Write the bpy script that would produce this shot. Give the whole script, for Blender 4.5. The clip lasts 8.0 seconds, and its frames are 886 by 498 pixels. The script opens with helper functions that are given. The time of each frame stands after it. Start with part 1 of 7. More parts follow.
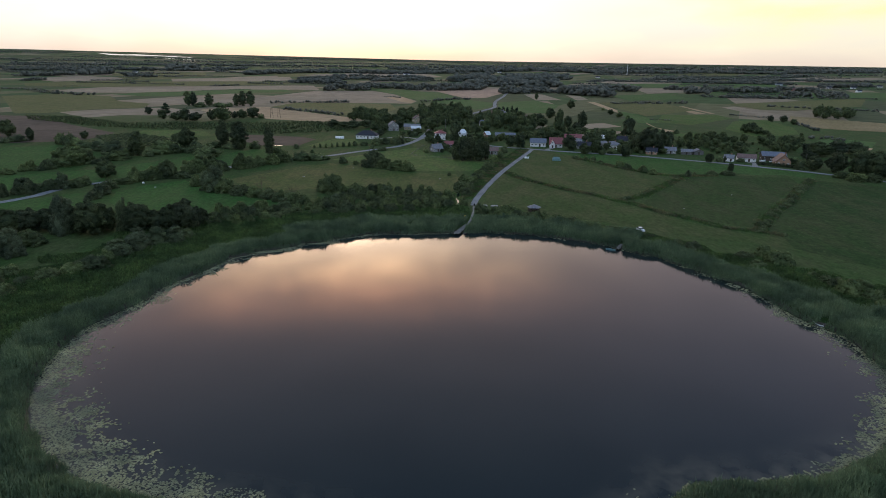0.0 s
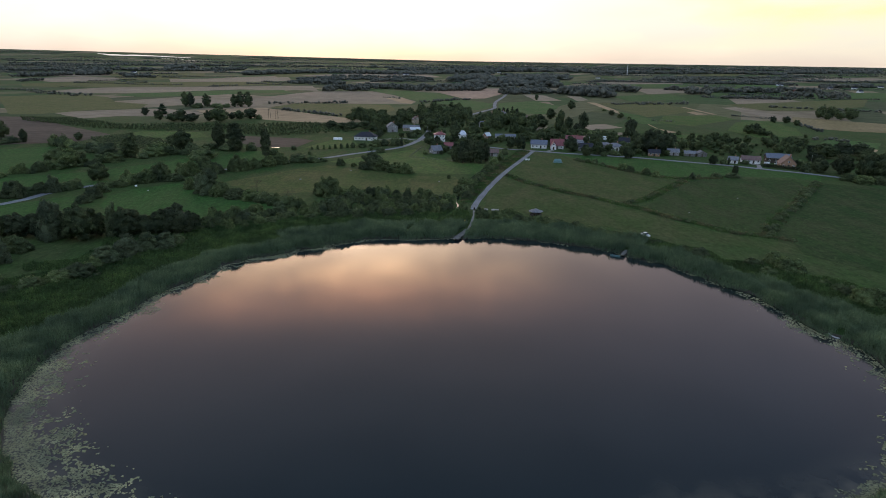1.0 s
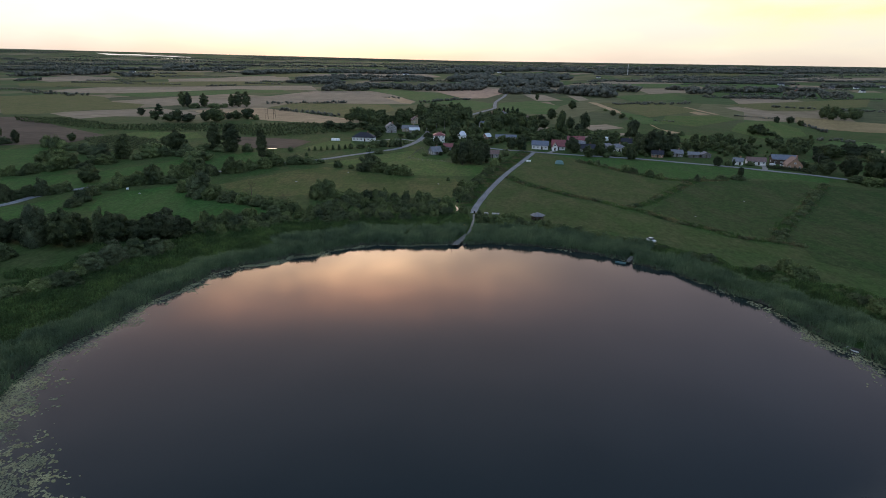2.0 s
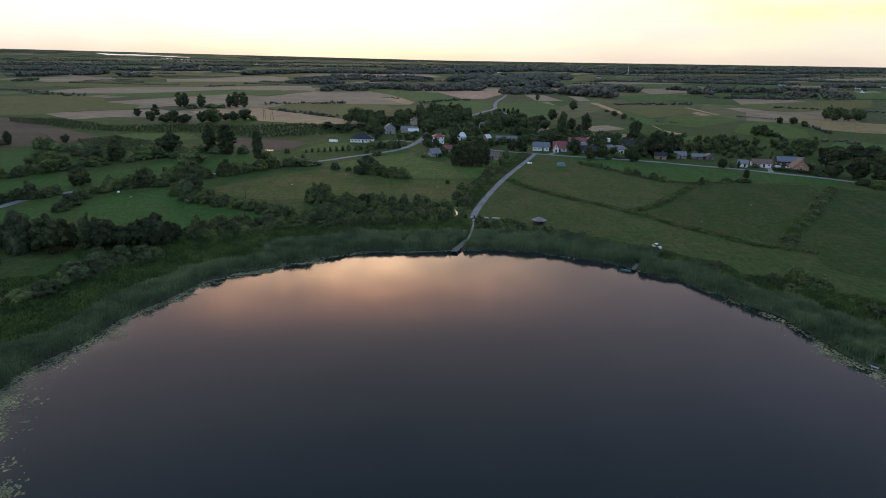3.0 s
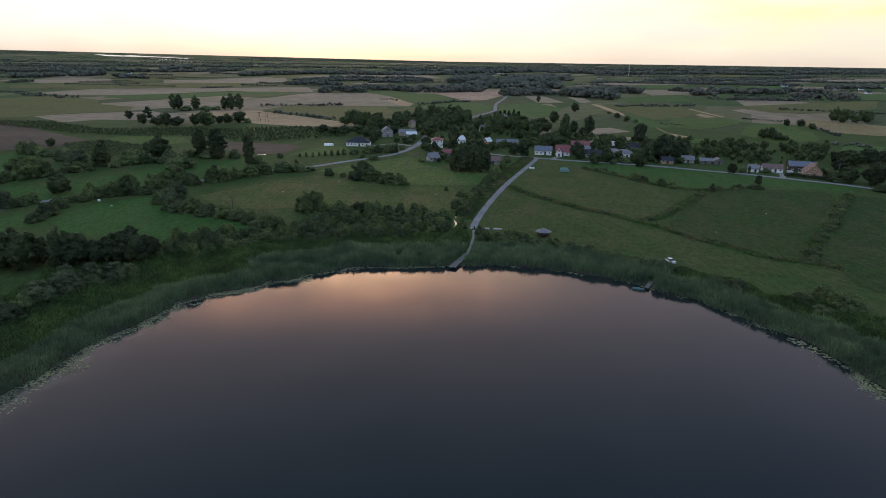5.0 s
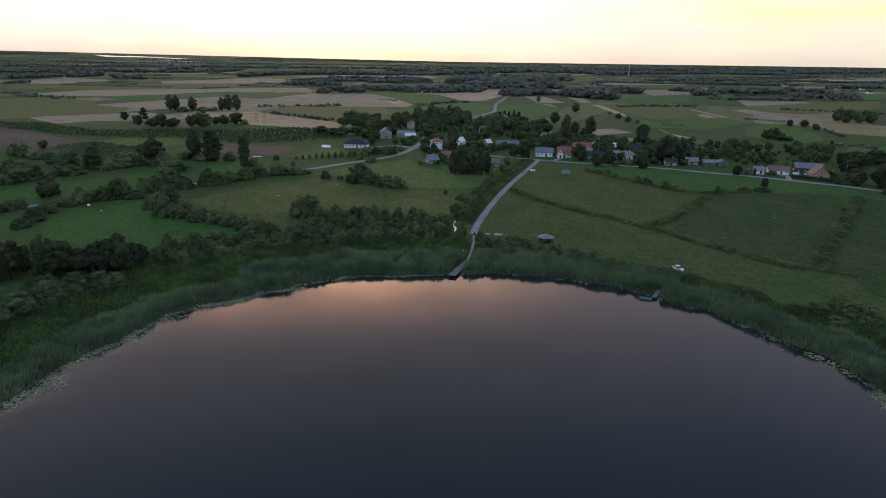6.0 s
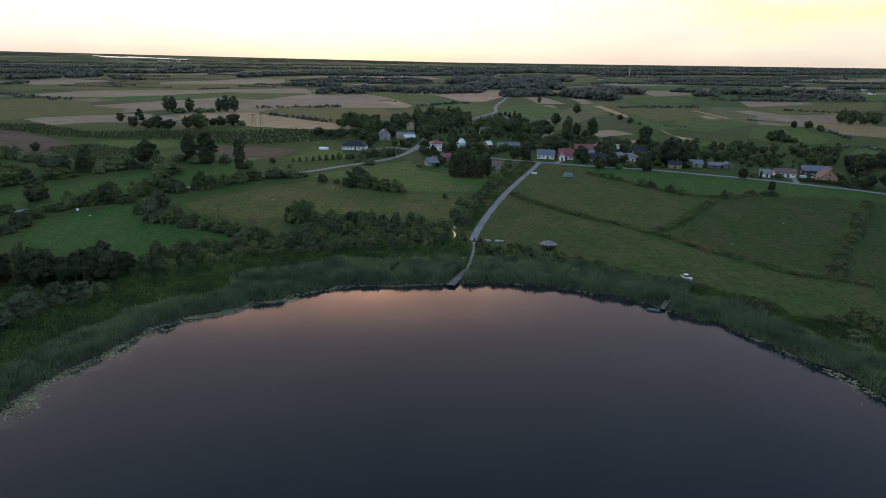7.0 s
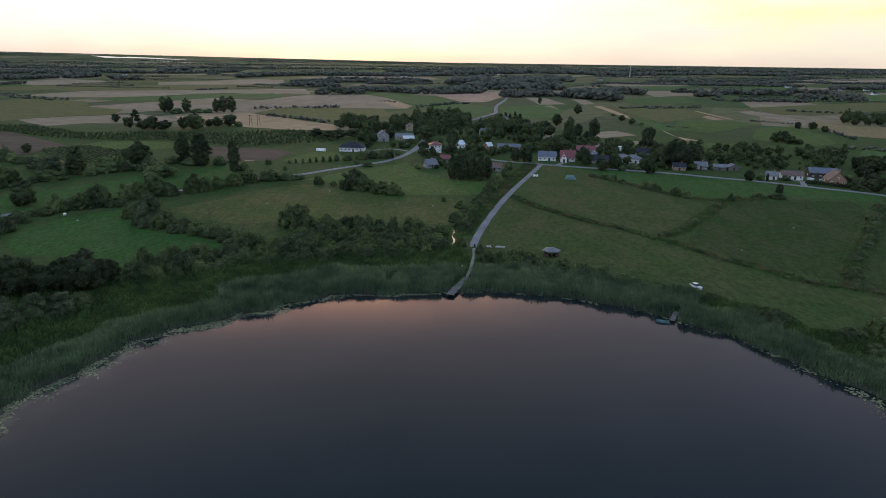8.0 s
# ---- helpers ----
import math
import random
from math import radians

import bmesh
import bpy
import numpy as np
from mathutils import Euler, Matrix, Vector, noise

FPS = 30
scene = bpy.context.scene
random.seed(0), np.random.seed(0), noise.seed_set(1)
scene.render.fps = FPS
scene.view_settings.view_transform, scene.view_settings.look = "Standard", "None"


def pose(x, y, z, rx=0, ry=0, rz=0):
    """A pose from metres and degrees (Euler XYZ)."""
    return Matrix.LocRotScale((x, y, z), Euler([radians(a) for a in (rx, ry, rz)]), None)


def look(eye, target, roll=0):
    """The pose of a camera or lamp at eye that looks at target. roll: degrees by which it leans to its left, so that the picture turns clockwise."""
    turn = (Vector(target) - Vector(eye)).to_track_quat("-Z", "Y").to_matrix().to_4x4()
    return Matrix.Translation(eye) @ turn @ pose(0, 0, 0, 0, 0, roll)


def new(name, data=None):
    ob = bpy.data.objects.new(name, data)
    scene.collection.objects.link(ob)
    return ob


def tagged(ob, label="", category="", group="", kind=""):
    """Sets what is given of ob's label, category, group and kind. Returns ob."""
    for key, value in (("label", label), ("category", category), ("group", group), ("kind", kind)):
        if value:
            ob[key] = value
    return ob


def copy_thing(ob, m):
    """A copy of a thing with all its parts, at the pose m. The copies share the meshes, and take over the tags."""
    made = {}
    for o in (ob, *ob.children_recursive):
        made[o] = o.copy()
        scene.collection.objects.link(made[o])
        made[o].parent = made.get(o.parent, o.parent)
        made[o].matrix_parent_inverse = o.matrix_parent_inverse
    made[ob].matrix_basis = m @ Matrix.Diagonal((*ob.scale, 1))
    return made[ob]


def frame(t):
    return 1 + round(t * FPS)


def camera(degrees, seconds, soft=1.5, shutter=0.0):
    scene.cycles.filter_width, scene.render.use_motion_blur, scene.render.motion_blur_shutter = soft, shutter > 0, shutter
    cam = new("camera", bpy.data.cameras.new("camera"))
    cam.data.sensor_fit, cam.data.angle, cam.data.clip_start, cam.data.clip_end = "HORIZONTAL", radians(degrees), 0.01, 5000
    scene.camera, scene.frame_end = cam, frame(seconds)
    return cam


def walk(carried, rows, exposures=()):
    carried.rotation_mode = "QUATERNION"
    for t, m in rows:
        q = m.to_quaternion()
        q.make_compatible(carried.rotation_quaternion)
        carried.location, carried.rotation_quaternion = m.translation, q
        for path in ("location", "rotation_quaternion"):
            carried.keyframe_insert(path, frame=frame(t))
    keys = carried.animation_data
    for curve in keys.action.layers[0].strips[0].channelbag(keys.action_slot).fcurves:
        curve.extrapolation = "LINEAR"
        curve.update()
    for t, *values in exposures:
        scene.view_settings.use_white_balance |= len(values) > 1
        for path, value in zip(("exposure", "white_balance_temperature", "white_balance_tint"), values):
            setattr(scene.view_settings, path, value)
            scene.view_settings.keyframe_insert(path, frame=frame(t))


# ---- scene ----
cam = camera(69.7, 8.0, soft=0.4)
PATH = [
    (0, (-0.439, 1.826, 64.508), (-0.448, 3.741, 63.929), 1.0),
    (0.5, (-0.614, 5.304, 64.567), (-0.622, 7.218, 63.987), 1.1),
    (1, (-0.38, 9.0, 64.509), (-0.388, 10.915, 63.931), 1.0),
    (1.5, (-0.217, 13.037, 64.452), (-0.225, 14.951, 63.873), 1.0),
    (3, (0.296, 25.019, 64.42), (0.288, 26.934, 63.841), 1.0),
    (3.5, (0.439, 28.896, 64.396), (0.431, 30.811, 63.819), 1.0),
    (4, (0.478, 32.876, 64.494), (0.471, 34.791, 63.916), 1.0),
    (4.5, (0.755, 37.056, 64.43), (0.747, 38.971, 63.853), 1.0),
    (6, (0.979, 49.079, 64.44), (0.972, 50.995, 63.864), 0.9),
    (6.5, (1.295, 53.121, 64.42), (1.287, 55.036, 63.845), 0.9),
    (7, (1.397, 57.34, 64.345), (1.389, 59.256, 63.771), 0.9),
    (7.5, (1.132, 61.451, 64.241), (1.127, 63.366, 63.667), 0.9),
    (8, (1.737, 65.887, 64.051), (1.729, 67.803, 63.478), 0.9),
]
walk(cam, [(t, look(eye, target, roll)) for t, eye, target, roll in PATH])

# ---------- sky, sun, exposure ----------
SUN_TURN = 9.0      # degrees to the left of north
SUN_HIGH = 9.0
sun_dir = Vector((-math.sin(radians(SUN_TURN)) * math.cos(radians(SUN_HIGH)),
                  math.cos(radians(SUN_TURN)) * math.cos(radians(SUN_HIGH)), math.sin(radians(SUN_HIGH))))

world = bpy.data.worlds.new("dusk_sky")
scene.world = world
world.use_nodes = True
wt = world.node_tree
wt.nodes.clear()


def wnode(kind, **props):
    n = wt.nodes.new(kind)
    for key, value in props.items():
        if key == "operation":
            n.operation = value
        elif key == "blend_type":
            n.blend_type = value
    return n


def wmath(op, a, b=None, c=None):
    n = wnode("ShaderNodeMath", operation=op)
    for i, v in enumerate((a, b, c)):
        if v is None:
            continue
        if isinstance(v, (int, float)):
            n.inputs[i].default_value = v
        else:
            wt.links.new(v, n.inputs[i])
    return n.outputs[0]


def wramp(fac, stops):
    n = wnode("ShaderNodeValToRGB")
    e = n.color_ramp.elements
    for i, (p, col) in enumerate(stops):
        el = e[i] if i < 2 else e.new(p)
        el.position, el.color = p, (*col, 1)
    wt.links.new(fac, n.inputs[0])
    return n.outputs[0]


def wscale(col, fac):
    n = wnode("ShaderNodeVectorMath")
    n.operation = "SCALE"
    wt.links.new(col, n.inputs[0])
    if isinstance(fac, (int, float)):
        n.inputs[3].default_value = fac
    else:
        wt.links.new(fac, n.inputs[3])
    return n.outputs[0]


def wadd(a, b):
    n = wnode("ShaderNodeVectorMath")
    n.operation = "ADD"
    wt.links.new(a, n.inputs[0])
    wt.links.new(b, n.inputs[1])
    return n.outputs[0]


sky = wnode("ShaderNodeTexSky")
sky.sky_type = "NISHITA"
sky.sun_disc = False
sky.sun_elevation = radians(5.0)
sky.sun_rotation = radians(-SUN_TURN)
sky.altitude = 200
sky.air_density, sky.dust_density, sky.ozone_density = 1.0, 2.0, 1.5
coord = wnode("ShaderNodeTexCoord")
sep = wnode("ShaderNodeSeparateXYZ")
wt.links.new(coord.outputs["Generated"], sep.inputs[0])
# thin cloud, stretched along the horizon
stretch = wnode("ShaderNodeVectorMath")
stretch.operation = "MULTIPLY"
wt.links.new(coord.outputs["Generated"], stretch.inputs[0])
stretch.inputs[1].default_value = (3.2, 3.2, 11.0)
cloud = wnode("ShaderNodeTexNoise")
cloud.inputs["Scale"].default_value = 1.8
cloud.inputs["Detail"].default_value = 6
wt.links.new(stretch.outputs[0], cloud.inputs["Vector"])


def spread(value, low, high, to_low, to_high):
    n = wnode("ShaderNodeMapRange")
    for key, v in (("From Min", low), ("From Max", high), ("To Min", to_low), ("To Max", to_high)):
        n.inputs[key].default_value = v
    wt.links.new(value, n.inputs["Value"])
    return n.outputs["Result"]


def tint(colour, fac):
    n = wnode("ShaderNodeCombineXYZ")
    for i, v in enumerate(colour):
        n.inputs[i].default_value = v
    return wscale(n.outputs[0], fac)


def bell(value, middle, width):
    d = wmath("DIVIDE", wmath("SUBTRACT", value, middle), width)
    return wmath("POWER", 2.718, wmath("MULTIPLY", wmath("MULTIPLY", d, d), -1.0))


up = wmath("MAXIMUM", sep.outputs["Z"], 0.0)
streaks = wnode("ShaderNodeTexNoise")
streaks.inputs["Scale"].default_value = 3.4
streaks.inputs["Detail"].default_value = 5
streaks.inputs["Distortion"].default_value = 0.6
wt.links.new(stretch.outputs[0], streaks.inputs["Vector"])
soft_cover = spread(cloud.outputs["Fac"], 0.35, 0.68, 0.93, 1.07)
deep_cover = wmath("MULTIPLY", spread(cloud.outputs["Fac"], 0.35, 0.68, 0.75, 1.2), spread(streaks.outputs["Fac"], 0.36, 0.64, 0.62, 1.38))
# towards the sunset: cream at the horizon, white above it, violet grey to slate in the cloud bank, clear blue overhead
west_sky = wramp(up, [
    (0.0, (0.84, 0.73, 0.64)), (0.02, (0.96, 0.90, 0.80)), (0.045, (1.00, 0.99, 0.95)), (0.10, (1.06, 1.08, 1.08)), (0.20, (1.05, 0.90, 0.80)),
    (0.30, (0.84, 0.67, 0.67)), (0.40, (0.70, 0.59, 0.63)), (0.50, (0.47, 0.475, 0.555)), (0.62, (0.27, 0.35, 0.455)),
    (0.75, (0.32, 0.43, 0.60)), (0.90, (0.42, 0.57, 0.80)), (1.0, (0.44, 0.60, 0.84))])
east_sky = wramp(up, [(0.0, (0.66, 0.74, 0.90)), (0.2, (0.80, 0.94, 1.20)), (0.6, (0.68, 0.86, 1.14)), (1.0, (0.44, 0.60, 0.84))])
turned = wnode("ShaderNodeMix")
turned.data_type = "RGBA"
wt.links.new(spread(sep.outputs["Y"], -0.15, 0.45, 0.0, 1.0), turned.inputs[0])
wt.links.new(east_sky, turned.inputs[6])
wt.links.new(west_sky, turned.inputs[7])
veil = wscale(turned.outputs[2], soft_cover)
gold = wnode("ShaderNodeMix")
gold.data_type, gold.blend_type = "RGBA", "MULTIPLY"
wt.links.new(wmath("MULTIPLY", wmath("MULTIPLY", spread(sep.outputs["X"], 0.06, 0.42, 0.0, 1.0), bell(up, 0.075, 0.05)), spread(cloud.outputs["Fac"], 0.36, 0.62, 0.35, 1.0)), gold.inputs[0])
wt.links.new(veil, gold.inputs[6])
gold.inputs[7].default_value = (0.98, 0.88, 0.50, 1)
veil = gold.outputs[2]
flat = wnode("ShaderNodeVectorMath")
flat.operation = "DOT_PRODUCT"
wt.links.new(coord.outputs["Generated"], flat.inputs[0])
flat.inputs[1].default_value = (-math.sin(radians(SUN_TURN)), math.cos(radians(SUN_TURN)), 0)
level = wmath("SQRT", wmath("MAXIMUM", wmath("SUBTRACT", 1.0, wmath("MULTIPLY", up, up)), 0.01))
across = wmath("POWER", wmath("MINIMUM", wmath("DIVIDE", wmath("MAXIMUM", flat.outputs["Value"], 0.0), level), 1.0), 32.0)
core = wmath("MULTIPLY", wmath("MULTIPLY", bell(up, 0.262, 0.048), across), deep_cover)
band = wmath("MULTIPLY", wmath("MULTIPLY", bell(up, 0.308, 0.036), across), deep_cover)
fringe = wmath("MULTIPLY", wmath("MULTIPLY", bell(up, 0.350, 0.036), across), deep_cover)
glow = wadd(wadd(tint((3.0, 2.35, 1.7), core), tint((2.3, 1.35, 0.55), band)), tint((1.5, 0.62, 0.30), fringe))
# the bank turns bluer away from the sunset
cool = wnode("ShaderNodeMix")
cool.data_type, cool.blend_type = "RGBA", "MULTIPLY"
wt.links.new(wmath("MULTIPLY", spread(sep.outputs["X"], 0.08, 0.46, 0.0, 1.0), spread(up, 0.22, 0.40, 0.0, 1.0)), cool.inputs[0])
wt.links.new(veil, cool.inputs[6])
cool.inputs[7].default_value = (0.68, 0.78, 0.90, 1)
veil = cool.outputs[2]
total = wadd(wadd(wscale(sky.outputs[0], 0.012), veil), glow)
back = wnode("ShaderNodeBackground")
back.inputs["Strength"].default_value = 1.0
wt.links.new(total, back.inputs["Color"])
wout = wnode("ShaderNodeOutputWorld")
wt.links.new(back.outputs[0], wout.inputs[0])

sun = new("sun", bpy.data.lights.new("sun", "SUN"))
sun.data.energy = 0.3
sun.data.angle = radians(14)
sun.data.color = (1.0, 0.72, 0.48)
sun.matrix_world = look(sun_dir * 100, (0, 0, 0))


# ---------- materials ----------
def blank(name):
    m = bpy.data.materials.new(name)
    m.use_nodes = True
    return m, m.node_tree, m.node_tree.nodes["Principled BSDF"]


def node(nt, kind):
    return nt.nodes.new(kind)


def noise_at(nt, where, scale, detail=3, stretch=None):
    n = node(nt, "ShaderNodeTexNoise")
    n.inputs["Scale"].default_value, n.inputs["Detail"].default_value = scale, detail
    if stretch:
        v = node(nt, "ShaderNodeVectorMath")
        v.operation = "MULTIPLY"
        v.inputs[1].default_value = stretch
        nt.links.new(where, v.inputs[0])
        where = v.outputs[0]
    nt.links.new(where, n.inputs["Vector"])
    return n.outputs["Fac"]


def ramp(nt, fac, stops, constant=False):
    n = node(nt, "ShaderNodeValToRGB")
    n.color_ramp.interpolation = "CONSTANT" if constant else "LINEAR"
    e = n.color_ramp.elements
    for i, (p, col) in enumerate(stops):
        el = e[i] if i < 2 else e.new(p)
        el.position, el.color = p, (*col, 1)
    nt.links.new(fac, n.inputs[0])
    return n.outputs[0]


def mix(nt, a, b, fac, how="MIX"):
    n = node(nt, "ShaderNodeMix")
    n.data_type, n.blend_type = "RGBA", how
    for sock, v in ((n.inputs[0], fac), (n.inputs[6], a), (n.inputs[7], b)):
        if isinstance(v, (int, float)):
            sock.default_value = v
        elif isinstance(v, tuple):
            sock.default_value = (*v, 1)
        else:
            nt.links.new(v, sock)
    return n.outputs[2]


def surface(name, dark, light, big=0.05, small=1.5, rough=0.8, bump=0.3, stretch=None, vary=0.0, metal=0.0, islands=0.0, gap=0.1):
    """Two colours mixed by noise at two sizes (cycles per metre), with relief; vary: by object, islands: by loose piece."""
    m, nt, b = blank(name)
    where = node(nt, "ShaderNodeNewGeometry").outputs["Position"]
    coarse = noise_at(nt, where, big, 4, stretch)
    fine = noise_at(nt, where, small, 4, stretch)
    mixed = mix(nt, dark, light, ramp(nt, coarse, [(0.32, (0, 0, 0)), (0.68, (1, 1, 1))]))
    mixed = mix(nt, mixed, ramp(nt, fine, [(0.25, (0.55, 0.55, 0.55)), (0.75, (1.35, 1.35, 1.35))]), 0.85, "MULTIPLY")
    if vary:
        info = node(nt, "ShaderNodeObjectInfo")
        mixed = mix(nt, mixed, ramp(nt, info.outputs["Random"], [(0, (1 - vary, 1 - vary, 1 - 0.6 * vary)), (1, (1 + 0.8 * vary, 1 + 0.9 * vary, 1 + 0.3 * vary))]), 1.0, "MULTIPLY")
    if islands:
        geo = node(nt, "ShaderNodeNewGeometry")
        mixed = mix(nt, mixed, ramp(nt, geo.outputs["Random Per Island"], [(0, (1 - islands,) * 3), (1, (1 + islands,) * 3)]), 1.0, "MULTIPLY")
    nt.links.new(mixed, b.inputs["Base Color"])
    b.inputs["Roughness"].default_value, b.inputs["Metallic"].default_value = rough, metal
    if rough > 0.7:
        b.inputs["Specular IOR Level"].default_value = 0.12
    if bump:
        bm = node(nt, "ShaderNodeBump")
        bm.inputs["Strength"].default_value, bm.inputs["Distance"].default_value = bump, gap
        nt.links.new(fine, bm.inputs["Height"])
        nt.links.new(bm.outputs[0], b.inputs["Normal"])
    return m


def leafy(name, dark, light, vary=0.25, islands=0.24):
    m = surface(name, dark, light, 0.35, 2.4, 0.8, 0.8, vary=vary, islands=islands, gap=0.35)
    b = m.node_tree.nodes["Principled BSDF"]
    b.inputs["Specular IOR Level"].default_value = 0.15
    nt = m.node_tree
    tone = noise_at(nt, node(nt, "ShaderNodeNewGeometry").outputs["Position"], 0.11, 2)
    mixed = mix(nt, b.inputs["Base Color"].links[0].from_socket, ramp(nt, tone, [(0.34, (0.68, 0.72, 0.76)), (0.66, (1.30, 1.26, 1.18))]), 1.0, "MULTIPLY")
    nt.links.new(mixed, b.inputs["Base Color"])
    through_light = node(nt, "ShaderNodeBsdfTranslucent")
    nt.links.new(b.inputs["Base Color"].links[0].from_socket, through_light.inputs["Color"])
    both = node(nt, "ShaderNodeMixShader")
    both.inputs[0].default_value = 0.4
    nt.links.new(b.outputs[0], both.inputs[1])
    nt.links.new(through_light.outputs[0], both.inputs[2])
    nt.links.new(both.outputs[0], nt.nodes["Material Output"].inputs[0])
    return m


def grass_material(name, shades, rows=None):
    """Meadow: three greens mixed at 60 m, 9 m and 1 m, with tufts in relief."""
    m, nt, b = blank(name)
    where = node(nt, "ShaderNodeNewGeometry").outputs["Position"]
    a = noise_at(nt, where, 0.012, 4)
    c = noise_at(nt, where, 0.09, 6, (1.0, 0.45, 1.0))
    d = noise_at(nt, where, 1.5, 5, rows)
    col = mix(nt, shades[0], shades[1], ramp(nt, a, [(0.35, (0, 0, 0)), (0.65, (1, 1, 1))]))
    col = mix(nt, col, shades[2], ramp(nt, c, [(0.40, (0, 0, 0)), (0.66, (1, 1, 1))]))
    col = mix(nt, col, ramp(nt, d, [(0.25, (0.72, 0.74, 0.72)), (0.75, (1.2, 1.18, 1.15))]), 0.9, "MULTIPLY")
    e = noise_at(nt, where, 0.75, 6, (1.0, 0.5, 1.0))
    col = mix(nt, col, ramp(nt, e, [(0.35, (0.70, 0.72, 0.72)), (0.65, (1.28, 1.24, 1.2))]), 0.8, "MULTIPLY")
    streak = noise_at(nt, where, 1.0, 3, (0.06, 0.35, 1.0))
    col = mix(nt, col, ramp(nt, streak, [(0.34, (0.88, 0.90, 0.90)), (0.66, (1.10, 1.08, 1.06))]), 0.3, "MULTIPLY")
    spots = node(nt, "ShaderNodeTexVoronoi")
    spots.inputs["Scale"].default_value = 0.45
    nt.links.new(where, spots.inputs["Vector"])
    col = mix(nt, col, (0.085, 0.11, 0.05), ramp(nt, spots.outputs["Distance"], [(0.09, (0.6, 0.6, 0.6)), (0.16, (0, 0, 0))]))
    nt.links.new(col, b.inputs["Base Color"])
    b.inputs["Roughness"].default_value = 0.9
    b.inputs["Specular IOR Level"].default_value = 0.05
    bm = node(nt, "ShaderNodeBump")
    bm.inputs["Strength"].default_value, bm.inputs["Distance"].default_value = 0.6, 0.25
    nt.links.new(d, bm.inputs["Height"])
    nt.links.new(bm.outputs[0], b.inputs["Normal"])
    return m


def land_material():
    """Grassland near the lake; a patchwork of narrow fields from a kilometre on."""
    m = grass_material("grassland", ((0.032, 0.065, 0.019), (0.039, 0.074, 0.022), (0.056, 0.072, 0.029)))
    nt = m.node_tree
    b = nt.nodes["Principled BSDF"]
    near = b.inputs["Base Color"].links[0].from_socket
    where = node(nt, "ShaderNodeNewGeometry").outputs["Position"]
    v = node(nt, "ShaderNodeVectorMath")
    v.operation = "MULTIPLY"
    v.inputs[1].default_value = (0.0170, 0.0036, 0.0)
    skew = node(nt, "ShaderNodeVectorRotate")
    skew.inputs["Axis"].default_value, skew.inputs["Angle"].default_value = (0, 0, 1), radians(24)
    nt.links.new(where, skew.inputs["Vector"])
    nt.links.new(skew.outputs[0], v.inputs[0])
    cell = node(nt, "ShaderNodeVectorMath")
    cell.operation = "FLOOR"
    nt.links.new(v.outputs[0], cell.inputs[0])
    grey = node(nt, "ShaderNodeTexWhiteNoise")
    grey.noise_dimensions = "2D"
    nt.links.new(cell.outputs[0], grey.inputs["Vector"])
    patch = ramp(nt, grey.outputs["Value"], [(0.0, (0.045, 0.078, 0.030)), (0.26, (0.075, 0.088, 0.040)), (0.40, (0.19, 0.155, 0.105)), (0.46, (0.052, 0.088, 0.030)),
                                      (0.56, (0.105, 0.108, 0.056)), (0.69, (0.22, 0.175, 0.12)), (0.75, (0.060, 0.075, 0.038))], True)
    fine = noise_at(nt, where, 0.05, 4)
    patch = mix(nt, patch, ramp(nt, fine, [(0.3, (0.7, 0.7, 0.7)), (0.7, (1.25, 1.25, 1.25))]), 0.8, "MULTIPLY")
    sep = node(nt, "ShaderNodeSeparateXYZ")
    nt.links.new(where, sep.inputs[0])
    far = node(nt, "ShaderNodeMapRange")
    far.inputs["From Min"].default_value, far.inputs["From Max"].default_value = 600, 760
    nt.links.new(sep.outputs["Y"], far.inputs["Value"])
    nt.links.new(mix(nt, near, patch, far.outputs["Result"]), b.inputs["Base Color"])
    return m


def water_material():
    m, nt, b = blank("lake_water")
    where = node(nt, "ShaderNodeNewGeometry").outputs["Position"]
    murk = noise_at(nt, where, 0.03, 4)
    deep = mix(nt, (0.004, 0.010, 0.014), (0.007, 0.014, 0.018), murk)
    att = node(nt, "ShaderNodeAttribute")
    att.attribute_name = "shallow"
    silt = noise_at(nt, where, 0.22, 5)
    m_fac = node(nt, "ShaderNodeMath")
    m_fac.operation, m_fac.use_clamp = "MULTIPLY", True
    nt.links.new(att.outputs["Fac"], m_fac.inputs[0])
    nt.links.new(ramp(nt, silt, [(0.35, (0, 0, 0)), (0.60, (1, 1, 1))]), m_fac.inputs[1])
    nt.links.new(mix(nt, deep, (0.075, 0.072, 0.058), m_fac.outputs[0]), b.inputs["Base Color"])
    b.inputs["IOR"].default_value = 1.333
    b.inputs["Roughness"].default_value = 0.07
    ripple = noise_at(nt, where, 0.9, 4)
    bm = node(nt, "ShaderNodeBump")
    bm.inputs["Strength"].default_value, bm.inputs["Distance"].default_value = 0.12, 0.03
    nt.links.new(ripple, bm.inputs["Height"])
    nt.links.new(bm.outputs[0], b.inputs["Normal"])
    return m


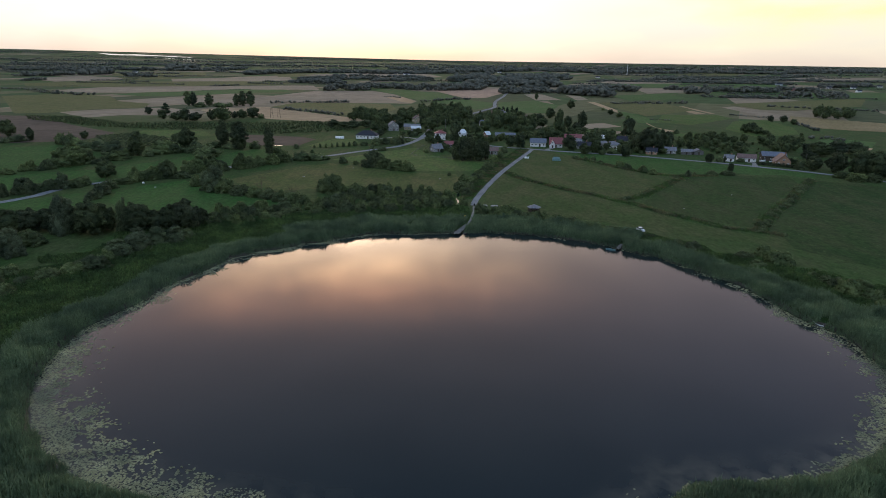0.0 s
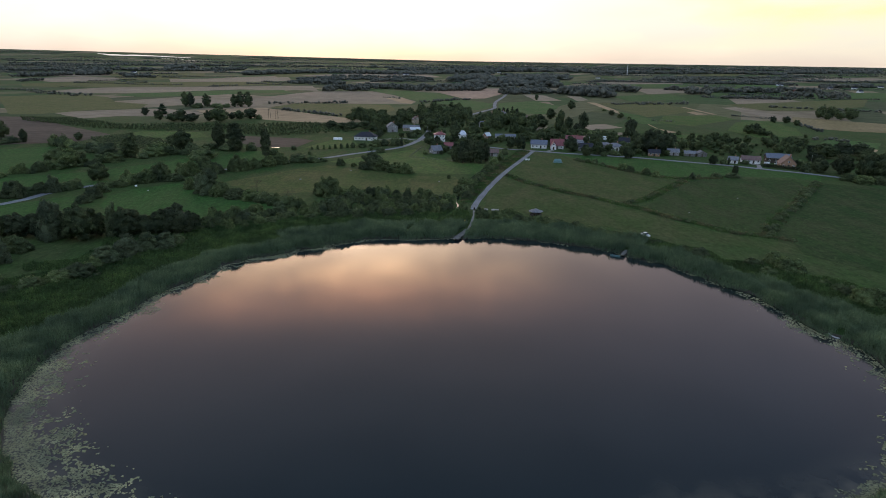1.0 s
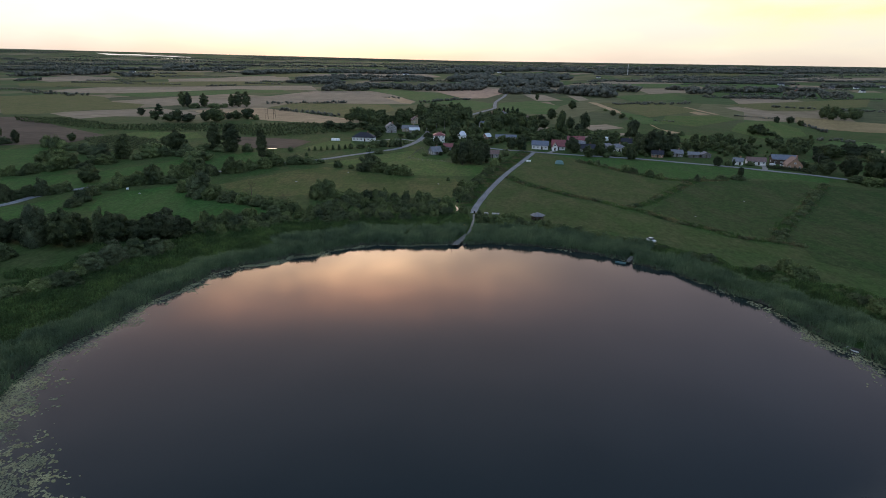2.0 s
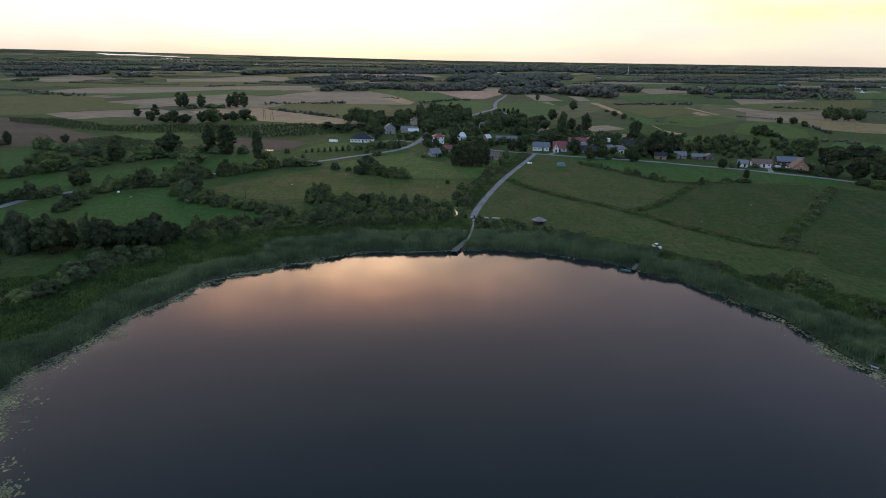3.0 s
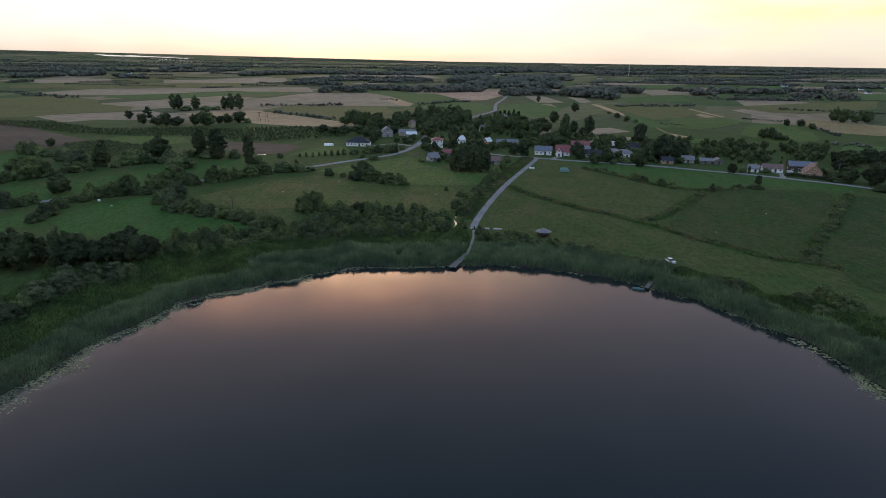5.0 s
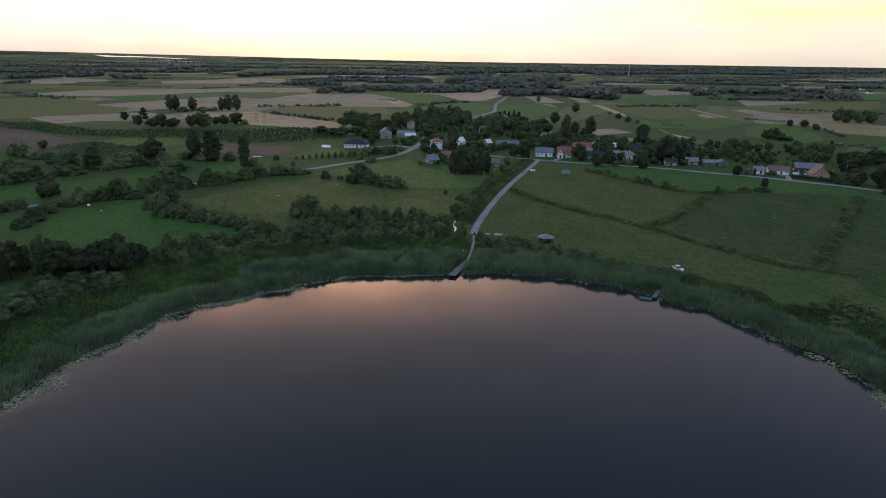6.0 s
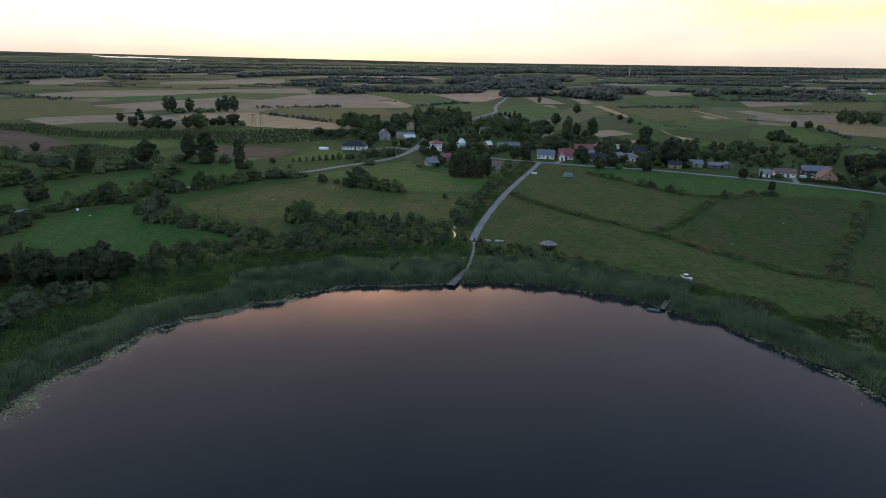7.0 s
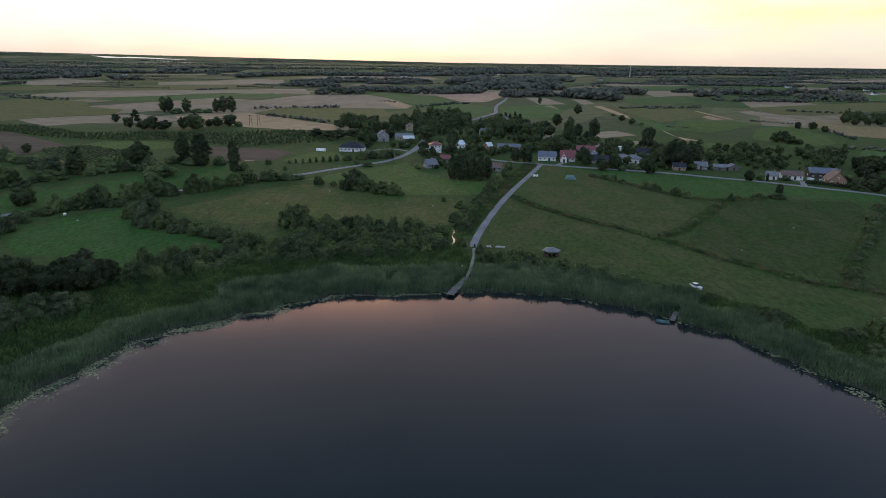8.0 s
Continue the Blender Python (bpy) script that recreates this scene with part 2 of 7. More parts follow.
LAND = land_material()
WATER = water_material()
FIELD_MATS = {
    "meadow": grass_material("meadow_grass", ((0.029, 0.078, 0.019), (0.035, 0.088, 0.023), (0.045, 0.087, 0.027)), (1.0, 0.5, 1.0)),
    "dry_meadow": grass_material("drying_meadow_grass", ((0.048, 0.074, 0.022), (0.060, 0.086, 0.027), (0.084, 0.088, 0.036)), (1.0, 0.5, 1.0)),
    "pasture": grass_material("grazed_pasture", ((0.035, 0.063, 0.019), (0.045, 0.072, 0.023), (0.064, 0.074, 0.031)), (1.0, 0.7, 1.0)),
    # Same grass as the pasture; the east side's weaker light is painted in.
    "dimmed_pasture": grass_material("dimmed_pasture", ((0.022, 0.049, 0.015), (0.029, 0.056, 0.017), (0.042, 0.056, 0.023)), (1.0, 0.7, 1.0)),
    "lawn": grass_material("fresh_grass", ((0.052, 0.096, 0.026), (0.060, 0.106, 0.030), (0.078, 0.104, 0.037))),
    "crop": grass_material("green_crop", ((0.054, 0.112, 0.034), (0.046, 0.094, 0.029), (0.068, 0.108, 0.042)), (0.3, 1.0, 1.0)),
    "olive": grass_material("ripening_crop", ((0.098, 0.106, 0.042), (0.084, 0.098, 0.038), (0.114, 0.110, 0.050)), (0.3, 1.0, 1.0)),
    "stubble": surface("grain_stubble", (0.185, 0.148, 0.106), (0.25, 0.198, 0.14), 0.012, 0.25, 0.95, 0.2, (0.25, 1, 1)),
    "wheat": surface("ripe_wheat", (0.28, 0.20, 0.12), (0.36, 0.255, 0.15), 0.015, 0.3, 0.95, 0.2, (0.25, 1, 1)),
    "soil": surface("ploughed_soil", (0.065, 0.050, 0.038), (0.095, 0.072, 0.054), 0.03, 0.4, 0.95, 0.3, (0.3, 1, 1)),
    "dust": surface("dusty_field", (0.26, 0.18, 0.13), (0.36, 0.24, 0.17), 0.012, 0.1, 0.95, 0.1),
    "hay": surface("cut_hay", (0.16, 0.13, 0.06), (0.22, 0.17, 0.09), 0.02, 0.3, 0.95, 0.2),
}
MUD = surface("bank_mud", (0.030, 0.026, 0.018), (0.05, 0.042, 0.03), 0.3, 3.0, 0.7, 0.5)
ASPHALT = surface("worn_asphalt", (0.15, 0.158, 0.175), (0.21, 0.22, 0.24), 0.08, 1.2, 0.9, 0.2)
GRAVEL = surface("pale_gravel", (0.18, 0.175, 0.165), (0.26, 0.25, 0.23), 0.2, 2.5, 0.95, 0.4)
SAND = surface("pale_sand", (0.34, 0.29, 0.21), (0.45, 0.39, 0.29), 0.4, 3.0, 0.95, 0.4)
BARK = surface("bark", (0.06, 0.048, 0.036), (0.11, 0.09, 0.07), 0.8, 6.0, 0.95, 0.6, (1, 1, 0.3))
LEAF_BUSH = leafy("scrub_leaves", (0.080, 0.109, 0.050), (0.144, 0.177, 0.083))
LEAF_TREE = leafy("tree_leaves", (0.048, 0.066, 0.036), (0.086, 0.108, 0.054))
LEAF_POPLAR = leafy("poplar_leaves", (0.062, 0.082, 0.048), (0.104, 0.128, 0.068))
LEAF_WILLOW = leafy("willow_leaves", (0.080, 0.108, 0.060), (0.130, 0.162, 0.092), 0.15)
LEAF_SPRUCE = leafy("spruce_needles", (0.018, 0.036, 0.022), (0.035, 0.055, 0.032), 0.15)
# Paler and greyer than real foliage: distance haze is put into this base colour.
LEAF_HAZED = leafy("haze_paled_leaves", (0.125, 0.130, 0.110), (0.170, 0.172, 0.146), 0.1, 0.12)
REED = leafy("reed_leaves", (0.096, 0.150, 0.086), (0.152, 0.212, 0.124), 0.0)
SEDGE = leafy("sedge_leaves", (0.060, 0.110, 0.038), (0.092, 0.146, 0.052), 0.0)
STRAW = leafy("dry_grass", (0.095, 0.105, 0.052), (0.155, 0.15, 0.082), 0.0)
LILY = leafy("lily_pads", (0.25, 0.26, 0.15), (0.38, 0.385, 0.24), 0.0)
PLASTER_WHITE = surface("white_plaster", (0.66, 0.66, 0.66), (0.80, 0.80, 0.79), 0.4, 4.0, 0.85, 0.1)
PLASTER_TAN = surface("tan_plaster", (0.34, 0.28, 0.20), (0.42, 0.35, 0.26), 0.4, 4.0, 0.85, 0.1)
PLASTER_ORANGE = surface("apricot_plaster", (0.285, 0.180, 0.120), (0.338, 0.217, 0.150), 0.4, 4.0, 0.85, 0.1)
PLASTER_GREY = surface("grey_plaster", (0.22, 0.215, 0.215), (0.31, 0.305, 0.30), 0.4, 4.0, 0.85, 0.1)
BRICK_MAT = surface("old_brick", (0.26, 0.14, 0.10), (0.36, 0.22, 0.16), 0.5, 5.0, 0.9, 0.3)
ROOF_DARK = surface("anthracite_tiles", (0.024, 0.026, 0.036), (0.042, 0.044, 0.058), 0.4, 3.0, 0.75, 0.4, (4, 1, 1))
ROOF_RED = surface("red_sheet_roof", (0.15, 0.036, 0.042), (0.21, 0.055, 0.058), 0.4, 3.0, 0.55, 0.3, (4, 1, 1))
ROOF_GREY = surface("grey_sheet_roof", (0.11, 0.115, 0.135), (0.17, 0.175, 0.20), 0.4, 3.0, 0.7, 0.3, (4, 1, 1))
ROOF_BLUE = surface("slate_blue_roof", (0.080, 0.096, 0.135), (0.12, 0.14, 0.185), 0.4, 3.0, 0.65, 0.3, (4, 1, 1))
ROOF_BROWN = surface("brown_tiles", (0.10, 0.06, 0.055), (0.16, 0.10, 0.09), 0.4, 3.0, 0.7, 0.4, (4, 1, 1))
ROOF_PALE = surface("pale_metal_roof", (0.46, 0.50, 0.55), (0.60, 0.64, 0.68), 0.4, 3.0, 0.4, 0.1)
WOOD_GREY = surface("weathered_timber", (0.11, 0.105, 0.10), (0.20, 0.195, 0.185), 1.0, 8.0, 0.85, 0.4, (1, 6, 1), vary=0.15)
WOOD_DARK = surface("dark_timber", (0.05, 0.042, 0.036), (0.09, 0.075, 0.06), 1.0, 8.0, 0.85, 0.4)
CONCRETE = surface("concrete", (0.24, 0.24, 0.24), (0.36, 0.36, 0.35), 0.6, 5.0, 0.9, 0.3)
TARP = surface("teal_tarpaulin", (0.055, 0.13, 0.14), (0.085, 0.17, 0.17), 0.8, 3.0, 0.5, 0.4)
PAINT_WHITE = surface("white_car_paint", (0.52, 0.54, 0.57), (0.60, 0.62, 0.64), 0.8, 9.0, 0.25, 0.0)
PAINT_RED = surface("red_machine_paint", (0.35, 0.04, 0.035), (0.45, 0.06, 0.05), 0.8, 9.0, 0.4, 0.0)
RUBBER = surface("tyre_rubber", (0.02, 0.02, 0.02), (0.035, 0.035, 0.035), 1.0, 20.0, 0.85, 0.1)
METAL = surface("galvanised_metal", (0.35, 0.36, 0.37), (0.48, 0.49, 0.50), 1.0, 9.0, 0.45, 0.1, metal=0.8)
YELLOW = surface("yellow_canvas", (0.55, 0.42, 0.10), (0.66, 0.52, 0.16), 0.6, 4.0, 0.8, 0.2)
FILM = surface("white_greenhouse_film", (0.62, 0.65, 0.66), (0.75, 0.77, 0.77), 0.5, 3.0, 0.4, 0.1)
GLASS, _nt, _b = blank("window_glass")
_b.inputs["Base Color"].default_value = (0.02, 0.025, 0.03, 1)
_b.inputs["Roughness"].default_value = 0.05


# ---------- helpers for building ----------
def part(name, bm, material, parent=None, label="", smooth=False):
    """Links a bmesh as one mesh object under a thing or a part."""
    me = bpy.data.meshes.new(name)
    bmesh.ops.recalc_face_normals(bm, faces=bm.faces)
    bm.to_mesh(me)
    bm.free()
    if smooth:
        for p in me.polygons:
            p.use_smooth = True
    me.materials.append(material)
    ob = new(name, me)
    ob.parent = parent
    if label:
        ob["label"] = label
    return ob


def box(bm, cx, cy, cz, sx, sy, sz, rz=0.0, bevel=0.0):
    """A box centred at cx, cy with its foot at cz."""
    got = bmesh.ops.create_cube(bm, size=1.0, matrix=Matrix.Translation((cx, cy, cz + sz / 2)) @ Matrix.Rotation(rz, 4, "Z") @ Matrix.Diagonal((sx, sy, sz, 1)))
    if bevel:
        edges = list({e for v in got["verts"] for e in v.link_edges})
        bmesh.ops.bevel(bm, geom=edges, offset=bevel, segments=1, affect="EDGES")


def tube(bm, a, b, ra, rb, sides=6):
    a, b = Vector(a), Vector(b)
    m = Matrix.Translation((a + b) / 2) @ (b - a).to_track_quat("Z", "Y").to_matrix().to_4x4()
    bmesh.ops.create_cone(bm, cap_ends=True, segments=sides, radius1=ra, radius2=rb, depth=(b - a).length, matrix=m)


def solid(bm, verts, faces):
    vs = [bm.verts.new(v) for v in verts]
    for f in faces:
        bm.faces.new([vs[i] for i in f])


def empty(name, x, y, z, rz=0.0, scale=(1, 1, 1)):
    ob = new(name)
    ob.empty_display_size = 0.5
    ob.matrix_basis = Matrix.LocRotScale((x, y, z), Euler((0, 0, rz)), scale)
    return ob


def raw_mesh(name, verts, faces, material, smooth=False):
    """A mesh from numpy arrays of corners and equal-sided faces."""
    me = bpy.data.meshes.new(name)
    k = faces.shape[1]
    me.vertices.add(len(verts))
    me.vertices.foreach_set("co", np.ascontiguousarray(verts, dtype=np.float32).ravel())
    me.loops.add(faces.size)
    me.loops.foreach_set("vertex_index", np.ascontiguousarray(faces, dtype=np.int32).ravel())
    me.polygons.add(len(faces))
    me.polygons.foreach_set("loop_start", np.arange(0, faces.size, k, dtype=np.int32))
    if smooth:
        me.polygons.foreach_set("use_smooth", np.ones(len(faces), bool))
    me.update(calc_edges=True)
    me.materials.append(material)
    return me


def ground_z(y, x=0.0):
    """Flat round the lake; the far plain rises gently, most towards the west."""
    if y <= 2600:
        return 0.6
    return 0.6 + (31.0 + 27.0 * min(1.0, max(0.0, -x / 3400.0)) + 5.0 * min(1.0, max(0.0, x / 3400.0))) * ((y - 2600.0) / 2400.0) ** 2


def spline(points, step, closed=False):
    """Evenly spaced points along a smooth curve through the given ones."""
    pts = [Vector(p).to_2d() for p in points]
    n = len(pts)
    dense = []
    for i in range(n if closed else n - 1):
        p0 = pts[(i - 1) % n] if closed or i else pts[0]
        p1, p2 = pts[i], pts[(i + 1) % n]
        p3 = pts[(i + 2) % n] if closed or i + 2 < n else pts[-1]
        k = max(2, int((p2 - p1).length / step))
        for j in range(k):
            t = j / k
            dense.append(0.5 * ((2 * p1) + (p2 - p0) * t + (2 * p0 - 5 * p1 + 4 * p2 - p3) * t * t + (3 * p1 - p0 - 3 * p2 + p3) * t ** 3))
    if not closed:
        dense.append(pts[-1])
    return dense


def inside(poly, xs, ys):
    """Which of the points lie in a polygon."""
    res = np.zeros(len(xs), bool)
    j = len(poly) - 1
    for i in range(len(poly)):
        (xi, yi), (xj, yj) = poly[i], poly[j]
        if yi != yj:
            res ^= ((yi > ys) != (yj > ys)) & (xs < (xj - xi) * (ys - yi) / (yj - yi) + xi)
        j = i
    return res


def distance_to(line, xs, ys):
    """Distance of points from a polyline."""
    best = np.full(len(xs), 1e9)
    for (ax, ay), (bx, by) in zip(line[:-1], line[1:]):
        dx, dy = bx - ax, by - ay
        t = np.clip(((xs - ax) * dx + (ys - ay) * dy) / max(dx * dx + dy * dy, 1e-9), 0, 1)
        best = np.minimum(best, np.hypot(xs - ax - t * dx, ys - ay - t * dy))
    return best


# ---------- plan ----------
SHORE_NORTH = [
    (-55.4, 84.6), (-61.4, 88.9), (-69.1, 94.8), (-75.9, 103.4), (-81.9, 113.5), (-85.6, 123), (-86.6, 129.7), (-87.6, 138.6), (-87.6, 144.2), (-85, 151.5), (-82.4, 160.6), (-81.2, 171.6), (-79.7, 176.7),
    (-76.9, 181.6), (-74.4, 187.7), (-72, 195), (-71.6, 200.8), (-66.7, 203.2), (-65, 208.7), (-61.3, 209.8), (-53.1, 214.5),
    (-52.4, 219), (-46.1, 219.7), (-42.3, 225.2), (-36.2, 228.3), (-31.3, 231.1), (-27.9, 233.9), (-21.6, 234.1), (-15.2, 234.4),
    (-6.6, 235.3), (3.3, 237.1), (9.4, 237.4), (16.8, 238.2), (26.3, 236.8), (35.4, 234.1), (44.1, 230.7), (50.9, 226.9),
    (56.1, 223.9), (60, 222.1), (61.8, 218.7), (68.1, 212.4), (72.5, 209.6), (75.9, 202.1), (80, 197.2), (83.1, 191.2),
    (86, 185.7), (88.2, 181.8), (91, 172.6), (92.6, 160.2), (94.4, 154.2), (97.9, 149.5), (97.8, 140.2), (97.6, 132.6),
]
SHORE_SOUTH = [
    (95.1, 120.6), (86.9, 108.5), (76.8, 98.3), (66.6, 92.4), (59.3, 89.3), (49.7, 88), (42.1, 86.9), (36.4, 84.5),
    (22, 73), (6, 70), (-12, 73),
]
LAKE_ROAD = [
    (11.4, 281.4), (13.9, 297.4), (21.5, 331.6), (31.8, 371.3), (43.3, 409.7), (52, 437.5), (61.8, 469.9),
]
VILLAGE_ROAD = [
    (30.5, 485.5), (43.5, 477.3), (61.8, 469.9), (75.8, 463.5), (95.5, 456.8), (129.6, 445.7), (152.6, 433.4), (178.9, 419.7),
    (201.6, 403.7), (220.2, 390.3), (249, 361.5), (267.8, 347),
]
WEST_ROAD = [
    (-202.6, 261.2), (-194.6, 270.6), (-188.3, 284), (-180.2, 311.5), (-128.1, 369.5), (-108.1, 395), (-80, 419.7), (-65.2, 438.3),
    (-50.7, 455.4), (-35.2, 476.3), (-25.4, 508.1), (-21, 537.9), (-17.8, 575.2), (-17.6, 618),
]
FAR_ROAD = [
    (25.9, 760.8), (42.6, 812.4), (60.1, 867.5), (65.1, 927.9), (72.9, 1004.3), (93.8, 1126.4), (112.5, 1263.1),
]
JETTY_PATH = [
    (11.7, 279.3), (10.6, 265), (8.9, 251.7), (8.1, 247),
]
STREAM = [
    (3.8, 283.9), (4.7, 290.6), (4.5, 296.8), (5.4, 303.5), (5.3, 309.5),
]
TREES_WEST_A = [
    ("T", -336.5, 488.5, 12.0, 13.1), ("B", -312.6, 462.4, 13.8, 5.6), ("P", -305.3, 467.1, 5.8, 9.2), ("B", -315.8, 453.8, 8.0, 4.1), ("B", -275.6, 453.9, 9.6, 8.2),
    ("B", -267.4, 449.6, 11.1, 9.2), ("B", -260.3, 446.7, 8.7, 6.1), ("T", -274.0, 481.9, 6.4, 6.3), ("B", -250.6, 440.8, 12.4, 4.7), ("B", -233.1, 426.9, 12.8, 7.1),
    ("B", -220.3, 416.6, 15.4, 8.2), ("B", -204.3, 390.6, 15.8, 5.3), ("B", -204.9, 408.5, 7.9, 6.2), ("P", -199.3, 407.5, 10.1, 15.0), ("B", -191.1, 405.3, 7.9, 4.0),
    ("B", -187.4, 419.4, 18.3, 8.8), ("B", -180.8, 423.1, 12.6, 7.0), ("T", -181.4, 440.0, 15.4, 13.6), ("B", -170.7, 434.4, 11.4, 7.2), ("B", -153.9, 406.2, 17.1, 8.3),
    ("B", -170.2, 423.2, 8.9, 5.1),
]
TREES_WEST_B = [
    ("B", -220.5, 370.5, 23.3, 10.3), ("B", -228.8, 372.9, 9.9, 6.8), ("B", -216.7, 379.0, 11.4, 7.8), ("B", -207.8, 374.9, 8.6, 3.1), ("B", -208.5, 384.7, 6.8, 2.9),
    ("B", -230.6, 348.8, 7.4, 5.3), ("B", -232.9, 346.1, 5.6, 3.7), ("B", -224.1, 353.6, 8.8, 5.9), ("B", -225.6, 348.5, 5.0, 2.7), ("B", -236.0, 336.7, 9.6, 2.6),
    ("T", -180.2, 332.6, 9.5, 8.8), ("B", -195.8, 289.2, 11.4, 7.3), ("B", -193.3, 296.1, 8.5, 3.6), ("B", -190.1, 300.5, 9.1, 4.6), ("W", -185.2, 301.7, 7.0, 7.7),
    ("B", -182.6, 306.7, 8.8, 4.0), ("B", -180.5, 312.0, 7.2, 4.3), ("B", -201.4, 282.0, 6.1, 6.5), ("B", -159.4, 280.1, 7.0, 3.9), ("B", -160.4, 290.2, 8.3, 5.8),
    ("B", -163.8, 303.9, 7.6, 5.1),
]
TREES_WEST_C = [
    ("B", -166.5, 316.1, 6.8, 2.7), ("B", -162.4, 317.5, 9.6, 2.9), ("B", -160.4, 322.9, 7.5, 6.9), ("B", -156.9, 328.1, 8.2, 5.0), ("B", -154.3, 330.8, 10.6, 6.3),
    ("B", -149.1, 334.8, 11.3, 8.9), ("B", -142.2, 335.3, 10.7, 3.6), ("B", -142.6, 348.0, 8.6, 7.2), ("B", -140.1, 353.8, 9.4, 7.0), ("B", -135.2, 359.4, 13.3, 8.7),
    ("B", -128.5, 358.8, 9.5, 5.5), ("W", -113.9, 304.7, 11.9, 11.6), ("T", -116.9, 305.8, 4.4, 6.1), ("B", -125.8, 313.8, 5.6, 5.8), ("B", -110.2, 308.8, 7.2, 5.2),
    ("P", -159.0, 452.0, 9.5, 18.5), ("P", -145.2, 443.9, 13.2, 18.8), ("B", -165.4, 452.0, 11.9, 4.8), ("B", -137.9, 453.9, 7.2, 4.8), ("B", -152.5, 449.5, 15.7, 4.1),
]
TREES_WOOD_A = [
    ("W", -139.5, 224.5, 10.7, 13.2), ("T", -160.3, 226.1, 10.4, 8.1), ("T", -152.3, 226.7, 10.8, 8.1), ("T", -128.8, 223.7, 11.9, 12.3), ("T", -135, 226.3, 7.5, 8.6),
    ("W", -120.5, 229.8, 5.5, 11.7), ("T", -114.3, 227.8, 10.5, 10.8), ("T", -107.8, 229.9, 8.4, 8.2), ("T", -97.9, 231.4, 12.3, 11.4), ("T", -95.5, 239.2, 6.6, 6.8),
    ("T", -126.6, 229.4, 8.4, 8.2), ("T", -102.5, 230.3, 8.4, 10), ("W", -140.5, 196.8, 8.4, 9), ("T", -149.9, 202.5, 6.4, 8.5), ("B", -142.6, 209.6, 9.7, 4.8),
    ("T", -146.3, 227.1, 7.5, 8.6), ("T", -169.1, 223.9, 12.4, 8.5), ("T", -164.8, 209.5, 11.6, 9.6), ("W", -107.2, 198.9, 9.2, 5.3),
]
TREES_WOOD_B = [
    ("W", -103.8, 205.5, 9.5, 7), ("W", -100.2, 212.5, 7.8, 6.1), ("W", -95.9, 216.3, 8, 5.3), ("B", -108.6, 186.1, 10.4, 3.6), ("B", -112.1, 181.6, 8.5, 3.1),
    ("B", -116.5, 176.2, 8.3, 3.1), ("B", -120.7, 171.2, 4.8, 2.3), ("B", -119, 161.4, 5.2, 3.8), ("B", -128.5, 178, 6.7, 3.1), ("B", -107.8, 192.9, 5.4, 3.7),
    ("B", -129.1, 169.3, 8, 4.9), ("B", -144.3, 186.1, 8.7, 5.4), ("B", -93.4, 220.1, 6.1, 3.8),
]
TREES_MIDDLE_A = [
    ("B", -106.5, 301.4, 10.8, 6), ("B", -97.5, 295.3, 8.5, 5.2), ("B", -90.1, 292.6, 8.4, 4.7), ("B", -82.4, 288.4, 8.2, 4.7), ("B", -75.6, 283.5, 8.1, 5),
    ("B", -69.5, 280.3, 8, 5.3), ("B", -64.2, 279.2, 7.1, 4.1), ("B", -56.6, 306.4, 13.3, 8.6), ("B", -61.4, 307.8, 6.7, 5.5), ("B", -49, 306.9, 5.8, 3.2),
    ("B", -45.6, 312.5, 5.4, 3.7), ("B", -38, 307.6, 6.7, 3.2), ("B", -44.5, 382, 14.3, 9.4), ("B", -39.4, 379.5, 11.3, 7), ("B", -30.2, 373.2, 11.7, 5.2),
    ("B", -23.8, 369.7, 8.8, 6.2), ("B", -64.8, 392.4, 6.5, 4.2), ("B", -56.5, 388.5, 3.5, 2.4), ("B", -120.4, 367.4, 9.8, 8.4),
]
TREES_MIDDLE_B = [
    ("B", -116.3, 370.5, 8.3, 6.8), ("B", -112.5, 377.9, 8.5, 5.5), ("B", -106.1, 384.3, 9.8, 5.9), ("B", -101.8, 394, 10.6, 6.4), ("B", -92, 401.3, 15.1, 6.2),
    ("B", -83.1, 402.1, 9.1, 4.4), ("B", -77.9, 405.9, 6.1, 2.5), ("B", -128.5, 358.8, 8.5, 4.9), ("P", -118.8, 423.6, 7.1, 17.8), ("B", -115.8, 429.6, 8.5, 4.7),
    ("B", -92.4, 433.7, 2.6, 2.7), ("B", -107.5, 453, 4.2, 3.2), ("B", -135.3, 448.1, 8.2, 5.6), ("B", -6, 293, 5.4, 3.9), ("B", -1, 284.3, 5.3, 3.3),
    ("B", 0.7, 354.9, 2.6, 2.2), ("B", 8.1, 342.6, 5.5, 3.1),
]
TREES_STREAM_A = [
    ("B", 9.2, 282, 4.4, 3.3), ("B", 11.8, 304.7, 5.7, 3.6), ("B", 9.1, 308.8, 6.7, 4.1), ("B", 13.5, 319.2, 6, 3.8), ("B", 12.9, 336.3, 6.9, 3.6),
    ("B", 16, 350, 7.2, 3.2), ("B", 20.4, 369.1, 5.5, 2.8), ("B", 24, 383.2, 6.9, 4.1), ("B", 29.2, 406.8, 6.1, 5), ("B", 34.3, 421, 6.4, 5.9),
    ("B", 39, 448.3, 5.5, 4.9), ("B", -0.2, 298.1, 6, 4), ("B", 6.1, 317.8, 6.9, 4.3), ("B", 17.9, 362.4, 5.9, 2.8), ("B", 26.7, 393.9, 4.1, 3.6),
    ("B", 15.1, 264.6, 5.6, 4.2), ("B", 19.6, 263.7, 5.5, 3.8), ("B", 25.2, 264.6, 7.4, 5), ("B", 29.4, 268.5, 4.5, 2.7),
]
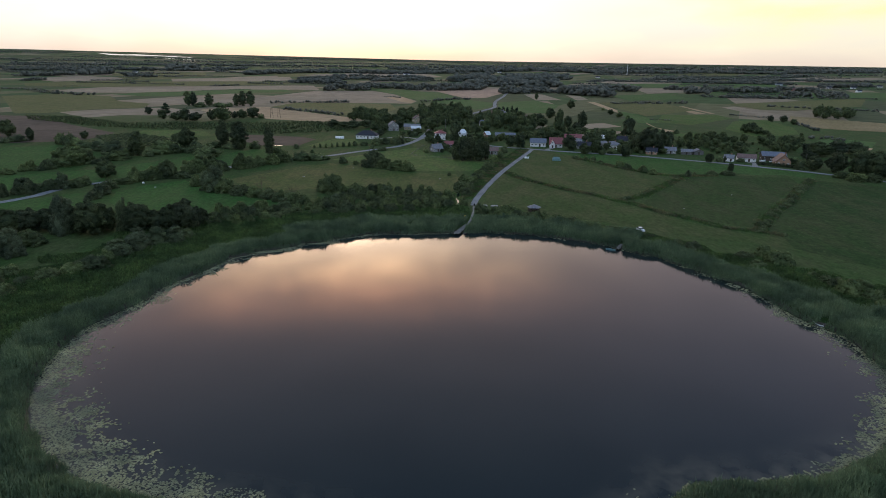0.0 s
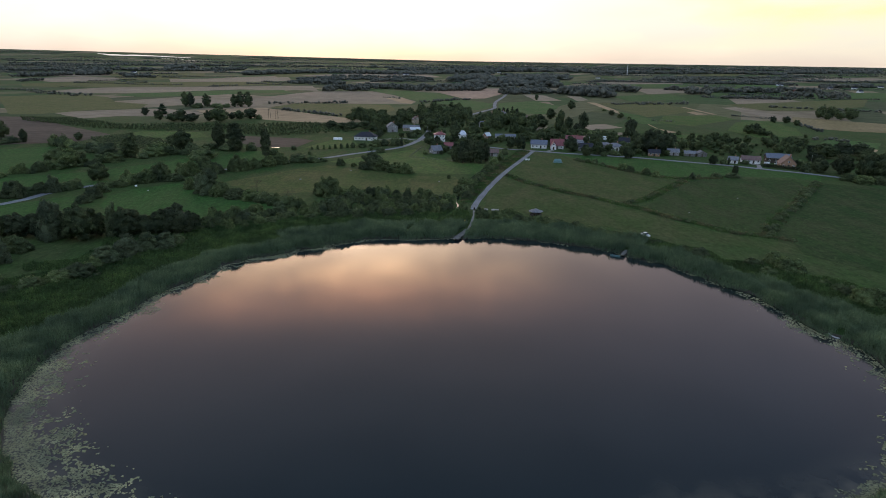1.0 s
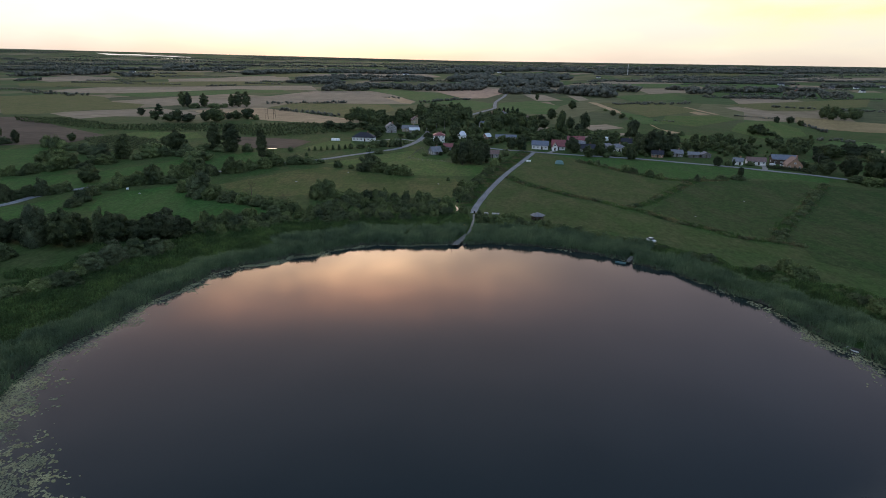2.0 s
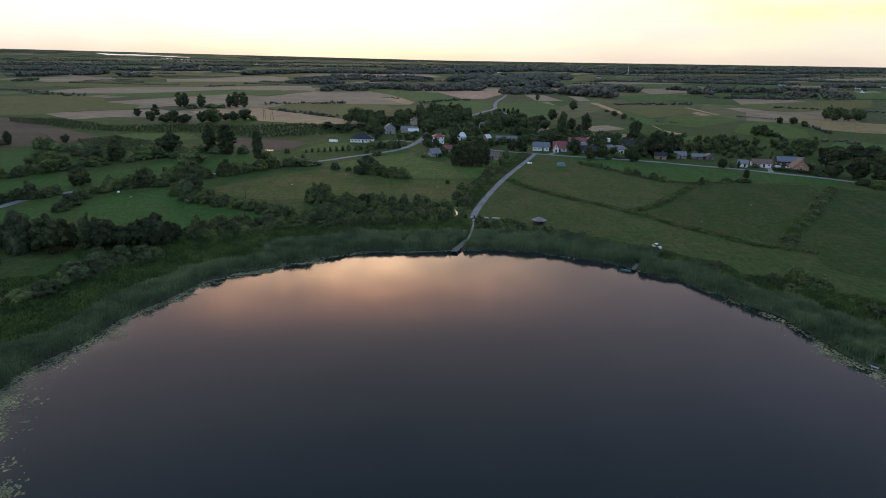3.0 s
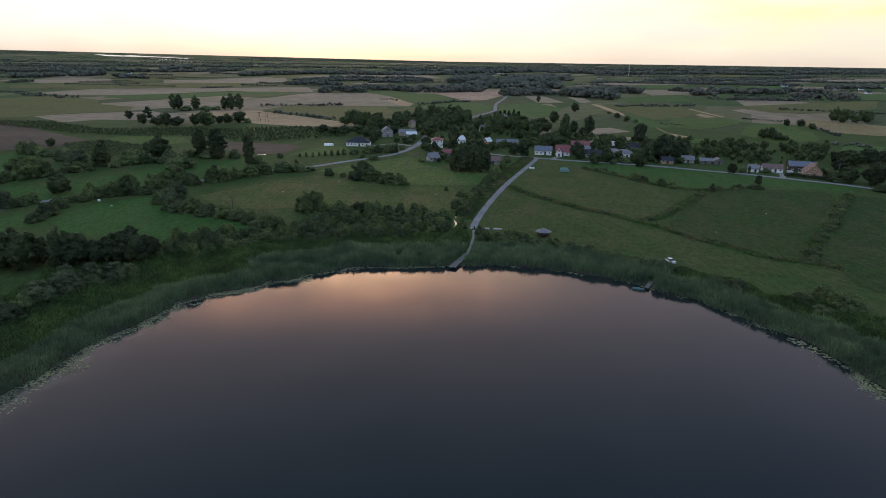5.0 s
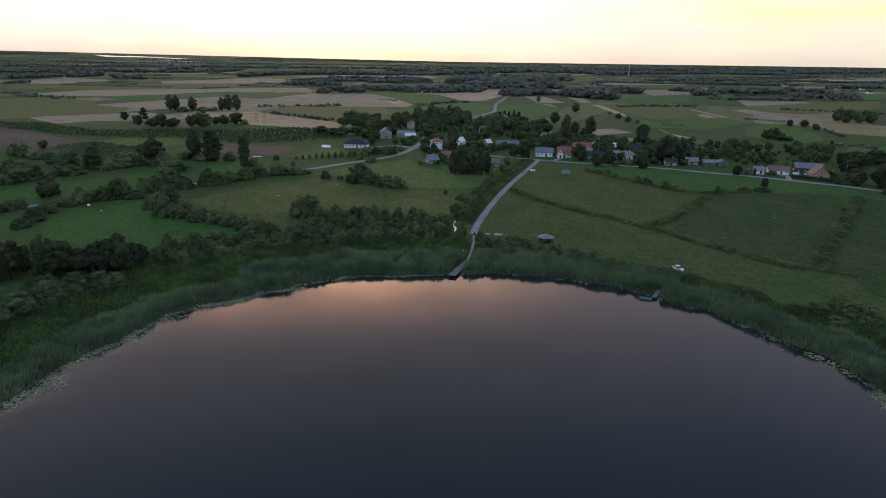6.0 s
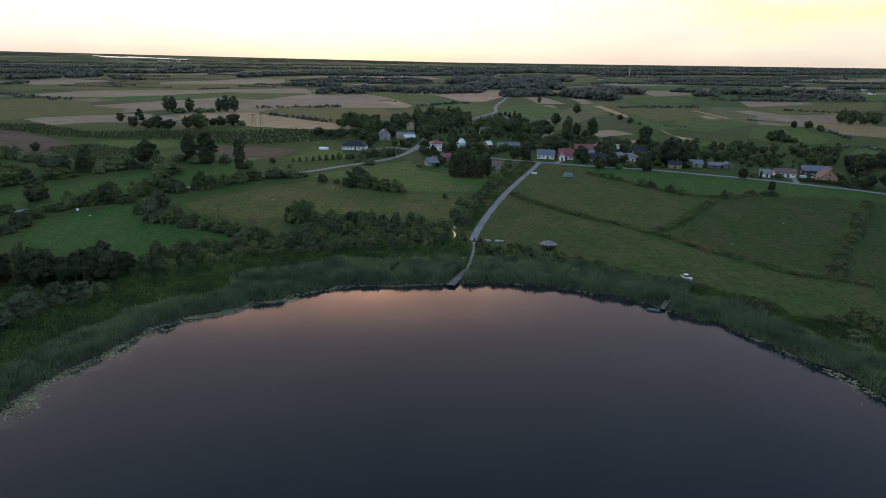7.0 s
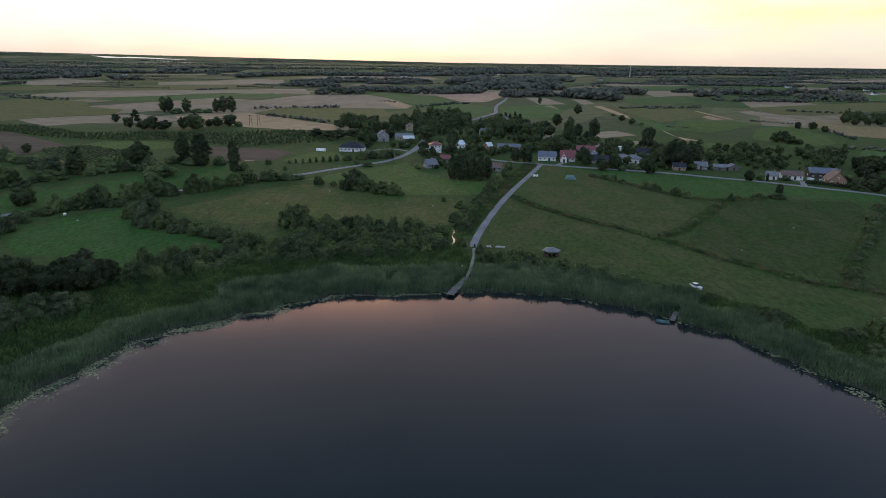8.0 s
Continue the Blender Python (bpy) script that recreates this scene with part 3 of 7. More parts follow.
TREES_STREAM_B = [
    ("B", 32.5, 256.8, 5.7, 3.3), ("B", 36.9, 256.5, 6.4, 4), ("B", 42.6, 254, 6.3, 3.3), ("B", 47.1, 250.5, 6.2, 3.2), ("B", 52.4, 247.1, 6.1, 3.2),
    ("B", 56.4, 243.3, 6, 3.1), ("B", 60.5, 240.2, 5.6, 2.7), ("B", 64.7, 238, 5.5, 2.7), ("B", 68.5, 237.3, 4.9, 2.3), ("B", 72.4, 234.8, 5.4, 2),
    ("B", 40.4, 247, 6.8, 2.1), ("B", 76.2, 232.3, 4.7, 1.6), ("B", 13.7, 274, 3.9, 2.8), ("B", 22.2, 262, 5.5, 3.4), ("B", 29.6, 262.4, 6.2, 3),
    ("B", 39.9, 258.3, 4.7, 3.3), ("B", 45.5, 255.2, 4.6, 2.9), ("B", 50.4, 251.2, 5.2, 3.2), ("B", 54.7, 246.2, 5.1, 2.8),
]
TREES_STREAM_C = [
    ("B", 58.7, 242.5, 4.7, 2.7), ("B", 63.1, 240.8, 4.6, 2.4),
]
TREES_EAST_A = [
    ("B", 101.3, 209.1, 6.5, 2.6), ("B", 108.5, 211.5, 5.8, 4), ("B", 110.1, 202.9, 9, 4.2), ("B", 101.3, 200, 6.6, 2.3), ("B", 86.4, 217.4, 7.2, 3.1),
    ("B", 83.1, 222, 5.3, 2.5), ("B", 115.3, 185.6, 5.2, 2.1), ("B", 116.4, 176, 8.2, 4.4), ("B", 121.1, 171.7, 6.4, 3), ("B", 118.8, 164, 5.2, 2.9),
    ("B", 123.3, 180.6, 5.4, 2.8), ("B", 109.6, 207.8, 5.7, 3.9), ("B", 116.4, 181.7, 5.7, 2.8), ("B", 114.6, 190.7, 4.6, 1.5), ("B", 122.7, 163.4, 7.7, 3.8),
    ("T", 237.6, 391.6, 11.8, 12.1), ("T", 244.2, 378.8, 13.4, 13.8), ("T", 251.9, 374.1, 16.6, 15.4), ("T", 261.5, 369.7, 16.4, 15.2),
]
TREES_EAST_B = [
    ("B", 230.1, 371.9, 11.2, 3.4), ("B", 233.1, 363.3, 12.9, 4.3), ("B", 241.1, 360.7, 9.6, 4.3), ("T", 227.1, 396.6, 9.1, 8), ("B", 220.1, 399.9, 7.1, 5.1),
    ("T", 265.7, 459.8, 16.2, 10), ("T", 283.9, 470.3, 14.9, 10.2), ("T", 298.2, 472.1, 14.9, 9.4), ("T", 271.5, 423.2, 11.2, 10.8), ("T", 226.5, 422.6, 5.2, 3.8),
    ("T", 245.2, 436.7, 10, 7.1),
]
TREES_VILLAGE_A = [
    ("P", 5.0, 413.6, 6.6, 11.8), ("P", 9.6, 409.2, 7.0, 13.2), ("P", 14.6, 411.9, 6.6, 14.6), ("P", 19.6, 409.7, 7.2, 13.0), ("P", 24.4, 417.1, 6.4, 11.6),
    ("P", 12.7, 420.1, 7.0, 13.3), ("P", 5.2, 517.1, 9.6, 15.7), ("T", -8.3, 496.6, 5.7, 6.7), ("T", -16.2, 532.3, 7, 5.5), ("T", -14.8, 579.2, 17.2, 14),
    ("B", -62.2, 473.5, 7.3, 3.7), ("B", -53.8, 479.2, 9.6, 6.1), ("B", -47.1, 484.8, 8.2, 5.4), ("B", -39.7, 485.6, 9, 6.9), ("P", -34.3, 483.7, 3, 6.1),
    ("P", -37.4, 488.4, 3, 5.4), ("B", -31.6, 502, 5.4, 3.2), ("B", -46.6, 450.4, 6.9, 3.5), ("B", -54.6, 458.3, 4.2, 2.9),
]
TREES_VILLAGE_B = [
    ("B", -95.5, 456.4, 2.1, 2.5), ("B", -91.9, 459, 2.1, 2.9), ("B", -87.8, 459.4, 2.1, 2.9), ("B", -84.1, 462, 2.5, 3.3), ("B", -80.4, 464.6, 2.5, 3.3),
    ("B", -76.2, 465.1, 2.5, 3.7), ("B", -72.4, 467.8, 2.9, 3.7), ("B", -68.6, 470.5, 3.6, 4.5), ("T", -86, 584.9, 13.7, 7.5), ("T", -75.9, 594, 12.1, 7.7),
    ("T", -55.7, 559.9, 8.7, 8.1), ("T", -106.9, 597.8, 12.2, 6.8), ("T", -96.4, 591.3, 11.1, 5.7), ("T", -66.1, 572.7, 10.7, 6.5), ("T", 96.2, 685.2, 9.8, 8.4),
    ("T", 113.1, 725.8, 11.5, 11.9), ("T", 91.5, 632.8, 11, 9.2), ("T", 98.3, 578.9, 9.6, 21), ("T", 113.8, 619, 9, 12.5),
]
TREES_VILLAGE_C = [
    ("T", 126, 612.5, 10, 17.2), ("T", 117.7, 595.9, 9.3, 8.7), ("B", 124.8, 582.2, 9.1, 4.7), ("T", 52.7, 478.2, 8.8, 11.3), ("T", 46.1, 477.5, 6.6, 9.1),
    ("S", 55, 476.1, 4, 6.8), ("T", 73.5, 519.1, 9.6, 9.9), ("T", 86.8, 526.3, 11.4, 9.2), ("T", 88.9, 470.3, 11.5, 11.1), ("T", 95.6, 449.5, 7.5, 7.8),
    ("T", 104.9, 456.6, 7.7, 8.6), ("B", 107.9, 450.7, 5.5, 3.5), ("B", 116.4, 455.6, 9, 4.3), ("T", 118.9, 524.1, 10.5, 9.2), ("T", 153.5, 552, 11.2, 16.8),
    ("T", 139, 470.8, 12.2, 13.4), ("T", 145.6, 464.8, 17, 17.6), ("T", 158.4, 472.7, 14.5, 15.6), ("T", 122.4, 442.1, 7.4, 8.3),
]
TREES_VILLAGE_D = [
    ("T", 123.2, 456.3, 7, 6.5), ("T", 145.4, 505.2, 9.3, 10.4), ("B", 162.7, 468.6, 7.2, 4.4), ("B", 167.3, 460.5, 7.7, 4.3), ("T", 172.3, 422.6, 5.7, 5.9),
    ("B", 179.8, 425, 4.5, 4), ("P", 182.1, 421.7, 1.9, 4.6), ("B", 194.9, 426.3, 5.8, 3), ("T", 169.8, 383.5, 3.4, 5.6), ("B", 164.7, 374.9, 8.4, 2.6),
    ("B", 155.2, 374.2, 6.1, 2.6), ("B", 138.3, 366.4, 4.1, 3.6), ("B", 144.8, 373.4, 2.8, 1.7), ("B", 106.4, 395.9, 5.9, 4), ("B", 110.1, 391.7, 5.3, 3.3),
    ("B", 115.8, 379.2, 6.2, 4.1), ("B", 119.7, 372.8, 6.1, 3.4), ("B", 94.1, 415.8, 5, 3.6), ("B", 91.4, 424.3, 4.5, 2.6),
]
TREES_VILLAGE_E = [
    ("B", 86.5, 431.2, 5.2, 2), ("B", 97.6, 411.1, 3.7, 2.2), ("T", 263.3, 469.6, 10, 8.1), ("B", 228.9, 424, 6.4, 4), ("B", 230.1, 415.7, 7.5, 4.5),
    ("T", 235.1, 411.2, 9.3, 7), ("T", -23.4, 617.2, 10.7, 11), ("T", -45.3, 590.2, 9.2, 7.6), ("T", -56, 533.8, 7.5, 6), ("B", -28, 537.1, 6.7, 3.4),
    ("B", -2.2, 540.1, 5, 3.5), ("T", -4.6, 444.1, 2.7, 2.8), ("B", -15.5, 445.1, 4.7, 2.8), ("S", 57.6, 746.9, 6, 10.4), ("S", 63, 754, 6, 11.2),
    ("S", 67.3, 748.5, 6, 9.8), ("S", 73.4, 755.7, 6, 11.2), ("S", 78.2, 750.2, 6, 10.5), ("S", -305.4, 699.5, 13.4, 11.5),
]
TREES_VILLAGE_F = [
    ("T", -318, 685.8, 8.2, 8.4), ("T", -266, 631.9, 15, 8.2), ("T", -285, 643.4, 10.2, 9.4), ("T", -257, 628.5, 10.9, 12.3), ("T", -247.6, 629.9, 14.9, 8.2),
    ("T", -221.7, 633.7, 17, 14.4), ("T", -232.9, 636.7, 10.1, 10.4), ("T", -209.1, 654.9, 11.4, 9.6), ("T", -216.4, 653.8, 7.2, 7.5), ("T", -201.4, 666.2, 13.7, 10.9),
    ("B", -193.8, 667.4, 8.5, 4.9), ("P", -323.5, 806.5, 10.4, 17.3), ("P", -316.9, 807.8, 9.1, 16.7), ("P", -298.8, 811.3, 11.1, 15.4), ("P", -267, 817.4, 9.2, 14.9),
    ("P", -259.6, 818.8, 11.8, 17.6), ("P", -250.3, 820.6, 11.9, 17.7), ("B", -304.3, 794.4, 16.6, 5.9), ("B", -284.4, 806, 19.4, 5.3),
]
TREES_VILLAGE_G = [
    ("B", -273.5, 808.1, 13, 5.3), ("T", 278.6, 608.6, 10.5, 8.8), ("T", 285.2, 609.5, 10.5, 9.8), ("T", 285.7, 598.3, 9.4, 6.8), ("T", 290.6, 595.3, 8.4, 4.8),
    ("T", 360.5, 729.6, 6.4, 7.2), ("T", 370.4, 720.2, 9.1, 8.2), ("T", 370.8, 699.5, 7.2, 6.3), ("B", 207.2, 588.7, 5.5, 4.7), ("T", 196.7, 750.8, 8.4, 6.2),
    ("T", 195.9, 789.1, 8.8, 6.5), ("B", 203.7, 739.9, 5.9, 4.2), ("B", 203.2, 856.7, 6.9, 3.5), ("T", 163.2, 874.1, 11.3, 11.6), ("T", 141, 1055.9, 6.9, 9.7),
]
SCRUB = [
    [(-94.8, 241.3), (-96.2, 260.4), (-88, 267.1), (-72.5, 271.2), (-60.6, 276.6), (-54.3, 291.6), (-48.1, 302.6), (-29.7, 312.6), (-13.7, 309.2), (-4.5, 299.5), (1, 285.9), (-1.8, 273.2), (-14.9, 267.9), (-32.8, 262.6), (-51, 261.7), (-62.1, 256.4), (-73.1, 247.5), (-81.6, 239.5), (-90.6, 236.2)],
]
WOODS = [
    [(-71, 602.6), (-66.7, 656.3), (-50.8, 717.4), (-31.1, 784.9), (-18.6, 787.1), (6.7, 791.5), (24.9, 767.1), (26, 695.7), (8.9, 639.1), (-6.4, 619.5), (-22.8, 662.7), (-45, 645.2), (-48.1, 622.4), (-58.9, 588.5)],
    [(5.7, 612.9), (21.6, 659.5), (42, 744.4), (55.2, 746.5), (80.4, 693.2), (84.2, 623.4), (71.2, 561.8), (60.8, 567.3), (50.6, 576.5), (42.3, 586.4), (22.8, 556), (14.6, 542.1)],
    [(170, 478.4), (204.4, 545.4), (235.7, 549), (237.1, 534.3), (267.9, 537.6), (294.5, 540.6), (274.9, 500.8), (241.8, 463.3), (215.9, 460.9), (193.9, 458.8), (180.3, 468.2)],
    [(-109.4, 680.4), (-83.6, 706.4), (-68.6, 697.5), (-68.1, 646.6), (-97.9, 656.6)],
    [(459, 819), (495.6, 869.1), (516, 857.3), (504.7, 812.8), (472.7, 769.6), (440.3, 776.8)],
]
ORCHARD = [
    [(-421.1, 642.5), (-368.9, 640.6), (-294.6, 588.4), (-254.7, 602.3), (-186.8, 611.7), (-134.9, 637), (-91.2, 616.4), (-83.6, 570.4), (-113.7, 546.1), (-148.8, 522.9), (-198.5, 555.9), (-251.6, 549.2), (-301.2, 560.6), (-396.6, 608.1)],
]
GARDENS = [
    [(-40.4, 535.6), (-12.8, 586.8), (18, 542.5), (68.6, 542.1), (148.2, 527.3), (133.7, 479.4), (116.1, 497), (87.9, 532.2), (45.1, 515.9), (12.1, 467.2), (1.5, 444.7), (-27.6, 531)],
    [(65.1, 548), (102.1, 613.4), (162.3, 559.4), (170, 478.4), (159.6, 451.5), (126.8, 456.6), (93.2, 461.9), (63.6, 477)],
]
VINES = [
    [(-276.6, 499.3), (-258.2, 522.2), (-222, 499.9), (-203.3, 475.6), (-212.2, 438.3), (-230.7, 447.1)],
]
HEDGES = [
    [(33.4, 370.1), (39.5, 352.9), (47.9, 339.9), (55.8, 328.9), (61.2, 320.5), (69.7, 312.7), (76.2, 303.7), (79.1, 299), (86.8, 290.2), (92.3, 277.8), (98.3, 269.1), (104.2, 261.7), (109.2, 253.6), (114.6, 247.7), (121.9, 245.5), (129.5, 239.7)],
    [(80.8, 297.5), (92.3, 306.3), (98.3, 313.7), (110.3, 330.6), (122.3, 347.3), (136, 366.3)],
    [(124.2, 246.1), (131.8, 259.7), (144.9, 278.7), (157.3, 293.6), (172.7, 314.8), (186.5, 334.7), (203.9, 357.8)],
    [(85.7, 427.4), (99.4, 406.3), (107.1, 391.4), (115.6, 377.9), (126.4, 369.4), (138, 367.7), (156.2, 371.6)],
]
FAR_WOODS = [
    (16.1, [(2.9, 1309.8), (63.8, 1348.8)]),
    (18.7, [(52.9, 1515), (135.3, 1515.4), (241.5, 1523.5)]),
    (11.2, [(-358.1, 1513.3), (-236.9, 1498.6)]),
    (13.2, [(-177.8, 1340.7), (-99.1, 1321.2), (-8.4, 1370.9)]),
    (11.8, [(791.1, 1591.3), (841.9, 1508.9)]),
    (11.5, [(783.4, 1406.9), (789.8, 1315.1)]),
    (9.8, [(624.1, 1492.2), (733.2, 1477.9)]),
    (13.8, [(-227.8, 1204.4), (-154.1, 1244.2)]),
    (12.6, [(-80.4, 1285.3), (-11.9, 1285.3), (63.9, 1327.7)]),
    (25.6, [(96.6, 1716.4), (185.4, 1750), (290.7, 1866.2)]),
    (20.4, [(11.6, 1755.9), (110.5, 1962.9)]),
    (15.8, [(107.6, 1208.7), (185.1, 1264.6)]),
    (20, [(218.5, 1220.9), (249.5, 1180.2), (278.5, 1142.2)]),
    (15.9, [(337.7, 1386.4), (388.8, 1359.3)]),
    (5.6, [(286.2, 983.3), (372.8, 1023.1)]),
    (12.4, [(505.9, 1504.7), (534.6, 1465.9)]),
    (17.4, [(488.3, 1327.8), (516.3, 1316.6)]),
    (15.3, [(575.2, 1432.9), (700.6, 1425.4)]),
    (7.8, [(496.1, 1194.5), (611.5, 1192)]),
    (12.8, [(670.3, 1302.5), (753.2, 1256.2)]),
    (3.4, [(378.1, 705.6), (362.8, 639.2)]),
    (4, [(316.9, 570.9), (338.2, 557.5)]),
    (13.3, [(-1055.4, 1608.8), (-1035.6, 1661.2)]),
    (12.4, [(-1025.1, 1666.4), (-1020.2, 1762.7)]),
    (17.7, [(-997.6, 1774.4), (-967.7, 1841.9)]),
    (7.9, [(-893.1, 1369.3), (-887.5, 1431)]),
    (5.5, [(-553.5, 966.8), (-529.4, 972.8)]),
    (4.2, [(-665.4, 1033.3), (-633.1, 1042.1)]),
    (2.9, [(-706.2, 1194.9), (-673.1, 1205.4)]),
    (11.6, [(-864.6, 1745.2), (-765.4, 1703.4)]),
    (5.7, [(-742, 1714.3), (-706.3, 1731)]),
    (4.2, [(-239.9, 875.2), (-140.6, 915.2)]),
    (4.4, [(-195.6, 777.1), (-153.8, 743.5), (-118.4, 712.4)]),
    (3.4, [(-103.1, 1050.6), (-75.9, 1031.1)]),
    (7.5, [(-363.8, 1511.2), (-325.5, 1695)]),
    (3.6, [(-786.4, 1440.5), (-737.4, 1559.5)]),
    (3.3, [(-645.8, 1327.4), (-541.2, 1339)]),
    (4.2, [(-468.6, 1292.8), (-434.8, 1350.7)]),
    (9.8, [(-325.5, 1695), (-229.1, 1815.9), (-129.4, 1700.2)]),
    (9.5, [(-179.3, 1436.7), (-80.5, 1371.2)]),
    (10.7, [(198.6, 1622.8), (262.8, 1530.4)]),
    (7.9, [(409.1, 1913), (522.8, 2045.4)]),
    (12.5, [(636.3, 2140.3), (783.1, 2254), (916, 2258.5)]),
    (10.5, [(907.1, 2109.9), (1203.6, 2380)]),
    (12.3, [(1499.5, 2955.3), (1761.3, 3204.7)]),
    (13.2, [(1007.8, 1772.5), (1210.9, 1905.1)]),
    (13.7, [(-1356.1, 2052.7), (-1250.1, 2293.2), (-955.5, 2322.8), (-841.1, 2695.5)]),
    (15.2, [(-627.1, 2024), (-464, 2390.1), (-185.4, 2400.2), (16.4, 2679.5)]),
    (20.8, [(16.8, 2765.1), (455.3, 3252.2), (769, 2992.3)]),
    (18.1, [(792.4, 3082.2), (1295.6, 3384.8), (1733.8, 3412)]),
    (18.1, [(1830.6, 3600.9), (2624.3, 4042.3)]),
    (8.6, [(783.2, 2060.9), (841.9, 1998.7)]),
    (11.5, [(-1825.2, 2745.1), (-1304.8, 3153), (-549.5, 3392.1), (20.9, 3586.1)]),
    (15, [(20.9, 3586.1), (987, 3833.9), (2817.8, 4339.1)]),
    (8.8, [(-2316.2, 3471.3), (-1278.1, 3865.6), (23.3, 4071.3), (1494.7, 4378.5), (3079.6, 4741.3)]),
    (6.6, [(-1052.4, 1968.3), (-812.2, 1982.7)]),
    (9.7, [(-196.5, 1673.7), (-50.5, 1893.2)]),
    (8.6, [(305.2, 1492.3), (386.3, 1570.5)]),
    (17.2, [(254.6, 2073.9), (375.9, 2077.8)]),
    (7.4, [(199, 1287), (225.2, 1257.3)]),
    (3.9, [(244.2, 974.7), (305.6, 1020.2)]),
    (2.6, [(349.3, 807.8), (380, 779.8)]),
    (2.3, [(225.6, 726), (243.7, 712.3)]),
    (4.6, [(-38.5, 947.1), (-0.4, 999.7), (33, 1031.2)]),
    (8.7, [(-393.4, 1744.8), (-306.1, 1917.5)]),
    (16.8, [(-1079.8, 2517.8), (-1100, 2835.9)]),
    (15.4, [(-239.1, 3072.1), (-32.3, 3002.2)]),
]
# houses
BARE = [
    (-91.3, 308.6, 7.1, 0), (-110.3, 315.7, 5, 1), (-74.2, 295.2, 5.1, 2), (-70.9, 288.3, 4.7, 3), (-91.8, 305.9, 4.4, 4),
]
DRIVES = [
    [(196.9, 409.7), (202.4, 423.5), (198.9, 426.7)],
    [(-20.9, 519.9), (-14.9, 520.6), (-9, 512.7)],
    [(-54.7, 516.1), (-39.9, 529.6), (-26.1, 519.3)],
    [(71.3, 466.3), (74.7, 473.4), (78.9, 480.9)],
    [(112.1, 451.1), (117.8, 464.3), (122.1, 475.9)],
]
HEAPS = [
    (40.8, 425.2, 2.9), (36.1, 405.8, 0.9), (26.1, 372.2, 1.1), (27.9, 371, 0.8), (21.1, 357.6, 0.8), (43.6, 432.9, 1.3),
]
STONES = [
    (-78.5, 344.2, 1.3), (-55.9, 374, 1.1), (-4.5, 345, 1), (-143.9, 308.7, 1.1), (142, 315.6, 0.9), (106.6, 282.7, 0.8),
]

SHORE = [tuple(p) for p in spline(SHORE_NORTH + SHORE_SOUTH, 3.0, True)]
jit = random.Random(3)
SHORE = [(x + jit.uniform(-0.5, 0.5), y + jit.uniform(-0.5, 0.5)) for x, y in SHORE]
CENTRE = Vector((sum(p[0] for p in SHORE) / len(SHORE), sum(p[1] for p in SHORE) / len(SHORE)))


def pushed(points, d):
    """The closed shore moved outwards by d metres."""
    n, res = len(points), []
    for i in range(n):
        a, b = Vector(points[i - 3]), Vector(points[(i + 3) % n])
        t = (b - a).normalized()
        nrm = Vector((t.y, -t.x))
        p = Vector(points[i])
        if nrm.dot(p - CENTRE) < 0:
            nrm = -nrm
        res.append(tuple(p + nrm * d))
    return res


BANK = pushed(SHORE, 2.0)

# ---------- ground: one sheet with the lake's hollow in it ----------
EDGE_X, SOUTH, NORTH = 4600, -900, 5150
YS = [600, 900, 1300, 1700, 2100, 2600] + [2600 + 150 * i for i in range(1, 17)]
bm = bmesh.new()
ring = [bm.verts.new((x, y, 0.6)) for x, y in BANK]
corners = [bm.verts.new(c) for c in ((-EDGE_X, SOUTH, 0.6), (EDGE_X, SOUTH, 0.6), (EDGE_X, YS[0], 0.6), (-EDGE_X, YS[0], 0.6))]
edges = [bm.edges.new((ring[i], ring[(i + 1) % len(ring)])) for i in range(len(ring))]
edges += [bm.edges.new((corners[i], corners[(i + 1) % 4])) for i in range(4)]
bmesh.ops.triangle_fill(bm, use_beauty=True, use_dissolve=False, edges=edges)
low = [bm.verts.new((x, y, -0.7)) for x, y in pushed(SHORE, -1.5)]
for i in range(len(ring)):
    j = (i + 1) % len(ring)
    bm.faces.new((ring[i], ring[j], low[j], low[i])).material_index = 1
prev = [corners[3]] + [bm.verts.new((x, YS[0], 0.6)) for x in (-3400, -1700, 0, 1700, 3400)] + [corners[2]]
for y in YS[1:] + [NORTH]:
    row = [bm.verts.new((x, y, ground_z(y, x))) for x in (-EDGE_X, -3400, -1700, 0, 1700, 3400, EDGE_X)]
    for i in range(6):
        bm.faces.new((prev[i], prev[i + 1], row[i + 1], row[i]))
    prev = row
for f in bm.faces:
    f.smooth = False
    if f.normal.z < 0:
        f.normal_flip()
ground = part("ground", bm, LAND)
ground.data.materials.append(MUD)
tagged(ground, "flat green grassland around a small lake", "ground", kind="structure")

# the water: rings along the shore, so that the silty shallows can be told from the deep
bm = bmesh.new()
tone = bm.verts.layers.float.new("shallow")
rings = []
for push, amount in ((2.0, 1.0), (0.0, 1.0), (-3.0, 0.75), (-7.0, 0.3), (-12.0, 0.0)):
    ring = []
    for x, y in (pushed(SHORE, push) if push > 0 else [tuple(Vector(q) + (CENTRE - Vector(q)).normalized() * -push) for q in SHORE]):
        v = bm.verts.new((x, y, 0.0))
        where = max(0.25, min(1.0, (-x - 45) / 25), min(1.0, (118 - y) / 20))
        v[tone] = amount * where
        ring.append(v)
    rings.append(ring)
for r, q in zip(rings[:-1], rings[1:]):
    for i in range(len(r)):
        j = (i + 1) % len(r)
        bm.faces.new((r[i], r[j], q[j], q[i]))
bmesh.ops.triangulate(bm, faces=[bm.faces.new(rings[-1])])
for f in bm.faces:
    if f.normal.z < 0:
        f.normal_flip()
water = part("water", bm, WATER)
tagged(water, "still dark lake reflecting the evening sky", "water", kind="structure")
bm = bmesh.new()
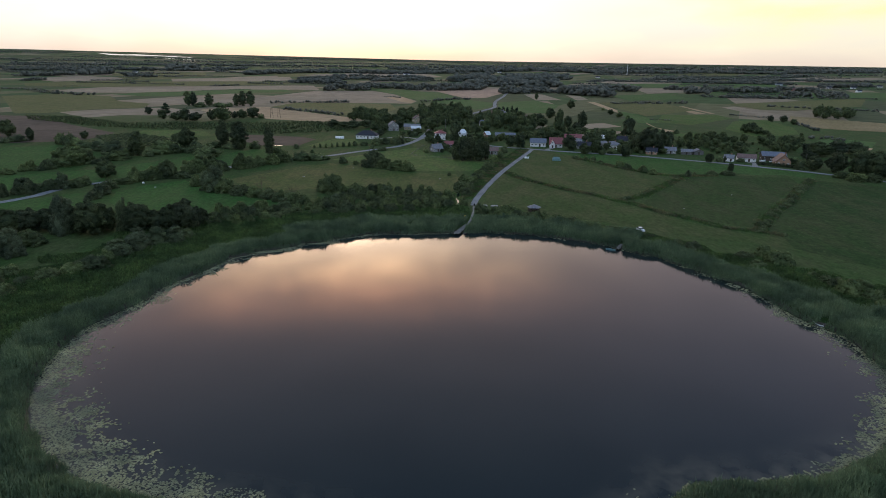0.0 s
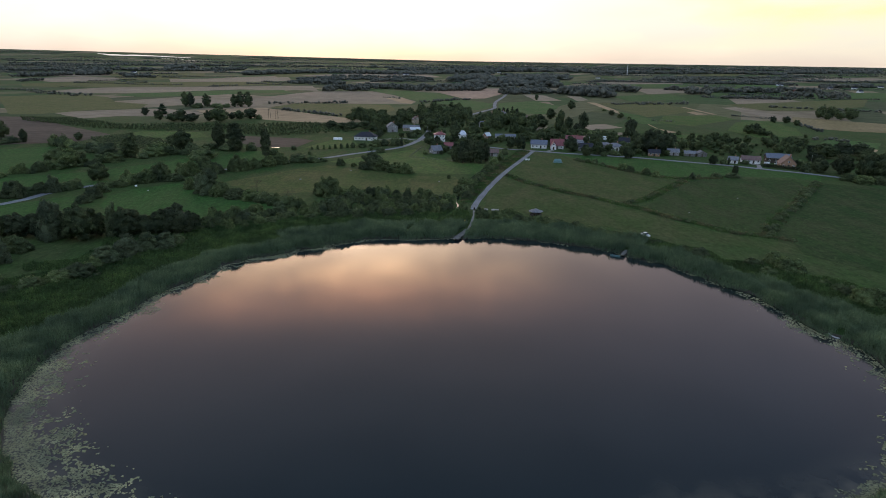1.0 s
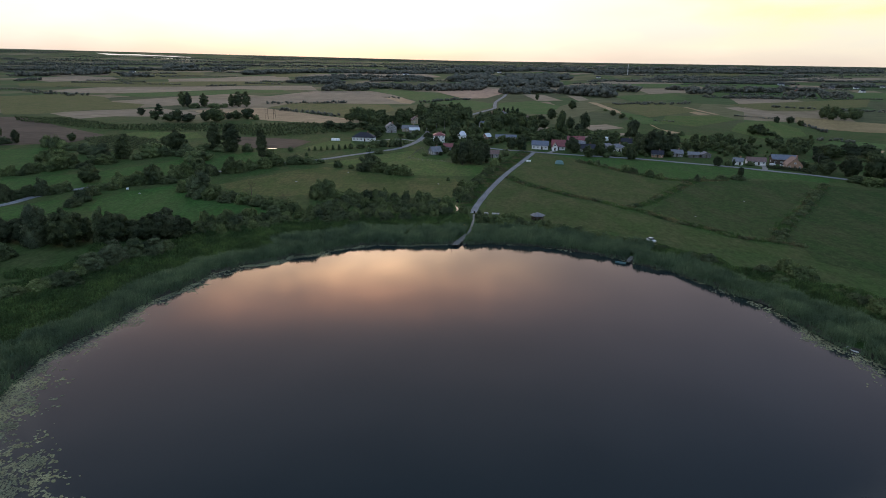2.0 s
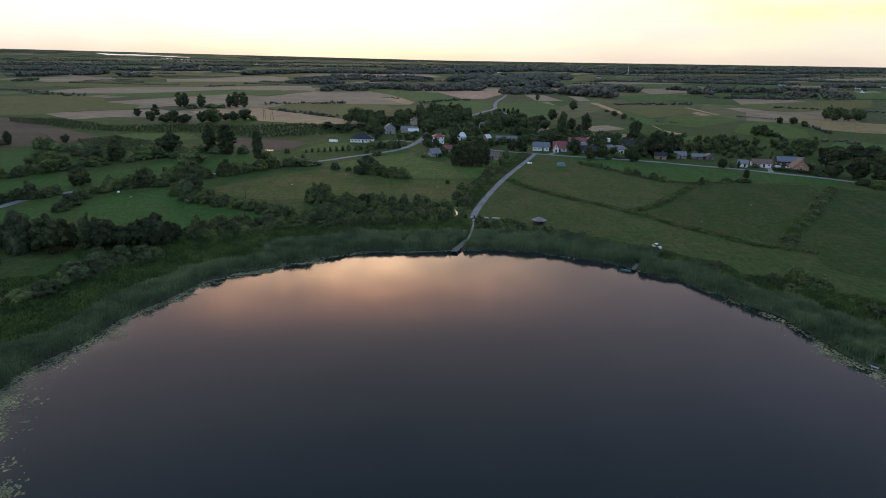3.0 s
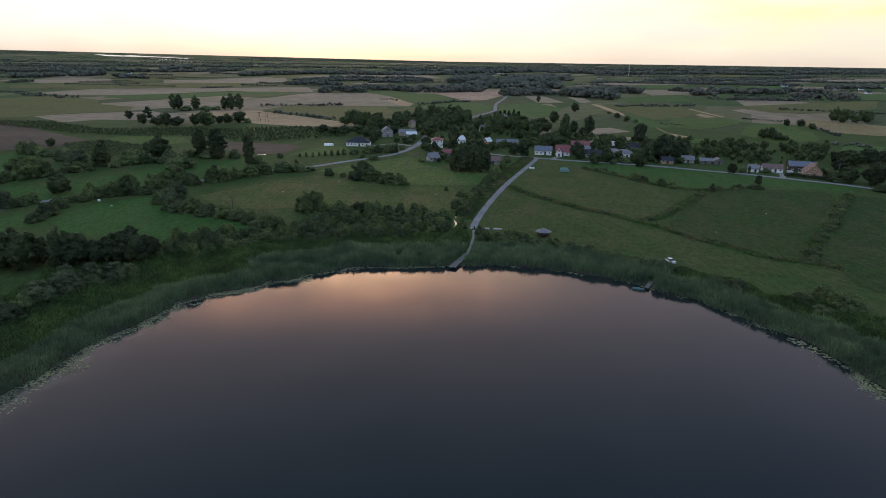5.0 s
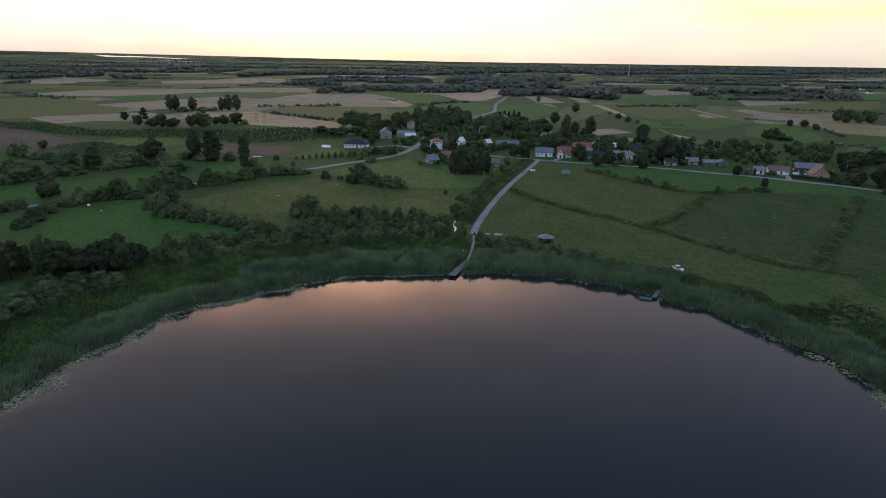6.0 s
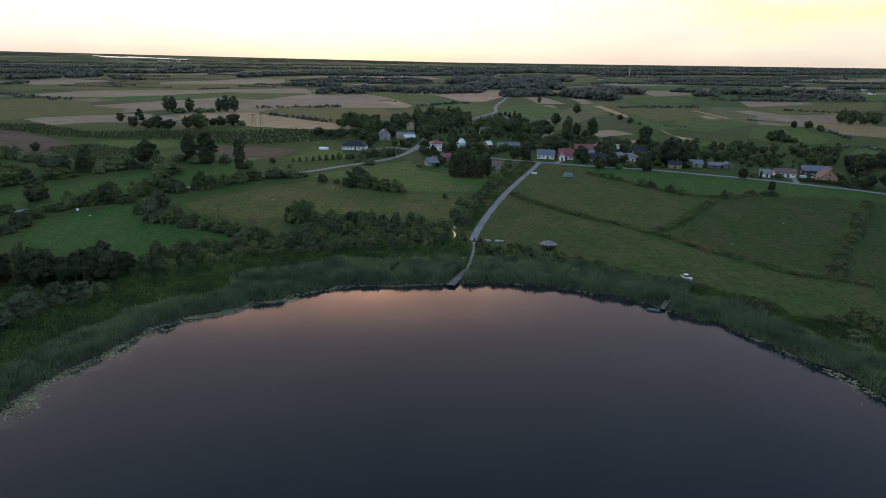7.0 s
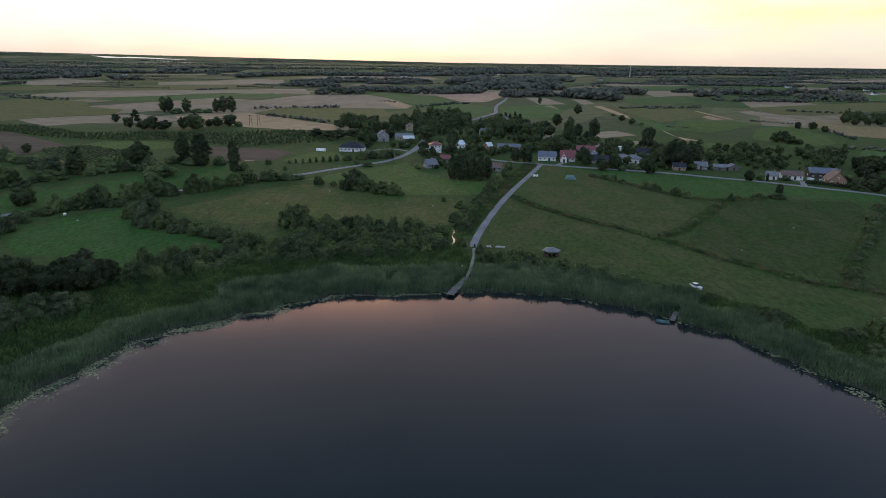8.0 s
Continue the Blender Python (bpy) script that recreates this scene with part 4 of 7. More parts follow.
bm.faces.new([bm.verts.new((x, y, -0.75)) for x, y in pushed(SHORE, 1.0)])
bmesh.ops.triangulate(bm, faces=bm.faces)
tagged(part("lake_bed", bm, MUD), "dark muddy lake bed under water", "ground", kind="structure")

field_count = 0
PALE_FIELDS = []
FIELD_NAMES = {"pasture": "pasture", "dimmed_pasture": "pasture", "meadow": "meadow", "dry_meadow": "meadow", "lawn": "grass_plot", "crop": "crop_field", "olive": "ripening_field", "stubble": "stubble_field",
               "wheat": "wheat_field", "soil": "ploughed_field", "dust": "dusty_field", "hay": "hay_field"}
FIELD_LABELS = {"dimmed_pasture": "pasture between overgrown ditches, painted darker for the dimmer east side",
                "pasture": "grazed dull green pasture between ditches", "meadow": "mown dark green meadow between hedges and ditches", "lawn": "fresh bright green grass plot beside the village",
                "dry_meadow": "olive green drying meadow with paler patches",
                "crop": "even green crop field on flat farmland", "olive": "olive green ripening grain field on flat farmland",
                "stubble": "pale greyish tan stubble field after harvest", "wheat": "ripe golden tan wheat field between hedges",
                "soil": "bare brown ploughed soil strip near orchard", "dust": "reddish tan dusty field being harvested", "hay": "brownish cut hay field beside a wood"}


def field(kind, pts):
    """A field: a thin sheet with a slightly uneven edge, laid on the ground."""
    global field_count
    if kind in ("stubble", "wheat", "dust"):
        PALE_FIELDS.append(pts)
    field_count += 1
    rnd = random.Random(field_count)
    far = sum(p[1] for p in pts) / len(pts)
    lift = 0.02 + 0.008 * max(0, field_count - 59) if far < 450 else 0.02 + 0.004 * field_count + far * 0.0001
    edge = []
    for i in range(len(pts)):
        a, b = Vector(pts[i]), Vector(pts[(i + 1) % len(pts)])
        k = max(1, min(12, int((b - a).length / 8)))
        for j in range(k):
            p = a.lerp(b, j / k)
            edge.append((p.x + rnd.uniform(-0.7, 0.7), p.y + rnd.uniform(-0.7, 0.7)))
    bm = bmesh.new()
    bm.faces.new([bm.verts.new((x, y, 0)) for x, y in edge])
    bmesh.ops.triangulate(bm, faces=bm.faces)
    lo, hi = min(p[1] for p in edge), max(p[1] for p in edge)
    for y in YS:
        if lo < y < hi:
            bmesh.ops.bisect_plane(bm, geom=bm.verts[:] + bm.edges[:] + bm.faces[:], plane_co=(0, y, 0), plane_no=(0, 1, 0))

    def level(x, y):
        marks = [-900] + YS + [NORTH, 9000]
        for a, b in zip(marks[:-1], marks[1:]):
            if a <= y <= b:
                t = (y - a) / (b - a)
                return ground_z(a, x) * (1 - t) + ground_z(min(b, NORTH), x) * t
        return 0.6
    for v in bm.verts:
        v.co.z = level(v.co.x, v.co.y) + lift
    for f in bm.faces:
        if f.normal.z < 0:
            f.normal_flip()
    tagged(part(FIELD_NAMES[kind], bm, FIELD_MATS[kind]), FIELD_LABELS[kind], "field", kind="structure")


field("meadow", [(-312.9, 422.7), (-275.0, 447.6), (-230.8, 375.4), (-234.1, 357.0), (-246.2, 329.1)])
field("meadow", [(-240.9, 321.6), (-213.8, 344.4), (-197.9, 355.3), (-186.9, 372.1), (-172.5, 393.1), (-163.5, 410.6), (-147.7, 412.6), (-140.6, 436.8), (-117.7, 453.9), (-115.0, 416.5), (-125.2, 387.5), (-133.7, 374.0), (-149.1, 360.5), (-154.0, 341.9), (-165.4, 327.5), (-170.2, 322.4), (-177.4, 314.1), (-194.0, 311.1), (-217.3, 288.5)])
field("meadow", [(-202.2, 267.3), (-185.2, 279.0), (-168.7, 295.4), (-159.0, 276.6), (-161.4, 256.0), (-185.9, 244.5)])
field("stubble", [(-421.6, 698), (-392.7, 734.9), (-334.2, 773.7), (-297.1, 745.1), (-262.8, 718.7), (-280.3, 680.7), (-340, 671.1), (-359.6, 642), (-391.6, 668.3)])
field("wheat", [(-291.4, 752.9), (-270.3, 785.5), (-227, 809), (-192.6, 777.6), (-130.5, 716.3), (-108.9, 696.7), (-77.5, 659.6), (-96.3, 647.2), (-133.5, 641.8), (-181.8, 659), (-211.7, 686.1), (-260.6, 712.9)])
field("stubble", [(-294.9, 945.1), (-263.5, 1110.6), (-241.8, 1200.5), (-142, 1228.8), (-92.5, 1124.4), (-47.2, 966.7), (-51.7, 913.9), (-139, 905.6), (-210.9, 900.5), (-249.2, 882.7), (-249.1, 837.6), (-290.1, 821.2), (-373.7, 830), (-447.4, 879.7), (-407.1, 930.8)])
field("stubble", [(-643, 1137.8), (-629.9, 1198.9), (-332.3, 1385.2), (-289.7, 1399.5), (-240.7, 1219.2), (-324.5, 1232.9), (-388.9, 1213.7), (-503.8, 1047.1), (-577.7, 1027.6), (-645, 1054)])
field("stubble", [(-685.7, 1618.3), (-470.9, 1938.7), (-395.7, 1666), (-529.9, 1394.1), (-611.2, 1448.3)])
field("olive", [(-223.1, 817.7), (-208.6, 891.2), (-138.2, 900.9), (-79.8, 898.5), (-64.5, 808.2), (-85.1, 717.7), (-112.8, 719.2), (-150.8, 757.2), (-198.3, 798.8)])
field("olive", [(-610.9, 952.7), (-591.6, 996.2), (-496.5, 956.1), (-438, 862.2), (-379.8, 828.8), (-362.6, 768.4), (-403.3, 733), (-418, 692.6), (-425.8, 679.6), (-451.1, 669.7), (-635.5, 922.8)])
field("crop", [(-511.2, 990.1), (-447.9, 967.8), (-382.8, 1022.2), (-346.9, 1088.6), (-269.3, 1141), (-305.7, 1219.1), (-380.2, 1188), (-444.5, 1109.3), (-503.8, 1047.1)])
field("lawn", [(-810, 1246.7), (-761, 1337.2), (-681.7, 1421.6), (-645.3, 1353), (-702.4, 1238.3), (-762.7, 1176.8)])
field("olive", [(-1002.4, 1935.9), (-805.4, 2183), (-681.5, 1835.2), (-881.9, 1736.7)])
field("stubble", [(-1104.7, 1768.6), (-936.7, 2036.2), (-867.2, 1895.6), (-1035.6, 1661.2)])
field("olive", [(-584.1, 2173.6), (-437.1, 2406.4), (-377.1, 2039.1), (-487.5, 1880.4)])
field("crop", [(376, 1860.3), (762.6, 2097.6), (630.1, 1709.4), (437.5, 1615.3)])
field("crop", [(673, 1823), (1026.1, 2068.5), (808.6, 1622.9), (621.6, 1515.3)])
field("crop", [(716.2, 1388.9), (991.1, 1551.3), (1033.5, 1517.3), (898.5, 1324.8), (759.2, 1257.6)])
field("olive", [(1182.1, 3336.4), (1600.6, 3666.6), (1354.2, 3106.6), (1031.7, 2889)])
field("olive", [(-277.5, 502), (-259.8, 525.1), (-222.6, 502.7), (-202.6, 475.7), (-211.1, 436.4), (-230.1, 445)])
field("olive", [(-836, 1285), (-753.2, 1423.4), (-653.5, 1462), (-445.1, 1575.4), (-350.5, 1458.1), (-515.4, 1277.6), (-671.4, 1185.8), (-774, 1193.5)])
field("soil", [(-486.6, 650.4), (-415.0, 645.6), (-333.6, 572.0), (-270.1, 520.8), (-271.1, 476.7), (-285.2, 464.8), (-317.0, 450.9), (-334.9, 442.4)])
field("soil", [(-170.4, 526.5), (-119, 517.5), (-104, 504.9), (-109.3, 466.3), (-137, 463.4), (-155.8, 485.9)])
field("lawn", [(-102.5, 464.7), (-89.9, 512.1), (-74.2, 508.3), (-65.9, 485.3), (-67.5, 473), (-92.8, 456.6)])
field("lawn", [(-255.6, 548.7), (-208.1, 547.8), (-191.5, 517.9), (-203.1, 499.3), (-227.7, 502.1), (-262, 521.7)])
field("dust", [(-45.4, 1337.5), (67.1, 1394.2), (133.3, 1391.7), (101, 1224.1), (60.7, 1076.3), (25.2, 1054.7), (-10.8, 1194.1)])
field("wheat", [(-101.4, 1051), (-76.2, 1057), (-50.3, 966), (-52.4, 923.6), (-68.7, 940.7)])
field("crop", [(-159.1, 1282.3), (-74, 1267.4), (-10.4, 1161.2), (20.4, 1028.3), (65.7, 958.6), (54.7, 870.7), (33.3, 825.9), (7.3, 906.6), (-39.5, 968.4), (-92.5, 1124.4)])
field("stubble", [(136.2, 1216.2), (171.8, 1208.7), (180.7, 1052.3), (137.5, 1030.4)])
field("stubble", [(136.7, 1006.7), (153.8, 1022.1), (152.5, 935.8), (133.9, 922.4)])
field("stubble", [(213.2, 1202.9), (235.3, 1176.6), (228.6, 1075.9), (204.9, 1045.4)])
field("wheat", [(215.5, 1023.9), (226.7, 1014.7), (222.2, 876.7), (218.3, 779.5), (203.7, 643.7), (216.6, 608.5), (202.2, 602.8), (214.9, 747.6), (210.4, 858.1)])
field("wheat", [(313.9, 948.4), (323.8, 950.3), (325.4, 824.9), (308.2, 814.9)])
field("wheat", [(335.3, 952.6), (342, 953.9), (338.2, 827.1), (331.1, 825.9)])
field("stubble", [(395.3, 954.6), (423.1, 969.9), (423.3, 806.3), (386.4, 768.4)])
field("stubble", [(507, 1197.1), (625.9, 1257.6), (611.3, 1135.9), (455.2, 1040.4)])
field("stubble", [(124.9, 655.3), (162.1, 679.7), (171.3, 643.7), (130.9, 613.2)])
field("stubble", [(105.9, 583.4), (166.1, 602.1), (171.6, 580.8), (116.8, 550.9)])
field("stubble", [(79.4, 631.2), (98.1, 642.5), (89.7, 607.8), (77, 606.2)])
field("hay", [(424.5, 813.3), (469.5, 757.2), (512, 709.4), (451.1, 630.2), (397.6, 647.9), (374.3, 666.7), (376.5, 715.8)])
field("soil", [(54.3, 822), (62.8, 847.2), (61.8, 753.8), (35.5, 708.1), (33.9, 749.3)])
field("stubble", [(206.5, 1369.6), (256.8, 1429.2), (226.5, 1275.8), (201.4, 1269)])
field("stubble", [(426.6, 1530.4), (595.4, 1610.4), (561.9, 1429.2), (393.4, 1302.4)])
field("crop", [(294.9, 1207.5), (440.4, 1315), (419.8, 1147.1), (293.7, 1065.2)])
field("olive", [(227.3, 1003.6), (331.6, 1049.1), (332.8, 880.3), (233.6, 769.1)])
field("lawn", [(260.3, 793.1), (331.6, 811.8), (333.6, 760.2), (250.7, 672.9), (222.1, 698.5)])
field("lawn", [(316.4, 723.1), (366.4, 753.3), (354.3, 668.5), (324.6, 599.5), (273.3, 572.4), (270.8, 635.5)])
field("crop", [(219, 851.6), (231.4, 781.7), (224.3, 688.6), (201.5, 685.4), (207.2, 784.3)])
field("crop", [(74.4, 971.1), (133.2, 1029.4), (157, 927), (120.4, 790.1), (69.1, 781.3), (64.8, 855.7)])
field("lawn", [(252, 594.2), (249.7, 569.7), (198.7, 563.7), (202.4, 591.7)])
field("stubble", [(447.9, 2014.5), (672.3, 2259.1), (762.1, 2144.3), (688.4, 1940.5), (421.2, 1767.2)])
field("stubble", [(-976.5, 1492.4), (-949.5, 1703.5), (-789.4, 1611.1), (-750.8, 1486.2), (-824.2, 1367.6)])
field("olive", [(-845, 1666.3), (-763.1, 1795.1), (-676.8, 1661), (-730.4, 1494.5)])
field("stubble", [(-477.2, 2104.2), (-316.1, 2479.8), (-65, 2394.4), (-22.2, 2159.1), (-298.9, 1873.5)])
field("stubble", [(1062.9, 2375.1), (1660.6, 3023.5), (2005.3, 3095.7), (1774, 2743), (1231.7, 2287.1)])
field("olive", [(431.2, 1024.1), (805.5, 1268.7), (644.7, 1024), (482.1, 907.4), (435.4, 916.1)])
field("crop", [(335.7, 579.8), (364.9, 551.3), (327.2, 498.8), (308.2, 511.8), (302.3, 532.8)])
field("wheat", [(291.1, 517.9), (334.9, 509.5), (325.3, 496.2), (292.3, 510.2)])
field("meadow", [(-148.8, 273.5), (-157.2, 295.7), (-150.7, 313.9), (-137.1, 327.9), (-115.7, 302.6), (-93.9, 291.5), (-73.4, 280), (-68.3, 276.1), (-91.2, 270.1), (-97.6, 263.4), (-96.9, 243.7), (-105.6, 254.1), (-124.5, 261.9), (-138, 263)])
field("dry_meadow", [(-100.1, 353.4), (-88.3, 377), (-71.8, 391.8), (-51.9, 378.5), (-22.4, 361.9), (4.4, 361.4), (8, 338.1), (1.9, 312), (-32.8, 319), (-47.6, 311.4), (-63.8, 313.1), (-79.9, 306.6), (-104, 317.1), (-115.5, 333.7)])
field("lawn", [(-74.5, 404.5), (-48.7, 439.9), (-23.7, 468.1), (-15.1, 437.1), (4.7, 413.2), (23, 406.3), (21.6, 371.9), (-17.4, 368.8), (-41.9, 388.2)])
field("pasture", [(15.2, 285.2), (31.4, 363.4), (51.8, 326.6), (74.5, 297.9), (85.5, 286.4), (94.6, 264.7), (106.7, 248.8), (126.7, 240), (138.6, 223.6), (123.2, 223), (99.2, 234.2), (72.4, 248.6), (45.1, 266.9)])
field("pasture", [(36.3, 371.7), (62.1, 454.6), (117.2, 435.9), (89.4, 429.6), (106.5, 394.4), (131.8, 365.9), (95.1, 314.4), (79.8, 301.4), (60.6, 323.3)])
field("dimmed_pasture", [(139.1, 364), (175.5, 371.8), (198.2, 368.4), (194.3, 351.3), (146.8, 287.1), (122.6, 249.6), (105.4, 264), (90.2, 291.1), (114.4, 331.8)])
field("dimmed_pasture", [(207.4, 361.6), (262, 332), (330, 270), (250, 140), (150, 190), (124, 222), (130.1, 240.7), (126, 246.7), (145.7, 276.8), (175.5, 316.8)])
field("meadow", [(74.8, 458), (151.1, 429.6), (198.9, 398.9), (221.5, 383.3), (209.1, 364.2), (200.2, 376.3), (166.8, 376.4), (129.4, 373.5), (115.1, 389.1), (101.2, 413.1)])


def ribbon(name, line, width, z, material, label, category, wobble=0.0, seed=1):
    """A road or path: a strip with a thickness along a smooth line."""
    rnd = random.Random(seed)
    pts = spline(line, 4.0)
    bm = bmesh.new()
    rows = []
    for i, p in enumerate(pts):
        t = (pts[min(i + 1, len(pts) - 1)] - pts[max(i - 1, 0)]).normalized()
        nrm = Vector((t.y, -t.x))
        w = width / 2
        a, b = p + nrm * (w + rnd.uniform(-wobble, wobble)), p - nrm * (w + rnd.uniform(-wobble, wobble))
        rows.append([bm.verts.new(v) for v in ((a.x, a.y, 0.5), (a.x, a.y, z), (b.x, b.y, z), (b.x, b.y, 0.5))])
    for r, s in zip(rows[:-1], rows[1:]):
        for k in range(3):
            bm.faces.new((r[k], r[k + 1], s[k + 1], s[k]))
    return tagged(part(name, bm, material), label, category, kind="structure")


ribbon("road", LAKE_ROAD, 2.75, 0.72, ASPHALT, "narrow pale asphalt lane from village to lake", "road", 0.15, 2)
ribbon("road", VILLAGE_ROAD, 4.2, 0.73, ASPHALT, "pale asphalt village road along the houses", "road", 0.12, 3)
ribbon("road", WEST_ROAD, 4.2, 0.71, ASPHALT, "pale asphalt country road between hedges", "road", 0.12, 4)
ribbon("road", FAR_ROAD, 4.6, 0.95, ASPHALT, "pale road leaving the village through fields", "road", 0.2, 5)
ribbon("path", JETTY_PATH, 0.85, 0.7, GRAVEL, "narrow pale trodden path to the jetty", "path", 0.25, 6)
ribbon("stream", STREAM, 1.1, 0.68, WATER, "narrow stream shining between bushes", "water", 0.95, 7)
for drive in DRIVES:
    ribbon("driveway", drive, 3.2, 0.70, GRAVEL, "pale paved driveway from the road", "driveway", 0.2, 8)

# ---------- trees and bushes ----------
def ball(level):
    """Corners and triangles of a unit ball."""
    bm = bmesh.new()
    bmesh.ops.create_icosphere(bm, subdivisions=level, radius=1.0)
    bm.verts.index_update()
    v = np.array([tuple(p.co) for p in bm.verts])
    f = np.array([[c.index for c in face.verts] for face in bm.faces])
    bm.free()
    return v, f


BALLS = {1: ball(1), 2: ball(2)}  # 20 and 80 triangles


def lumps(rng, centres, radii, level, rough=0.22):
    """Uneven leafy masses: one dented ball for each centre, all triangles."""
    v0, f0 = BALLS[level]
    n, k = len(centres), len(v0)
    size = radii[:, None, None] * (1 + rough * rng.normal(size=(n, k, 1)))
    squash = 1 + 0.18 * rng.normal(size=(n, 1, 3))
    verts = (centres[:, None, :] + v0[None] * size * squash).reshape(-1, 3)
    faces = (f0[None] + (np.arange(n) * k)[:, None, None]).reshape(-1, 3)
    return verts, faces


def leaf_cloud(rng, centres, radii, per, size, up=0.15, level=0):
    """Rhombic leaf sprays over the surface of many small clumps, on dented leafy masses if level is given."""
    n = len(centres) * per
    c = np.repeat(centres, per, 0)
    rad = np.repeat(radii, per)[:, None]
    d = rng.normal(size=(n, 3))
    d /= np.linalg.norm(d, axis=1)[:, None]
    d[:, 2] = np.where(d[:, 2] < -0.5, -d[:, 2], d[:, 2])
    pos = c + d * rad * (0.85 + 0.35 * rng.random((n, 1)))
    nrm = d + rng.normal(size=(n, 3)) * 0.5 + np.array([0, 0, up])
    nrm /= np.linalg.norm(nrm, axis=1)[:, None]
    t = np.cross(nrm, rng.normal(size=(n, 3)))
    t /= np.linalg.norm(t, axis=1)[:, None] + 1e-9
    b = np.cross(nrm, t)
    s = size * (0.6 + 0.8 * rng.random((n, 1)))
    verts = np.stack([pos + t * s * 0.6, pos + b * s * 0.42, pos - t * s * 0.6, pos - b * s * 0.42], 1).reshape(-1, 3)
    first = np.arange(n)[:, None] * 4
    faces = np.concatenate([first + np.array([[0, 1, 2]]), first + np.array([[0, 2, 3]])])
    if level:
        v, f = lumps(rng, centres, radii * 0.6, level, 0.22)
        faces = np.concatenate([faces, f + len(verts)])
        verts = np.concatenate([verts, v])
    return verts, faces


def crown(rng, kind, w, h, lobes, per, leaf, level):
    """A crown of rounded leafy lobes set over a dome, each covered with leaf sprays, round a dark heart."""
    i = np.arange(lobes) + 0.5
    low = {"bush": 0.0, "willow": 0.0, "tree": -0.92, "tall_tree": -0.95, "spruce": -0.9}[kind]
    cosine = 1 - i / lobes * (1 - low)
    turn = i * 2.39996 + rng.uniform(0, 6.28)
    sine = np.sqrt(np.maximum(0.0, 1 - cosine ** 2))
    way = np.stack([sine * np.cos(turn), sine * np.sin(turn), cosine], 1) + rng.normal(size=(lobes, 3)) * 0.22
    way /= np.linalg.norm(way, axis=1)[:, None]
    grounded = kind in ("bush", "willow")
    half = np.array([w / 2, w / 2, h * 0.96 if grounded else h * 0.5])
    middle = np.array([0, 0, 0.0 if grounded else h * 0.49])
    mean = (half[0] * half[0] * half[2]) ** (1 / 3)
    radii = mean * 1.7 / math.sqrt(lobes) * (0.55 + 0.75 * rng.random(lobes))
    uneven = 1 + 0.10 * np.sin(2 * turn + 3 * cosine + lobes) + 0.07 * np.sin(5 * turn)
    reach = np.maximum(half[None] * uneven[:, None] - radii[:, None] * 0.95, half[None] * 0.25)
    centres = middle + way * reach
    if kind == "spruce":
        taper = np.clip(1.15 - centres[:, 2] / h, 0.08, 1)
        centres[:, :2] *= taper[:, None]
        radii = radii * (0.45 + 0.6 * taper)
    if grounded:
        centres[:, 2] = np.maximum(centres[:, 2], radii * 0.35)
    n = lobes * per
    out = np.repeat(way, per, 0)
    d = rng.normal(size=(n, 3))
    d /= np.linalg.norm(d, axis=1)[:, None]
    d = d + out * 0.6 + np.array([0, 0, 0.2])
    d /= np.linalg.norm(d, axis=1)[:, None]
    rad = np.repeat(radii, per)[:, None]
    pos = np.repeat(centres, per, 0) + d * rad * (0.8 + 0.42 * rng.random((n, 1)))
    nrm = d + rng.normal(size=(n, 3)) * 0.45
    nrm /= np.linalg.norm(nrm, axis=1)[:, None]
    t = np.cross(nrm, rng.normal(size=(n, 3)))
    t /= np.linalg.norm(t, axis=1)[:, None] + 1e-9
    b = np.cross(nrm, t)
    s = leaf * (0.55 + 0.9 * rng.random((n, 1)))
    verts = np.stack([pos + t * s * 0.62, pos + b * s * 0.45, pos - t * s * 0.62, pos - b * s * 0.45], 1).reshape(-1, 3)
    first = np.arange(n)[:, None] * 4
    faces = np.concatenate([first + np.array([[0, 1, 2]]), first + np.array([[0, 2, 3]])])
    v, f = lumps(rng, centres, radii * 0.82, level, 0.16)
    heart, hf = BALLS[2]
    faces = np.concatenate([faces, f + len(verts), hf + len(verts) + len(v)])
    verts = np.concatenate([verts, v, middle + heart * half * (0.72 if kind != "spruce" else 0.2)])
    verts[:, 2] = np.maximum(verts[:, 2], 0.03)
    return verts, faces


def make_plant(kind, w, h, lobes, per, leaf, material, seed):
    """A tree or bush with a tapered trunk, limbs and a leafy crown; its foot is the origin."""
    rng = np.random.default_rng(seed)
    rnd = random.Random(seed)
    root = empty(kind, 0, 0, 0)
    bush = kind in ("bush", "willow")
    verts, faces = crown(rng, kind, w, h, lobes, per, leaf, 1)
    bm = bmesh.new()
    stems = 4 if bush else 1
    for k in range(stems):
        a = 2 * math.pi * k / stems + rnd.random()
        off = Vector((math.cos(a), math.sin(a), 0)) * (w * 0.02 if bush else 0)
        top = Vector((off.x * 14, off.y * 14, h * (0.55 if bush else 0.8)))
        r = max(0.06, h * (0.012 if bush else 0.022))
        mid = (off + top) / 2 + Vector((rnd.uniform(-1, 1), rnd.uniform(-1, 1), 0)) * w * 0.03
        tube(bm, off + Vector((0, 0, -0.25)), mid, r * 1.25, r * 0.75)
        tube(bm, mid, top, r * 0.75, r * 0.3)
        for _ in range(3):
            a2 = rnd.random() * 6.28
            start = off.lerp(top, rnd.uniform(0.4, 0.75))
            end = start + Vector((math.cos(a2) * w * 0.28, math.sin(a2) * w * 0.28, h * 0.18))
            tube(bm, start, end, r * 0.45, r * 0.12, 5)
    part("trunk", bm, BARK, root)
    leaves = new("crown", raw_mesh("crown", verts, faces, material, True))
    leaves.parent = root
    return root


